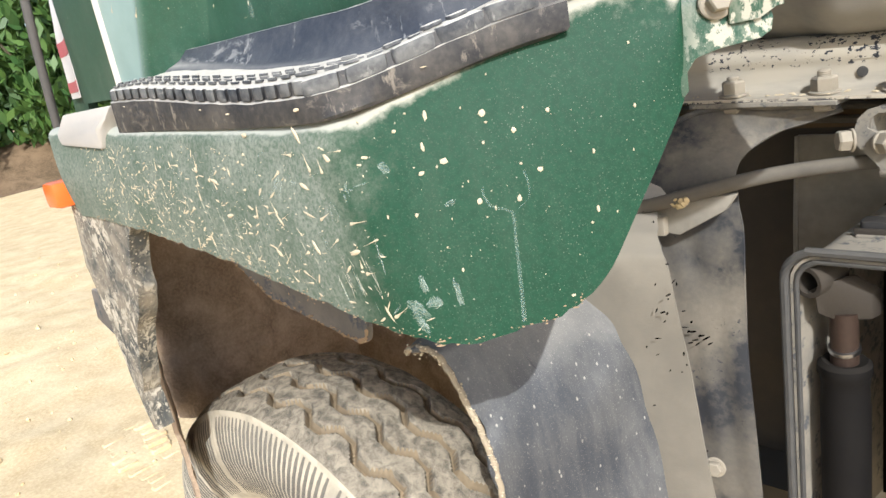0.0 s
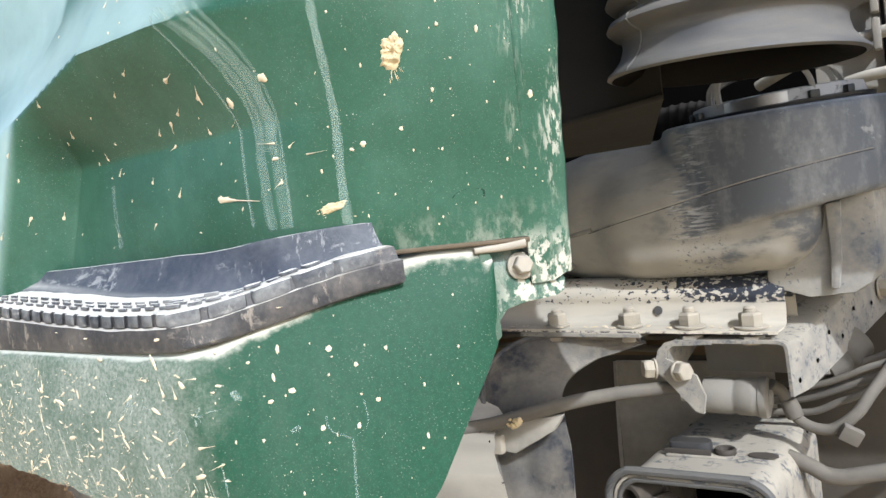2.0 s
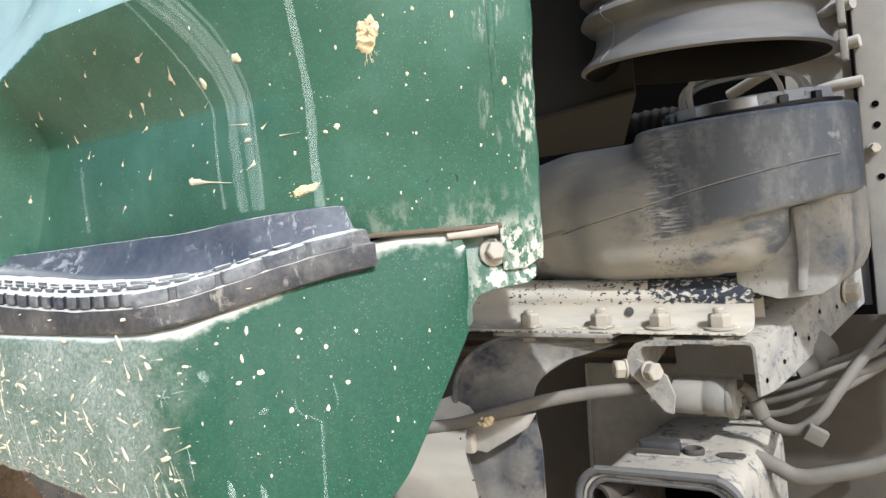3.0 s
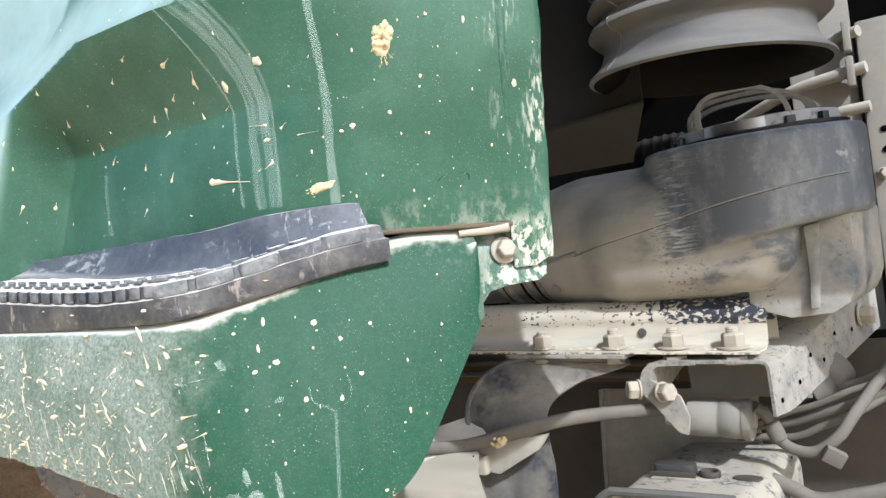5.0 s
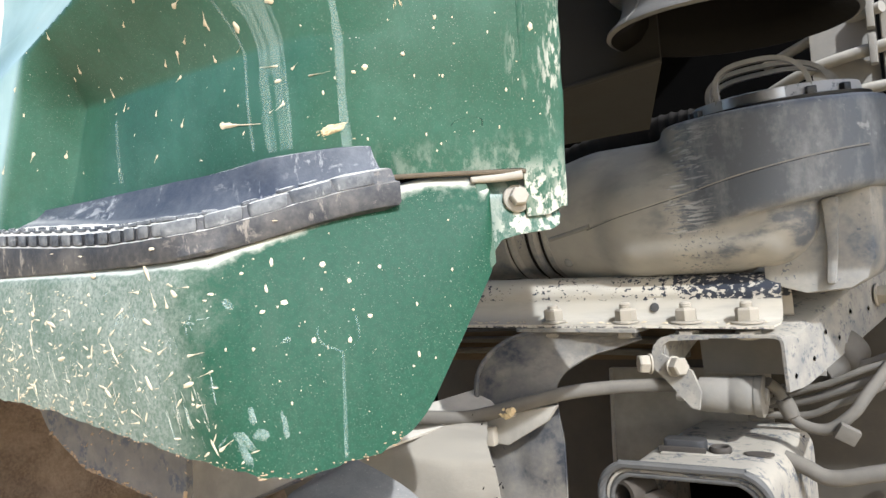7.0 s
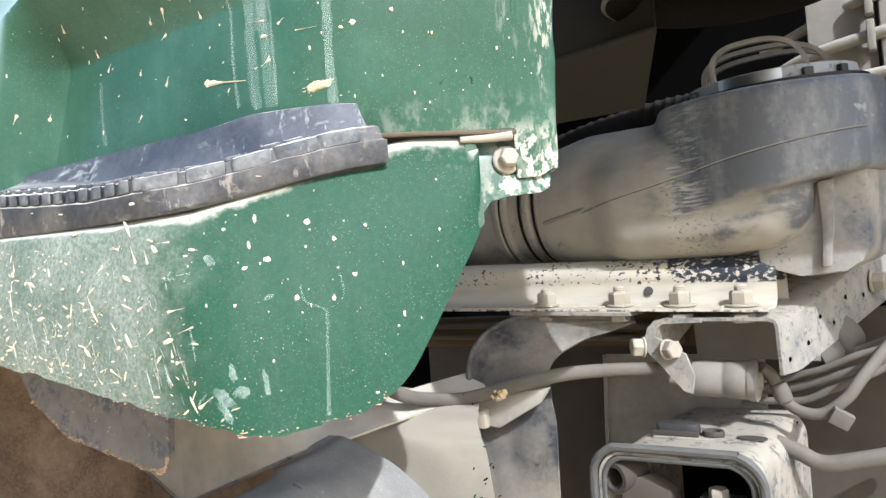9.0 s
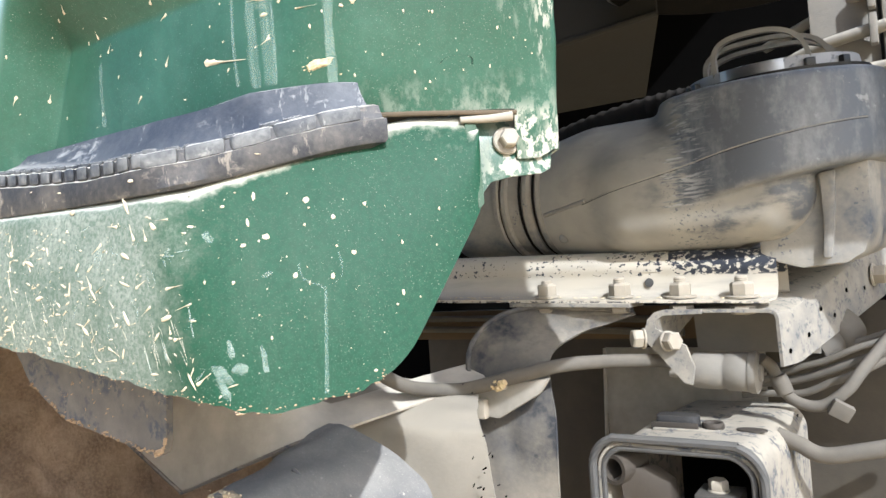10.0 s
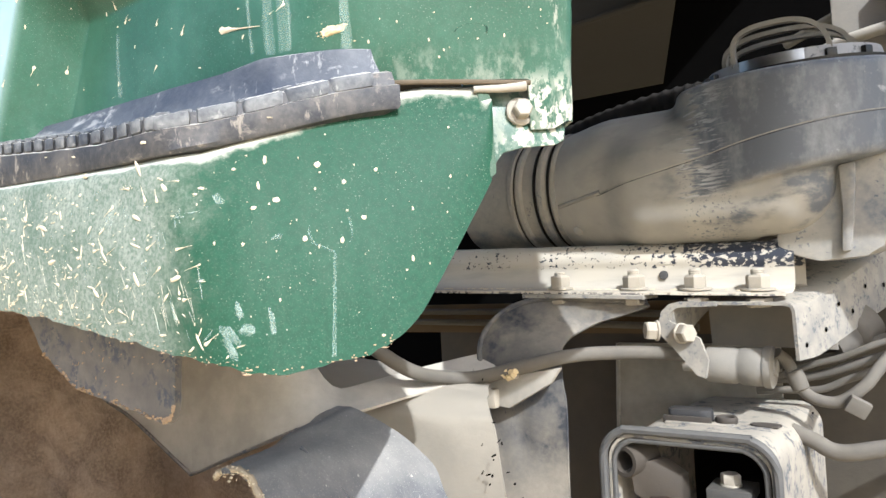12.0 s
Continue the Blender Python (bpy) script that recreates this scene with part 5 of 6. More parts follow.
# ---------------------------------------------------------------- behind the cab: liners and shields
def ruled(left, right, nu=14, nv=24, wave=0.0, seed=0.0):
    lp, rp = smooth_path(left, nv // (len(left) - 1)), smooth_path(right, nv // (len(right) - 1))
    n = min(len(lp), len(rp)) - 1

    def fn(u, v):
        p = lp[v].lerp(rp[v], u)
        return p + Vector((0, -1, 0.2)) * wave * noise.noise(Vector((u * 4, v * 0.25, seed)))

    bm = bmesh.new()
    grid(bm, fn, [k / nu for k in range(nu + 1)], range(n + 1))
    return bm


def build_liners():
    bm = ruled([(-0.374, 0.0, 0.836), (-0.352, 0.0, 0.846), (-0.315, 0.0, 0.836), (-0.277, 0.0, 0.768), (-0.261, 0.0, 0.69), (-0.25, 0.0, 0.50), (-0.245, 0.0, 0.35)],
               [(-0.385, 0.2, 0.872), (-0.345, 0.2, 0.868), (-0.265, 0.2, 0.832), (-0.222, 0.2, 0.785), (-0.205, 0.2, 0.71), (-0.183, 0.2, 0.59), (-0.17, 0.2, 0.35)], 22, 36, 0.014)
    thicken(bm, 0.004)
    liner = thing("wheel_liner", "black rubber mud liner hanging behind the wheel", "mud liner", (-0.25, 0.12, 0.35))
    lin = part("liner_sheet", bm, rubber_liner, liner)
    bm = bmesh.new()
    rng = random.Random(12)
    edge = smooth_path([(-0.362, -0.002, 0.846), (-0.315, -0.002, 0.836), (-0.277, -0.002, 0.768), (-0.261, -0.002, 0.69), (-0.25, -0.002, 0.52)], 20)
    for k in range(130):
        p = rng.choice(edge) + Vector((rng.gauss(0.003, 0.003), rng.uniform(-0.003, 0.003), rng.gauss(0, 0.004)))
        blob(bm, frame_from(p, (0.4, -0.9, 0.3)), rng.uniform(0.001, 0.005), rng.uniform(0.001, 0.003), 0.0008, rng, 7)
    tagged(part("liner_mud", bm, mud_fleck, lin, "dry mud along the edge of the liner"), kind="stuff")
    bm = bmesh.new()
    lip = smooth_path([(-0.374, 0.0, 0.836), (-0.352, 0.0, 0.846), (-0.315, 0.0, 0.836), (-0.277, 0.0, 0.768), (-0.261, 0.0, 0.69), (-0.25, 0.0, 0.50)], 22)
    tube(bm, [p + 0.0022 * noise.noise_vector(p * 90) for p in lip], lambda t: 0.0036 + 0.0016 * noise.noise(Vector((t * 60, 2, 0))), 8, 1)
    part("liner_lip", bm, mud_crust, lin, "mud-crusted edge of the liner")
    bm = bmesh.new()
    fold = [(-0.326, 0.076, 0.853), (-0.270, 0.088, 0.800), (-0.245, 0.098, 0.730), (-0.232, 0.104, 0.640), (-0.222, 0.108, 0.500)]
    tube(bm, [(x, y + 0.001, z) for x, y, z in fold], 0.0030, 8, 8)
    part("liner_fold", bm, rubber_liner, lin, "upright fold pressed into the liner")
    under(liner)
    # grey shield tip below the flap, sweeping back into the inner fender
    bm = bmesh.new()
    shield = thing("splash_shield", "dusty grey splash shield beside the wheel", "shield", (-0.68, 0.2, 0.75))
    low = smooth_path([(-1.0, 0.2, 0.885), (-0.90, 0.2, 0.845), (-0.828, 0.2, 0.820), (-0.70, 0.2, 0.757), (-0.680, 0.2, 0.752), (-0.607, 0.2, 0.779), (-0.52, 0.203, 0.812), (-0.46, 0.235, 0.836), (-0.42, 0.30, 0.848), (-0.375, 0.41, 0.862), (-0.33, 0.52, 0.872)], 6)
    grid(bm, lambda k, v: low[k] + Vector((-0.05 * v, 0.04 * v, ((1.02 - low[k].z) * (1 - ease(low[k].x, -0.50, -0.43)) + 0.025) * v)), range(len(low)), [k / 8 for k in range(9)])
    thicken(bm, 0.004)
    part("shield_sheet", bm, mat_dusty("grey_shield", (0.16, 0.145, 0.12), dust=(0.60, 0.545, 0.455), amount=0.78, scale=14.0, settle=0.25), shield)
    bm = bmesh.new()
    tube(bm, [p + Vector((0, -0.003, 0.001)) for p in low[:-18]], 0.0028, 8, 1)
    part("shield_edge", bm, rubber_flap, shield)
    under(shield)
    bm = ruled([(-0.98, 0.345, 0.955), (-0.88, 0.335, 0.92), (-0.74, 0.325, 0.865), (-0.62, 0.31, 0.80), (-0.52, 0.29, 0.6)],
               [(-0.34, 0.50, 0.866), (-0.31, 0.45, 0.860), (-0.275, 0.39, 0.84), (-0.245, 0.36, 0.78), (-0.20, 0.36, 0.42)], 16, 32, 0.010, 3.0)
    thicken(bm, 0.003)
    inner = thing("inner_fender", "dusty beige inner fender sheet behind the wheel", "inner fender", (-0.4, 0.36, 0.45))
    sheet = part("sheet", bm, beige_sheet, inner)
    rng = random.Random(17)
    bm = bmesh.new()
    for k in range(26):
        p = Vector((-0.245 + rng.gauss(0, 0.02), 0.352, 0.78)) + Vector((0.0, -0.012, rng.gauss(-0.05, 0.09)))
        blob(bm, frame_from(p, (0.3, -1, 0.1)) @ pose(0, 0, 0, 0, 0, rng.uniform(0, 90)), rng.uniform(0.002, 0.009), rng.uniform(0.001, 0.003), 0.0006, rng, 6)
    tagged(part("dark_flecks", bm, shade_and_bare_black, sheet, "dark flecks where the dust is knocked off"), kind="stuff")
    under(inner)
    # pressed upright strip of the cab mount, with its hooked top
    mount = thing("cab_mount_strip", "dusty pressed-steel upright hanging from the chassis rail", "bracket", (-0.27, 0.5, 0.33))
    rim = [(-0.126, 0.645, 0.972), (-0.213, 0.64, 0.977), (-0.300, 0.63, 0.980), (-0.352, 0.595, 0.963), (-0.376, 0.555, 0.92), (-0.362, 0.525, 0.86), (-0.34, 0.51, 0.78), (-0.318, 0.50, 0.64), (-0.31, 0.50, 0.33)]
    edge = [(-0.123, 0.647, 0.965), (-0.162, 0.645, 0.952), (-0.211, 0.635, 0.938), (-0.236, 0.595, 0.920), (-0.238, 0.555, 0.90), (-0.225, 0.53, 0.86), (-0.215, 0.515, 0.80), (-0.215, 0.51, 0.64), (-0.20, 0.50, 0.35)]
    bm = ruled(rim, edge, 10, 48, 0.005, 7.0)
    thicken(bm, 0.004)
    strip = part("strip", bm, strip_sheet, mount)
    bm = bmesh.new()
    tube(bm, [(x - 0.003, y - 0.004, z + 0.001) for x, y, z in rim], 0.0045, 8, 8)
    part("rolled_edge", bm, strip_sheet, mount)
    rng = random.Random(23)
    bm = bmesh.new()
    for k in range(9):
        blob(bm, frame_from((-0.285 + rng.gauss(0, 0.010), 0.490, 0.655 + rng.gauss(0, 0.006)), (0.2, -1, 0.1)) @ pose(0, 0, 0, 0, 0, rng.gauss(25, 20)), rng.uniform(0.004, 0.016), rng.uniform(0.002, 0.004), 0.001, rng, 7)
    tagged(part("bare_patch", bm, shade_and_bare_black, strip, "dark bare patch"), kind="stuff")
    bm = bmesh.new()
    hexagon(bm, frame_from((-0.275, 0.500, 0.42), (0.2, -1, 0.15)), 0.022, 0.012, 0.034)
    part("strip_bolt", bm, bolt_steel, mount, angle=25)
    bm = bmesh.new()
    prism(bm, [(-0.335, 0.485, 0.865), (-0.335, 0.485, 0.826), (-0.295, 0.482, 0.822), (-0.225, 0.485, 0.862), (-0.21, 0.49, 0.885), (-0.30, 0.49, 0.872)], (0, 0.012, 0), bevel=0.003)
    part("clip_plate", bm, steel_dust, mount)
    bm = bmesh.new()
    box(bm, (-0.338, 0.470, 0.822), (-0.312, 0.486, 0.852), 0.004)
    part("clip_bolt", bm, bolt_steel, mount)
    under(mount)
    rng = random.Random(6)
    bm = bmesh.new()
    for k in range(10):
        blob(bm, frame_from((-0.288 + rng.gauss(0, 0.007), 0.470, 0.878 + rng.gauss(0, 0.004)), (0, -1, 0.5)), 0.013, 0.010, 0.008, rng, 7)
    single("mud_clod", bm, mud_yellow, "dry yellow mud clod stuck on the hose clip", "mud clod")
    bm = bmesh.new()
    tube(bm, [(-0.52, 0.24, 1.05), (-0.445, 0.29, 0.965), (-0.428, 0.32, 0.934), (-0.40, 0.35, 0.903), (-0.385, 0.38, 0.886), (-0.372, 0.42, 0.876), (-0.335, 0.46, 0.871), (-0.253, 0.482, 0.890), (-0.195, 0.51, 0.902), (-0.150, 0.575, 0.899), (-0.10, 0.65, 0.890), (-0.07, 0.72, 0.876)], 0.0105, 14, 10)
    hose = thing("hose", "dusty grey rubber hose sagging past the bracket", "hose", (-0.3, 0.47, 0.86))
    part("hose_tube", bm, hose_rubber, hose)
    bm = bmesh.new()
    tube(bm, [(-0.296, 0.4805, 0.8765), (-0.280, 0.4812, 0.8805)], 0.0122, 14, straight=True)
    part("hose_clip", bm, steel_dust, hose)
    under(hose)
    # dark panels and the ochre cover deep under the cab
    bm = bmesh.new()
    grid(bm, lambda x, z: Vector((x, 0.86, z)), [-1.0, -0.7, -0.5, -0.08], [0.90, 0.93, 0.962])
    thicken(bm, 0.01)
    single("ochre_cover", bm, amber_sheet, "ochre-brown cover deep behind the bracket", "cover")
    bm = bmesh.new()
    grid(bm, lambda x, z: Vector((x + 0.02 * (z - 0.8), 0.92, z)), [-0.282, -0.2, -0.10, 0.02], [0.10, 0.4, 0.6, 0.7, 0.80, 0.875])
    thicken(bm, 0.006)
    pan = thing("beige_panel", "dusty beige upright panel behind the hose", "panel", (-0.2, 0.92, 0.10))
    part("panel_sheet", bm, steel_dust, pan)
    bm = bmesh.new()
    tube(bm, [(-0.290, 0.917, 0.55), (-0.288, 0.917, 0.70), (-0.280, 0.917, 0.874)], 0.004, 8, 6)
    part("panel_fold", bm, steel_dust, pan)
    under(pan)
    for z0, y0 in ((0.925, 0.846), (0.948, 0.848)):
        bm = bmesh.new()
        tube(bm, [(-0.98, y0, z0 + 0.01), (-0.7, y0, z0), (-0.36, y0, z0 - 0.004), (-0.10, y0, z0 - 0.012)], 0.007, 8, 8)
        tagged(single("brake_pipe", bm, hose_rubber, "thin dusty pipe running behind the bracket", "pipe"), group="pipes under the cab")


build_liners()

# ---------------------------------------------------------------- chassis rail
RAIL0 = Vector((0.0733, 0.685, 0.0005))
RAIL_U = Vector((0.979, 0.029, 0))
RAIL_N = Vector((0.07, 0.59, 0)).normalized()
RAIL_TILT = -0.0336


def rail(u, n, z):
    """A place by the chassis rail: u along it (its free end 0), n inboard, z up at the free end."""
    return RAIL0 + RAIL_U * u + RAIL_N * n + Vector((0, 0, z + RAIL_TILT * u))


def rail_m(u, n, z):
    m = frame_from(rail(u, n, z), (0, 0, 1), RAIL_U)
    return m


def build_rail():
    rl = thing("chassis_rail", "dusty steel hat rail with flaking dark paint and hexagon nuts", "chassis rail", (-0.2, 0.65, 0.965))
    bm = bmesh.new()
    sect = [(-0.052, 0.977), (-0.052, 0.982), (-0.020, 0.983), (-0.008, 0.9855), (-0.002, 0.990), (0.001, 0.998), (0.002, 1.012), (0.0025, 1.021), (0.0005, 1.024), (0.001, 1.034), (0.005, 1.045), (0.012, 1.053), (0.022, 1.057), (0.052, 1.057), (0.060, 1.050), (0.063, 1.038), (0.064, 0.99), (0.07, 0.984), (0.10, 0.982)]
    us = [-1.25] + [-0.72 + 0.02 * k for k in range(37)] + [0.011]
    grid(bm, lambda u, j: rail(u, sect[j][0], sect[j][1] + 0.0008 * noise.noise(Vector((u * 20, j, 0)))), us, range(len(sect)))
    thicken(bm, 0.0035)
    body = part("rail_body", bm, rail_dust, rl)
    spots = [(-0.351, 0), (-0.221, 1), (-0.123, 2), (-0.032, 3)]
    for u, k in spots:
        bm = bmesh.new()
        hexagon(bm, rail_m(u, -0.030, 0.9835) @ pose(0, 0, 0, 0, 0, 18 * k), 0.030, 0.0200, 0.048 if k > 1 else 0.042, 0.0075 if k else 0.005)
        part("hex_nut", bm, bolt_steel, rl, "dusty hexagon nut on a stud", angle=25)
        bm = bmesh.new()
        hexagon(bm, frame_from(rail(u, -0.030, 0.972), (0, 0, -1), RAIL_U), 0.032, 0.013)
        part("bolt_head", bm, bolt_steel, rl, angle=25)
    bm = bmesh.new()
    lathe(bm, [(0.0075, 0), (0.0075, 0.0012), (0.006, 0.0016)], frame_from(rail(-0.183, -0.002, 1.006), RAIL_N * -1 + Vector((0, 0, 0.1))), 16)
    part("rail_hole", bm, lip_steel, rl, "dark hole in the rail")
    bm = bmesh.new()
    box(bm, (-0.41, -0.055, 0.9695), (-0.195, 0.0, 0.9765), 0.001, Matrix.Translation((0, 0, 0)), 1)
    for v in bm.verts:
        v.co = rail(v.co.x, v.co.y, v.co.z)
    part("backing_plate", bm, bracket_dust, rl)
    rng = random.Random(2)
    bm = bmesh.new()
    for k in range(60):
        u = rng.uniform(-0.6, 0)
        blob(bm, frame_from(rail(u, rng.uniform(-0.05, -0.006), 0.9838), (0, 0, 1)), rng.uniform(0.003, 0.012), rng.uniform(0.002, 0.006), 0.0016, rng, 7)
    tagged(part("rail_grit", bm, mud_fleck, body, "grit lying on the rail flange"), kind="stuff")
    under(rl)

    br = thing("cross_bracket", "dusty pressed cross bracket bolted under the rail", "bracket", (0.0, 0.7, 0.865))
    # top plate, running inboard
    bm = bmesh.new()
    sect = [(-0.168, 0.880), (-0.162, 0.905), (-0.158, 0.945), (-0.153, 0.960), (-0.144, 0.9665), (-0.04, 0.968), (0.010, 0.968), (0.019, 0.964), (0.022, 0.955), (0.024, 0.90)]
    # hanging side flange, tapering inboard
    def plate(n, j):
        u, z = sect[j]
        if j >= 8:
            z = 0.955 if j == 8 else 0.886 - 0.04 * max(0.0, n)
        if j <= 2:
            k = ease(n, -0.04, 0.1)
            z = z + (0.955 - z) * k * 0.2
        k = max(0.0, n + 0.05)
        return rail(u + (0.21 * k if j >= 6 else 0.02 * k), n, z + 0.27 * max(0.0, n))

    grid(bm, plate, [-0.052 + 0.02 * k for k in range(22)], range(1, len(sect)))
    thicken(bm, 0.005)
    part("top_plate", bm, bracket_dust, br)
    bm = bmesh.new()
    prism(bm, [rail(u, 0.10, z) for u, z in ((-0.155, 0.985), (-0.150, 0.885), (0.040, 0.885), (0.040, 0.985))], RAIL_N * 0.005)
    part("cross_web", bm, post_dust, br)
    # front hook and tapering gusset
    bm = bmesh.new()
    outline = [(-0.085, 0.968), (-0.140, 0.967), (-0.156, 0.963), (-0.168, 0.951), (-0.173, 0.935), (-0.170, 0.914), (-0.150, 0.893), (-0.118, 0.856), (-0.106, 0.853), (-0.101, 0.880), (-0.112, 0.912), (-0.136, 0.926), (-0.157, 0.938), (-0.154, 0.950), (-0.143, 0.958), (-0.085, 0.961)]
    prism(bm, [rail(u, -0.056, z) for u, z in outline], RAIL_N * 0.006)
    part("hook", bm, bracket_dust, br)
    for u, z, sgn in ((-0.138, 0.919, 1), (-0.174, 0.922, -1)):
        bm = bmesh.new()
        hexagon(bm, frame_from(rail(u, -0.058, z), (0.75 * sgn, -0.5, 0.05)), 0.026, 0.016, 0.032)
        part("side_bolt", bm, bolt_steel, br, angle=25)
    for k, (n, z) in enumerate(((-0.030, 0.906), (0.03, 0.915), (0.075, 0.938), (0.12, 0.912), (0.17, 0.935), (0.24, 0.915))):
        bm = bmesh.new()
        lathe(bm, [(0.0036, 0), (0.0036, 0.0012), (0.0025, 0.0016)], frame_from(rail(0.0242 + 0.21 * (n + 0.05), n, z + 0.27 * max(0.0, n)), RAIL_U * 0.98 - RAIL_N * 0.2), 14)
        part("plate_hole", bm, shade_and_bare_black, br)
    bm = bmesh.new()
    hexagon(bm, frame_from(rail(0.024 + 0.21 * 0.33, 0.28, 1.0), RAIL_U * 0.98 - RAIL_N * 0.2), 0.03, 0.02, 0.04)
    part("plate_bolt", bm, bolt_steel, br, angle=25)
    under(br)
    # short closing end of the hat section
    bush_t = thing("rubber_mount", "dusty cylindrical rubber mount under the bracket", "rubber mount", (0.02, 0.66, 0.845))
    bm = bmesh.new()
    m = frame_from((-0.053, 0.700, 0.869), (1, 0.0, -0.03))
    lathe(bm, [(0.0, 0.0), (0.022, 0.0), (0.028, 0.003), (0.029, 0.010), (0.029, 0.044), (0.0275, 0.047), (0.0275, 0.052), (0.030, 0.055), (0.030, 0.085), (0.028, 0.090)], m, 36)
    part("mount_body", bm, post_dust, bush_t)
    bm = bmesh.new()
    lathe(bm, [(0.0315, 0.086), (0.0325, 0.089), (0.0325, 0.097), (0.028, 0.100), (0.014, 0.100), (0.013, 0.104), (0.0, 0.104)], m, 36)
    part("mount_cap", bm, post_dust, bush_t)
    bm = bmesh.new()
    lathe(bm, [(0.014, -0.035), (0.014, 0.004)], m, 20)
    part("mount_stud", bm, steel_dust, bush_t)
    under(bush_t)


build_rail()


# ---------------------------------------------------------------- open-fronted steel box with a rod end
def build_box():
    X0, X1, Y0, Y1, Z0, Z1 = -0.168, 0.068, 0.53, 0.86, 0.22, 0.787
    bx = thing("mounting_box", "dusty open-fronted steel box bracket with rounded corners", "mounting box", (-0.05, 0.7, Z0))

    def rounded(inset, r, z1, n=6):
        x0, x1, z0 = X0 + inset, X1 - inset, Z0
        zt = z1 - inset
        pts = [(x0, z0), (x0, zt - r - 0.10), (x0, zt - r - 0.03), (x0, zt - r)]
        for k in range(1, n):
            a = math.pi / 2 * k / n
            pts.append((x0 + r - r * math.cos(a), zt - r + r * math.sin(a)))
        pts += [(x0 + r, zt), (x1 - r, zt)]
        for k in range(1, n):
            a = math.pi / 2 * k / n
            pts.append((x1 - r + r * math.sin(a), zt - r + r * math.cos(a)))
        pts += [(x1, zt - r), (x1, zt - r - 0.03), (x1, zt - r - 0.10), (x1, z0)]
        return pts

    bm = bmesh.new()
    outer = rounded(0.004, 0.040, Z1)
    def drawn_in(x, y):
        return x + (y - Y0) * (0.14 + (0.07 - 0.14) * (x - X0) / (X1 - X0))

    grid(bm, lambda j, y: Vector((drawn_in(outer[j][0], y), y, outer[j][1] + 0.02 * (y - Y0) + 0.004 * noise.noise(Vector((outer[j][0] * 12, y * 12, 0))))), range(len(outer)), [Y0 + 0.01 + (Y1 - Y0 - 0.01) * k / 10 for k in range(11)])
    thicken(bm, 0.004)
    part("shell", bm, box_dust, bx)
    # raised dark lip round the mouth
    bm = bmesh.new()
    path = [(x, Y0 + 0.006, z) for x, z in rounded(-0.001, 0.044, Z1 + 0.004)]
    tube(bm, path, 0.0065, 8, 3)
    part("mouth_lip", bm, lip_steel, bx, "dark folded lip round the mouth")
    bm = bmesh.new()
    path = [(x, Y0 + 0.012, z) for x, z in rounded(0.013, 0.036, Z1 + 0.002)]
    tube(bm, path, 0.004, 8, 3)
    part("inner_lip", bm, lip_steel, bx)
    # Near-black plate: the shade inside the box is in its colour.
    bm = bmesh.new()
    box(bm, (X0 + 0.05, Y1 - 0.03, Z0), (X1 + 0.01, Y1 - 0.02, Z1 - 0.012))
    part("back_plate", bm, shade_and_bare_black, bx)
    bm = bmesh.new()
    prism(bm, [(-0.098, 0.640, Z1), (-0.050, 0.640, Z1), (-0.040, 0.645, Z1), (-0.036, 0.655, Z1), (-0.040, 0.668, Z1), (-0.050, 0.674, Z1), (-0.098, 0.674, Z1), (-0.103, 0.668, Z1), (-0.103, 0.646, Z1)], (0, 0, 0.019), bevel=0.005)
    latch = part("latch", bm, clasp_paint, bx, "small dark clasp on the lid")
    bm = bmesh.new()
    box(bm, (-0.108, 0.636, Z1 - 0.002), (-0.036, 0.641, Z1 + 0.009), 0.0015)
    part("clasp_rim", bm, worn_steel, latch, "bent brown rim of the clasp")
    bm = bmesh.new()
    lathe(bm, [(0.0150, 0), (0.0165, 0.002), (0.0165, 0.008), (0.0145, 0.0105), (0.0115, 0.009), (0.0100, 0.003), (0.0, 0.003)], Matrix.Translation((-0.018, 0.655, Z1 - 0.001)), 24, capped=False)
    part("eyelet", bm, worn_steel, bx)
    bm = bmesh.new()
    box(bm, (-0.104, 0.63, Z1 - 0.004), (-0.004, 0.69, Z1 + 0.001), 0.002)
    part("latch_plate", bm, box_dust, bx)
    bm = bmesh.new()
    lathe(bm, [(0.019, 0), (0.019, 0.002), (0.015, 0.0025)], Matrix.Translation((0.036, 0.66, Z1 - 0.0015)) @ Matrix.Diagonal((1.15, 0.7, 1, 1)), 20)
    part("lid_hole", bm, worn_steel, bx, "dark oval hole in the lid")
    under(bx)
    rod = thing("shift_rod", "rusty rod end with a pinched tube eye inside the box", "rod end", (-0.11, 0.57, Z0))
    m = frame_from((-0.142, 0.545, 0.742), (0.30, 1.0, -0.02), (1, 0, 0))
    bm = bmesh.new()
    lathe(bm, [(0.0165, 0.0), (0.0225, 0.0), (0.0235, 0.003), (0.0235, 0.06), (0.021, 0.062)], m, 28, capped=False)
    lathe(bm, [(0.0165, 0.0), (0.0165, 0.05)], m, 28, capped=False)
    part("eye_tube", bm, worn_steel, rod)
    bm = bmesh.new()
    prism(bm, [(-0.150, 0.548, 0.722), (-0.133, 0.548, 0.722), (-0.130, 0.548, 0.695), (-0.112, 0.565, 0.680), (-0.07, 0.585, 0.68), (-0.07, 0.585, 0.72), (-0.10, 0.57, 0.745), (-0.125, 0.55, 0.74)], (0.006, 0.022, 0), bevel=0.004)
    part("clamp", bm, worn_steel, rod)
    bm = bmesh.new()
    tube(bm, [(-0.105, 0.58, 0.69), (-0.105, 0.58, 0.60)], 0.019, 20, straight=True)
    part("shaft", bm, rust, rod, "rusty brown shaft")
    bm = bmesh.new()
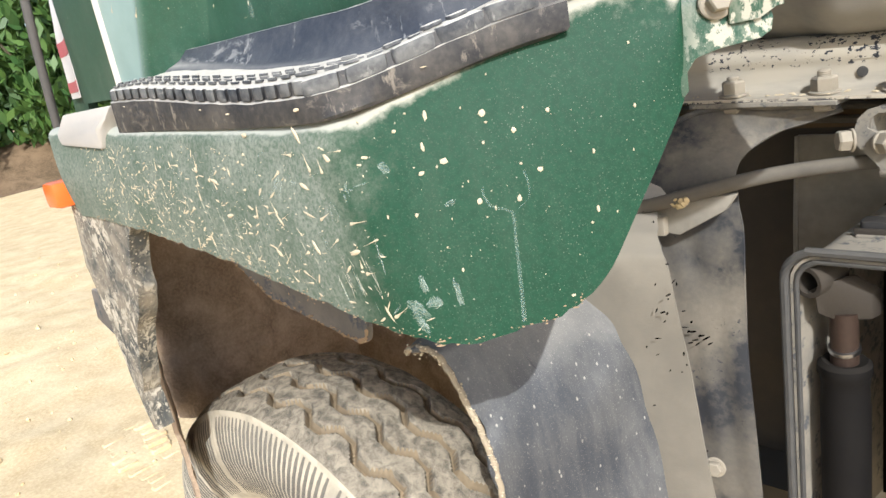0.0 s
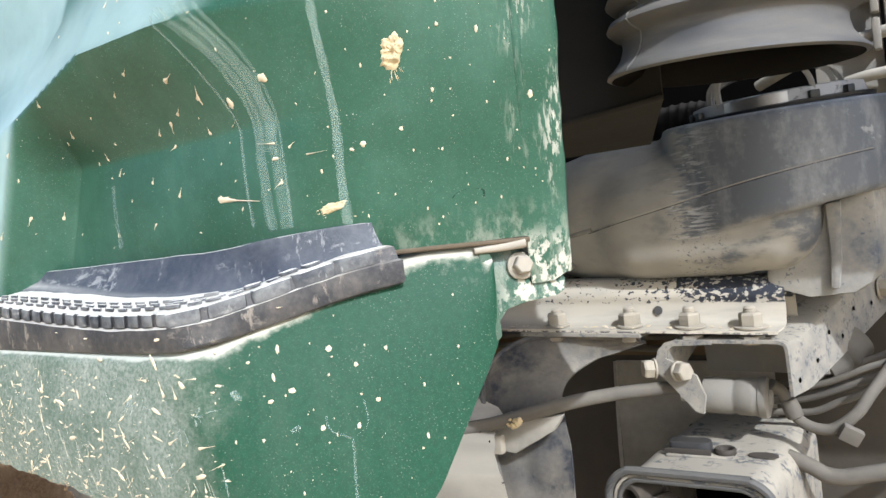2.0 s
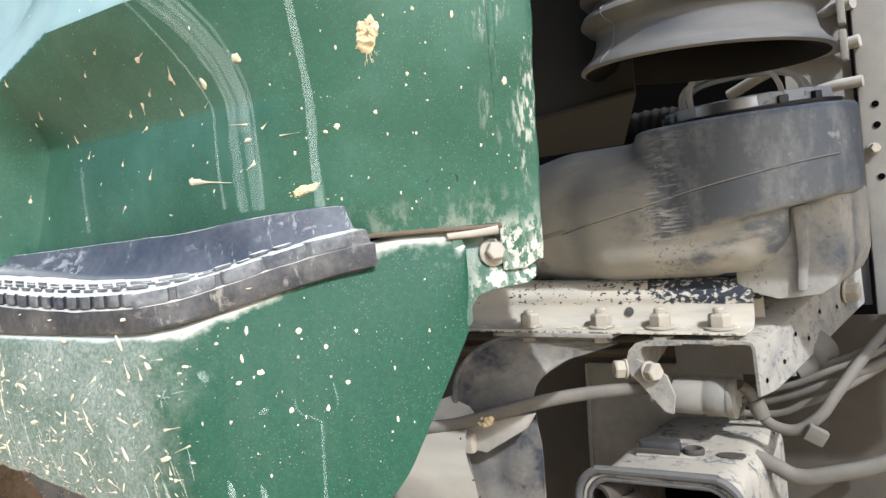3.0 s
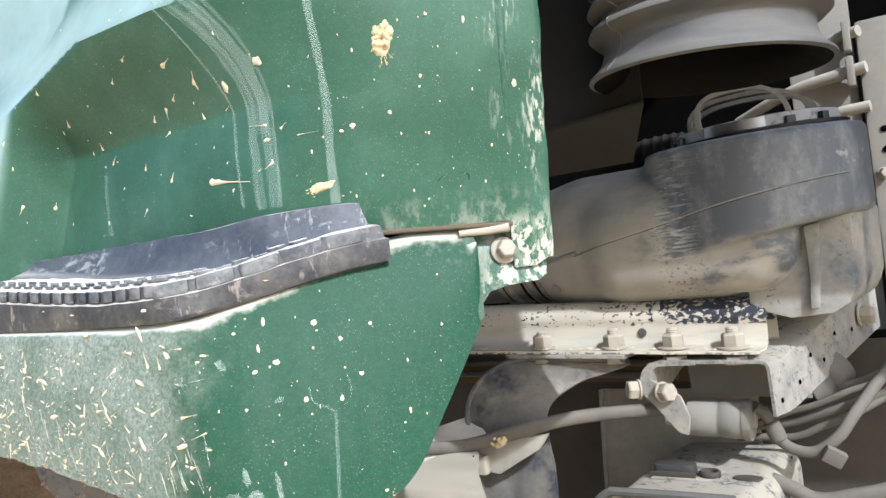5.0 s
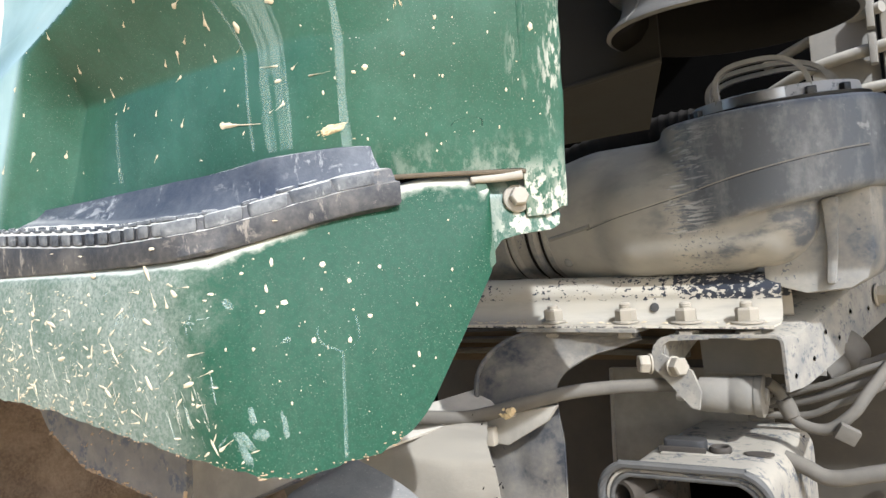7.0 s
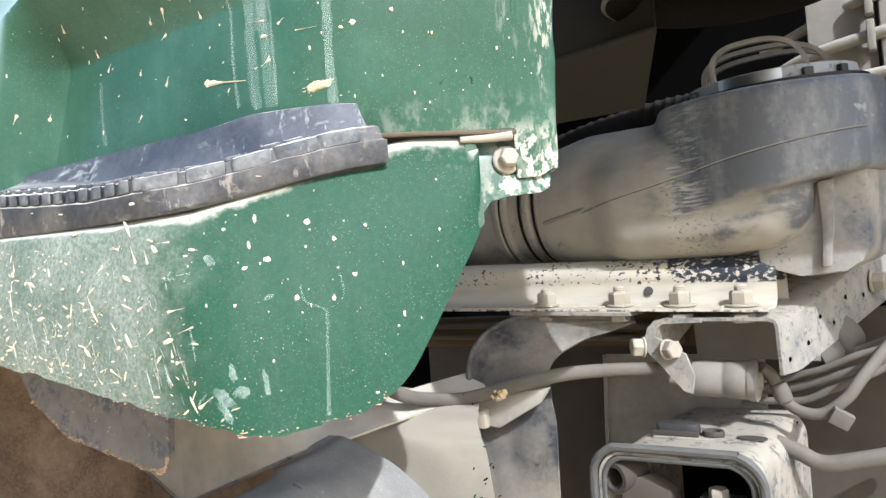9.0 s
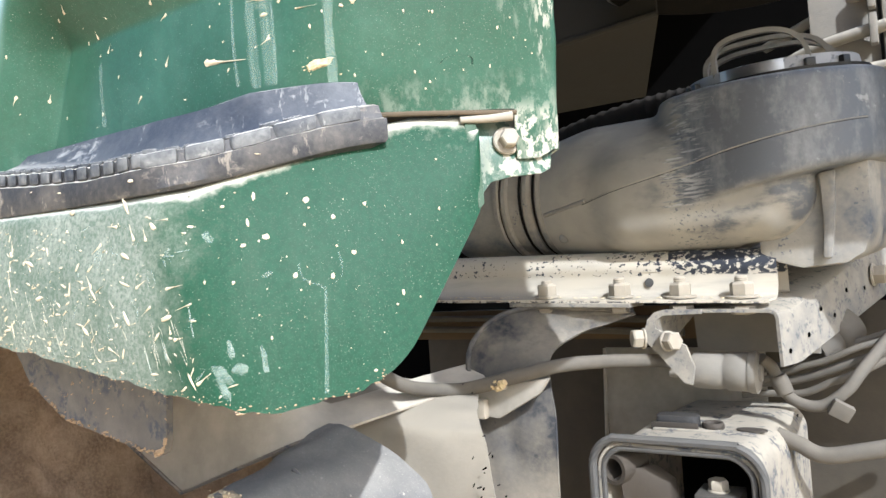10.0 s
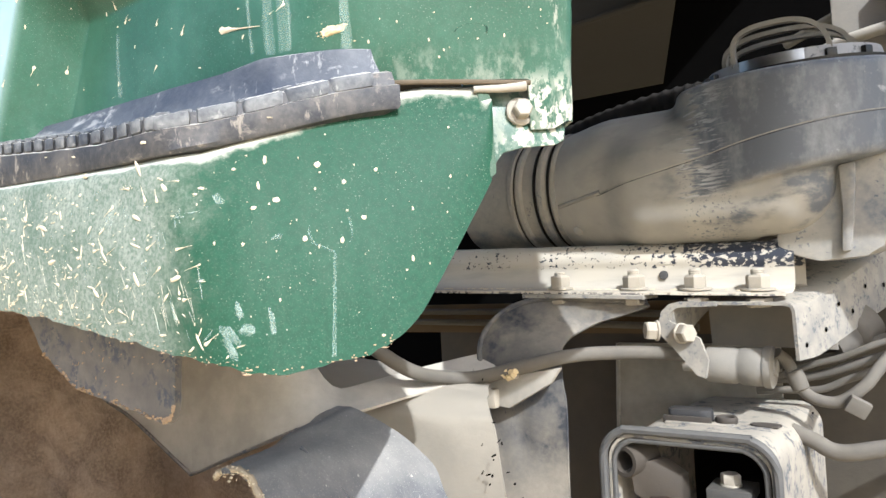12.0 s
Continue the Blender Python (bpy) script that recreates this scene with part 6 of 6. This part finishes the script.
    lathe(bm, [(0.019, 0.008), (0.030, 0.012), (0.036, 0.006), (0.037, -0.006), (0.034, -0.012), (0.032, -0.03), (0.034, -0.06), (0.034, -0.38)], Matrix.Translation((-0.105, 0.58, 0.602)), 32)
    part("boot", bm, boot_rubber, rod, "dusty rubber boot round the shaft")
    bm = bmesh.new()
    lathe(bm, [(0.0195, -0.004), (0.0215, -0.003), (0.0215, 0.003), (0.0195, 0.004)], Matrix.Translation((-0.105, 0.58, 0.632)) @ pose(0, 0, 0, 12, 0, 0), 24)
    part("clip_ring", bm, chrome, rod)
    under(rod)
    blk = thing("valve_block", "grey ribbed block standing in the box", "valve block", (0.0, 0.58, Z0))
    bm = bmesh.new()
    box(bm, (-0.020, 0.560, Z0), (0.024, 0.61, 0.715), 0.004)
    part("block_body", bm, block_grey, blk)
    for k, (z, h, w) in enumerate(((0.70, 0.016, 0.008), (0.645, 0.012, 0.004), (0.585, 0.014, 0.006))):
        bm = bmesh.new()
        box(bm, (-0.020 - w, 0.552, z), (0.024 + w, 0.612, z + h), 0.003)
        part("collar", bm, block_grey, blk)
    bm = bmesh.new()
    hexagon(bm, Matrix.Translation((0.0, 0.58, 0.715)), 0.024, 0.014, 0.03)
    part("block_nut", bm, bolt_steel, blk)
    under(blk)


build_box()


# ---------------------------------------------------------------- air intake housing and bellows
BEL, BEL_R, BEL_TILT = Vector((0.130, 0.19, 1.296)), 0.107, 3.5


def build_intake():
    inn = thing("air_intake", "dusty black plastic air intake elbow with a moulded seam", "air intake", (0.05, 0.7, 1.06))
    Cx, Cy = 0.078, 0.772
    tilt = pose(Cx, Cy, 1.235, 4, -1.0, 0)

    def lip_z(x):
        return 1.1395 + 0.17 * (x - 0.025)

    def band(x, y, z):
        """The upper drum: an upright cylinder under a slightly tilted top, cut off below by a slanting lip."""
        side = np.hypot(x - Cx, y - Cy) - 0.168
        top = z - (1.3005 + 0.07 * (y - 0.60))
        low = (lip_z(x) - z) * 0.98
        cap = np.maximum(top, low)
        r = 0.008
        return np.minimum(np.maximum(side + r, cap + r), 0.0) + np.hypot(np.maximum(side + r, 0), np.maximum(cap + r, 0)) - r

    def bowl(x, y, z):
        r = 0.074
        q = [np.abs(x + 0.024) - 0.171 + r, np.abs(y - 0.772) - 0.145 + r, np.abs(z - 1.158) - 0.092 + r]
        return np.sqrt(sum(np.maximum(v, 0) ** 2 for v in q)) + np.minimum(np.maximum(np.maximum(q[0], q[1]), q[2]), 0) - r

    def neck(x, y, z):
        t = np.clip((-0.20 - x) / 0.12, 0.0, 1.0)
        swell = 0.124 - 0.018 * t * t * (3 - 2 * t)
        return np.maximum(np.hypot(y - (0.782 + 0.02 * t), (z - 1.174 - 0.003 * t)) - swell, np.maximum(-0.345 - x, x - 0.02))

    def body(x, y, z):
        low = merge(bowl(x, y, z), neck(x, y, z), 0.030)
        near = np.clip((0.05 - x) / 0.12, 0.0, 1.0)
        return merge(low, band(x, y, z), 0.003 + 0.012 * near)

    net_part("housing", body, (-0.37, 0.56, 1.03), (0.28, 1.0, 1.36), 0.0055, intake_plastic, inn, "dust-laden elbow and scuffed blue-black drum of the intake")

    def on_body(x, z, reach=0.55):
        """The first place of the moulded body met from the front at x and z."""
        ys = np.linspace(reach, 0.82, 700)
        hit = np.argmax(body(np.full(700, x), ys, np.full(700, z)) < 0)
        return Vector((x, float(ys[hit]), z))

    S0, S1 = Vector((0.165, 0.772, 1.174)), Vector((-0.34, 0.802, 1.177))
    m0 = frame_from(S0, S1 - S0, (0, 0, 1))
    bm = bmesh.new()
    prof = [(0.100, 0.400), (0.110, 0.406), (0.111, 0.413), (0.106, 0.417), (0.106, 0.428), (0.112, 0.432), (0.112, 0.440), (0.105, 0.445), (0.105, 0.475), (0.111, 0.479), (0.111, 0.486), (0.105, 0.490), (0.111, 0.496), (0.111, 0.503), (0.104, 0.508), (0.104, 0.62)]
    lathe(bm, [(r, h + 0.05) for r, h in prof], m0, 64)
    part("ribbed_cuff", bm, duct_low, inn, "ribbed rubber cuff on the elbow")
    # Near-black rings put the grooves' shade into the colour.
    for h in (0.4185, 0.4915, 0.447):
        bm = bmesh.new()
        lathe(bm, [(0.103, h + 0.0495), (0.1078, h + 0.050), (0.1078, h + 0.0545), (0.103, h + 0.055)], m0, 64)
        part("cuff_groove_shade", bm, boot_rubber, inn, "near-black ring that paints the shade of the groove between ribs")
    # moulding seam running up over elbow and drum
    bm = bmesh.new()
    line = []
    for k in range(48):
        x = -0.205 + 0.422 * k / 47
        line.append(on_body(x, 1.1535 + 0.205 * (x + 0.2) - 0.06 * max(0.0, x) ** 1.3))
    tube(bm, [p + Vector((0, 0.0003, 0)) for p in line], 0.0010, 8, 1)
    part("seam", bm, duct_low, inn, "raised moulding seam")
    bm = bmesh.new()
    tube(bm, [p + Vector((0, 0.0004, -0.0021)) for p in line], 0.0008, 8, 1)
    part("seam_groove", bm, ring_black, inn, "dark line under the seam")
    bm = bmesh.new()
    a, b = on_body(-0.290, 1.1415), on_body(-0.198, 1.156)
    tube(bm, [a, b], 0.0042, 8, straight=True)
    tube(bm, [a + Vector((0, 0.002, 0.006)), b + Vector((0, 0.002, 0.006))], 0.0022, 8, straight=True)
    part("seam_tab", bm, duct_low, inn)
    bm = bmesh.new()
    p = on_body(-0.262, 1.098)
    lathe(bm, [(0.009, -0.004), (0.009, 0.002), (0.006, 0.004), (0.0, 0.004)], frame_from(p, (0.1, -1, -0.4)), 16)
    part("moulded_boss", bm, duct_low, inn)
    # moulded stand between drum and bracket
    bm = bmesh.new()
    prism(bm, [(0.120, 0.690, 1.165), (0.214, 0.690, 1.180), (0.212, 0.685, 1.070), (0.200, 0.682, 1.040), (0.178, 0.680, 1.026), (0.118, 0.680, 1.022), (0.060, 0.690, 1.040), (0.060, 0.690, 1.10)], (0.035, 0.2, 0.012), bevel=0.012)
    part("stand", bm, duct_low, inn, "moulded stand of the intake")
    bm = bmesh.new()
    prism(bm, [(0.150, 0.676, 1.160), (0.172, 0.676, 1.163), (0.166, 0.672, 1.08), (0.160, 0.670, 1.036), (0.148, 0.670, 1.036), (0.152, 0.674, 1.09)], (0.0, 0.02, 0.0), bevel=0.005)
    part("stand_rib", bm, duct_low, inn)
    # throat with a short chrome arc as its highlight, and bowed flat hoops
    bm = bmesh.new()
    tc = tilt @ Matrix.Translation((0.012, 0.0, 0.080))
    lathe(bm, [(0.118, -0.035), (0.126, -0.032), (0.126, 0.006), (0.123, 0.020), (0.114, 0.022), (0.112, 0.0)], tc, 64)
    part("throat_ring", bm, ring_grey, inn, "worn grey ring of the throat")
    bm = bmesh.new()
    lathe(bm, [(0.128, -0.004), (0.137, -0.003), (0.138, 0.002), (0.128, 0.004)], tc, 64)
    part("ring_flange", bm, ring_black, inn)
    # Chrome covers only the part of the ring where the highlight falls.
    bm = bmesh.new()
    grid(bm, lambda a, h: tc @ Vector((0.1272 * math.cos(radians(a)), 0.1272 * math.sin(radians(a)), h)), [-116 + 3.4 * k for k in range(13)], [0.004, 0.012, 0.019])
    thicken(bm, 0.0015)
    part("clamp_highlight_arc", bm, chrome, inn, "shiny arc of the clamp, kept only where its highlight falls")
    for a in (-152, -140, -60, -35):
        bm = bmesh.new()
        box(bm, (-0.007, -0.004, -0.004), (0.007, 0.005, 0.010), 0.002, tc @ Matrix.Rotation(radians(a + 90), 4, "Z") @ Matrix.Translation((0, -0.130, 0.004)))
        part("clamp_lug", bm, ring_black, inn)
    for k, (y, w) in enumerate(((-0.098, 0.064), (-0.045, 0.088), (0.012, 0.096))):
        bm = bmesh.new()
        rise_up = 0.058 - 0.003 * k
        pts = [(w * math.copysign(abs(math.cos(radians(a))) ** 0.75, math.cos(radians(a))) - 0.012 * math.sin(radians(a)), y, 0.012 + rise_up * max(0.0, math.sin(radians(a))) ** 0.62) for a in range(0, 181, 6)]
        hw, ht = 0.0066, 0.0034
        rows = []
        for i, p in enumerate(pts):
            q0, q1 = Vector(pts[max(i - 1, 0)]), Vector(pts[min(i + 1, len(pts) - 1)])
            d = (q1 - q0).normalized()
            nrm = d.cross(Vector((0, 1, 0))).normalized()
            rows.append([bm.verts.new(tc @ (Vector(p) + Vector((0, u, 0)) + nrm * v)) for u, v in ((-hw, -ht), (-hw * 0.4, -ht * 0.3), (hw * 0.4, -ht * 0.3), (hw, -ht), (hw, ht), (-hw, ht))])
        for r0, r1 in zip(rows, rows[1:]):
            for j in range(6):
                bm.faces.new((r0[j], r0[(j + 1) % 6], r1[(j + 1) % 6], r1[j]))
        bm.faces.new(rows[0])
        bm.faces.new(rows[-1])
        part("guard_hoop", bm, hoop_plastic, inn, "bowed grey hoop over the throat")
    under(inn)

    bel = thing("intake_bellows", "grey ribbed rubber bellows hanging behind the cab", "bellows", (BEL.x, BEL.y, BEL.z))
    bm = bmesh.new()
    r = BEL_R / 0.190
    prof = [(0.05, 0.40), (0.150, 0.38), (0.140, 0.05), (0.152, 0.020), (0.176, 0.002), (0.183, 0.0), (0.190, 0.004), (0.189, 0.010), (0.178, 0.024), (0.168, 0.042), (0.163, 0.066), (0.163, 0.084)]
    z = 0.084
    for k in range(16):
        prof += [(0.166, z + 0.005), (0.178, z + 0.012), (0.187, z + 0.024), (0.183, z + 0.036), (0.168, z + 0.046), (0.164, z + 0.052)]
        z += 0.056
    m = Matrix.Translation(BEL) @ pose(0, 0, 0, 2, BEL_TILT, 0)
    lathe(bm, [(q * r, h * r * 0.72) for q, h in prof[5:]], m, 72, capped=False)
    part("bellows_skin", bm, bellows_rubber, bel)
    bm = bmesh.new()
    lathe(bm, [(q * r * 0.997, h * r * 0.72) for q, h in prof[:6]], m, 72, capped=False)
    part("bellows_mouth", bm, shaded_mouth_rubber, bel, "inside of the bellows, coloured near black for its shade")
    bm = bmesh.new()
    a = radians(-128)
    tube(bm, [m @ Vector((q * r * math.cos(a) * 1.003, q * r * math.sin(a) * 1.003, h * r * 0.72)) for q, h in prof[6:24]], 0.0010, 6, 2)
    part("mould_line", bm, bellows_rubber, bel)
    under(bel)



build_intake()


# ---------------------------------------------------------------- pipes, uprights and dark surroundings
def build_rear_clutter():
    specs = [([(0.02, 1.25, 1.50), (0.18, 1.16, 1.535), (0.250, 1.115, 1.538)], 0.011), ([(0.0, 1.22, 1.42), (0.12, 1.15, 1.452), (0.256, 1.112, 1.464)], 0.012), ([(0.06, 1.2, 1.36), (0.182, 1.13, 1.384), (0.255, 1.112, 1.387)], 0.011)]
    for pts, r in specs:
        bm = bmesh.new()
        tube(bm, pts, r, 12, 6)
        tagged(single("support_pipe", bm, steel_dust, "dusty grey pipe reaching past the bellows", "pipe"), group="pipes beside the bellows")
    up = thing("rear_upright", "dusty perforated steel upright behind the intake", "upright", (0.29, 1.14, 0.10))
    bm = bmesh.new()
    box(bm, (0.244, 1.125, 0.10), (0.335, 1.165, 1.56), 0.008)
    for z in (1.46, 1.53):
        box(bm, (0.222, 1.10, z - 0.03), (0.236, 1.128, z + 0.03), 0.004)
    part("post", bm, post_dust, up)
    bm = bmesh.new()
    box(bm, (0.119, 1.145, 0.95), (0.238, 1.155, 1.64), 0.003)
    part("web", bm, post_dust, up, "pale dusty web plate of the upright")
    for z in (1.34, 1.30, 1.20):
        bm = bmesh.new()
        lathe(bm, [(0.0062, 0), (0.0062, 0.002), (0.004, 0.0025)], frame_from((0.272, 1.1245, z), (0, -1, 0)), 16)
        part("post_hole", bm, shade_and_bare_black, up)
    bm = bmesh.new()
    hexagon(bm, frame_from((0.262, 1.125, 1.255), (0.3, -1, 0)), 0.017, 0.014, 0.022)
    part("post_bolt", bm, bolt_steel, up)
    under(up)
    routes = [([(0.050, 0.700, 0.888), (0.0625, 0.715, 0.872), (0.0737, 0.72, 0.839), (0.094, 0.72, 0.819), (0.127, 0.72, 0.815), (0.161, 0.725, 0.839), (0.184, 0.75, 0.868), (0.24, 0.84, 0.930), (0.33, 0.97, 1.01)], 0.0088),
              ([(0.0, 0.80, 0.812), (0.035, 0.80, 0.8155), (0.093, 0.80, 0.8184), (0.133, 0.80, 0.836), (0.157, 0.80, 0.846), (0.22, 0.83, 0.875), (0.40, 0.95, 0.98)], 0.0058),
              ([(0.0, 0.80, 0.830), (0.028, 0.80, 0.8355), (0.087, 0.80, 0.8586), (0.128, 0.80, 0.871), (0.174, 0.80, 0.8915), (0.24, 0.83, 0.915), (0.40, 0.95, 1.0)], 0.0052),
              ([(0.0, 0.84, 0.842), (0.09, 0.84, 0.864), (0.16, 0.84, 0.890), (0.24, 0.86, 0.922), (0.40, 0.96, 1.02)], 0.0062),
              ([(0.0, 0.82, 0.828), (0.08, 0.82, 0.836), (0.15, 0.82, 0.860), (0.24, 0.84, 0.892), (0.40, 0.94, 0.96)], 0.0075),
              ([(0.06, 0.72, 0.768), (0.090, 0.72, 0.7554), (0.119, 0.72, 0.7414), (0.162, 0.72, 0.7473), (0.26, 0.74, 0.775), (0.42, 0.80, 0.86)], 0.0125)]
    for pts, r in routes:
        bm = bmesh.new()
        tube(bm, pts, r, 14, 8)
        tagged(single("cable", bm, hose_rubber, "dusty rubber cable looping below the bracket", "cable"), group="cables below the bracket")
    bm = bmesh.new()
    box(bm, (-0.015, -0.008, -0.012), (0.015, 0.008, 0.012), 0.003, pose(0.152, 0.706, 0.812, 10, 30, 15))
    single("cable_tag", bm, hose_rubber, "small square dusty clip on a cable", "clip")
    bm = bmesh.new()
    lathe(bm, [(0.009, -0.016), (0.0125, -0.014), (0.0135, 0.0), (0.0125, 0.014), (0.009, 0.016)], frame_from((0.0735, 0.719, 0.845), (0.35, 0.0, -0.95)), 18)
    single("cable_sleeve", bm, hose_rubber, "dusty sleeve gripping a cable", "sleeve")
    pipe = thing("pipe_stub", "open dusty pipe end below the bracket", "pipe", (0.2, 0.85, 0.88))
    bm = bmesh.new()
    m = frame_from((0.108, 0.82, 0.884), (0.62, 0.60, 0.45))
    lathe(bm, [(0.025, 0.0), (0.029, 0.0), (0.030, 0.003), (0.030, 0.040), (0.034, 0.044), (0.035, 0.054), (0.031, 0.060), (0.031, 0.085)], m, 36, capped=False)
    lathe(bm, [(0.025, 0.0), (0.025, 0.08), (0.0, 0.08)], m, 36, capped=False)
    part("stub", bm, hose_rubber, pipe)
    under(pipe)
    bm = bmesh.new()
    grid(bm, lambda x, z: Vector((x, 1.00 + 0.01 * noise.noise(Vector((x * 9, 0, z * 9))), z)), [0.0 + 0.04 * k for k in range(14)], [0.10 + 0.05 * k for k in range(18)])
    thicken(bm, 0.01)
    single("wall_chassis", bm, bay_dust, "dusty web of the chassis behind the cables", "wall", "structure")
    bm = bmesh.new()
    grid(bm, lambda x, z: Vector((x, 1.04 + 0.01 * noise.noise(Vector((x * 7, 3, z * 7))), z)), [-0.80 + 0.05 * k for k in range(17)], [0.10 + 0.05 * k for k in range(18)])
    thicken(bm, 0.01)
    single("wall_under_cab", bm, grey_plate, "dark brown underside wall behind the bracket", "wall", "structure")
    # flap that hangs behind the cab, and the added near-black shell behind
    hs = thing("rear_flap", "dusty grey-brown sheet under the rear of the cab", "flap", (-0.1, 0.25, 1.26))
    bm = bmesh.new()
    grid(bm, lambda x, v: Vector((x - 0.088 * v * ease(x, -0.4, 0.065), 0.205 + 0.245 * v, (1.285 + 0.078 * (x - 0.065)) * (1 - v) + 1.265 * v)), [-0.60 + 0.035 * k for k in range(20)], [0, 0.25, 0.5, 0.75, 1.0])
    thicken(bm, 0.004, (0, 0, -1))
    part("flap_sheet", bm, flap_dark, hs)
    bm = bmesh.new()
    prism(bm, [(-0.60, 0.200, 1.234), (0.065, 0.200, 1.286), (0.040, 0.30, 1.82), (-0.60, 0.30, 1.82)], (0, 0.004, 0.0))
    part("flap_carrier", bm, flap_dark, hs, "dark sheet that carries the flap")
    bm = bmesh.new()
    tube(bm, [(-0.60, 0.199, 1.234), (0.066, 0.199, 1.286)], 0.0032, 8, straight=True)
    part("flap_hem", bm, flap_dark, hs)
    under(hs)
    bm = bmesh.new()
    tube(bm, [(-0.46, 0.98, 1.29), (-0.28, 0.94, 1.325), (-0.10, 0.93, 1.345), (0.0, 0.93, 1.33)], lambda t: 0.030 + 0.002 * math.sin(t * 150), 16, 24)
    single("ribbed_hose", bm, boot_rubber, "ribbed dark hose behind the intake", "hose")
    # Closing wall, coloured near black because the bay is unlit.
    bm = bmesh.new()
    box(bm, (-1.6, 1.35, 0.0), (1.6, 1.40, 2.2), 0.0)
    single("wall_engine_bay", bm, shade_and_bare_black, "wall closing the far side of the engine bay, near black for its shade", "wall", "structure")
    # Added cover that keeps sky light out of the bay.
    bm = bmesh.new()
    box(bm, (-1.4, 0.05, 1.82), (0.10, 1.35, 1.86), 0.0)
    single("ceiling", bm, shade_and_bare_black, "added cover closing the engine bay above, near black for its shade", "underside", "structure")
    # Unseen board that keeps the sun off the intake but not the rail.
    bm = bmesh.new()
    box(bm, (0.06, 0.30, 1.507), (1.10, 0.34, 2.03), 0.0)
    single("wall_sun_block", bm, bay_dust, "unseen sill added to keep the sun off the intake", "wall", "structure")
    # Added plate that closes the bay below and shapes the ground bounce.
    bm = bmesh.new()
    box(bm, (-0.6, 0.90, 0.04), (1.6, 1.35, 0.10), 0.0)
    single("floor_bounce_plate", bm, bay_dust, "added plate closing the bay below and shaping ground bounce", "underside", "structure")


build_rear_clutter()
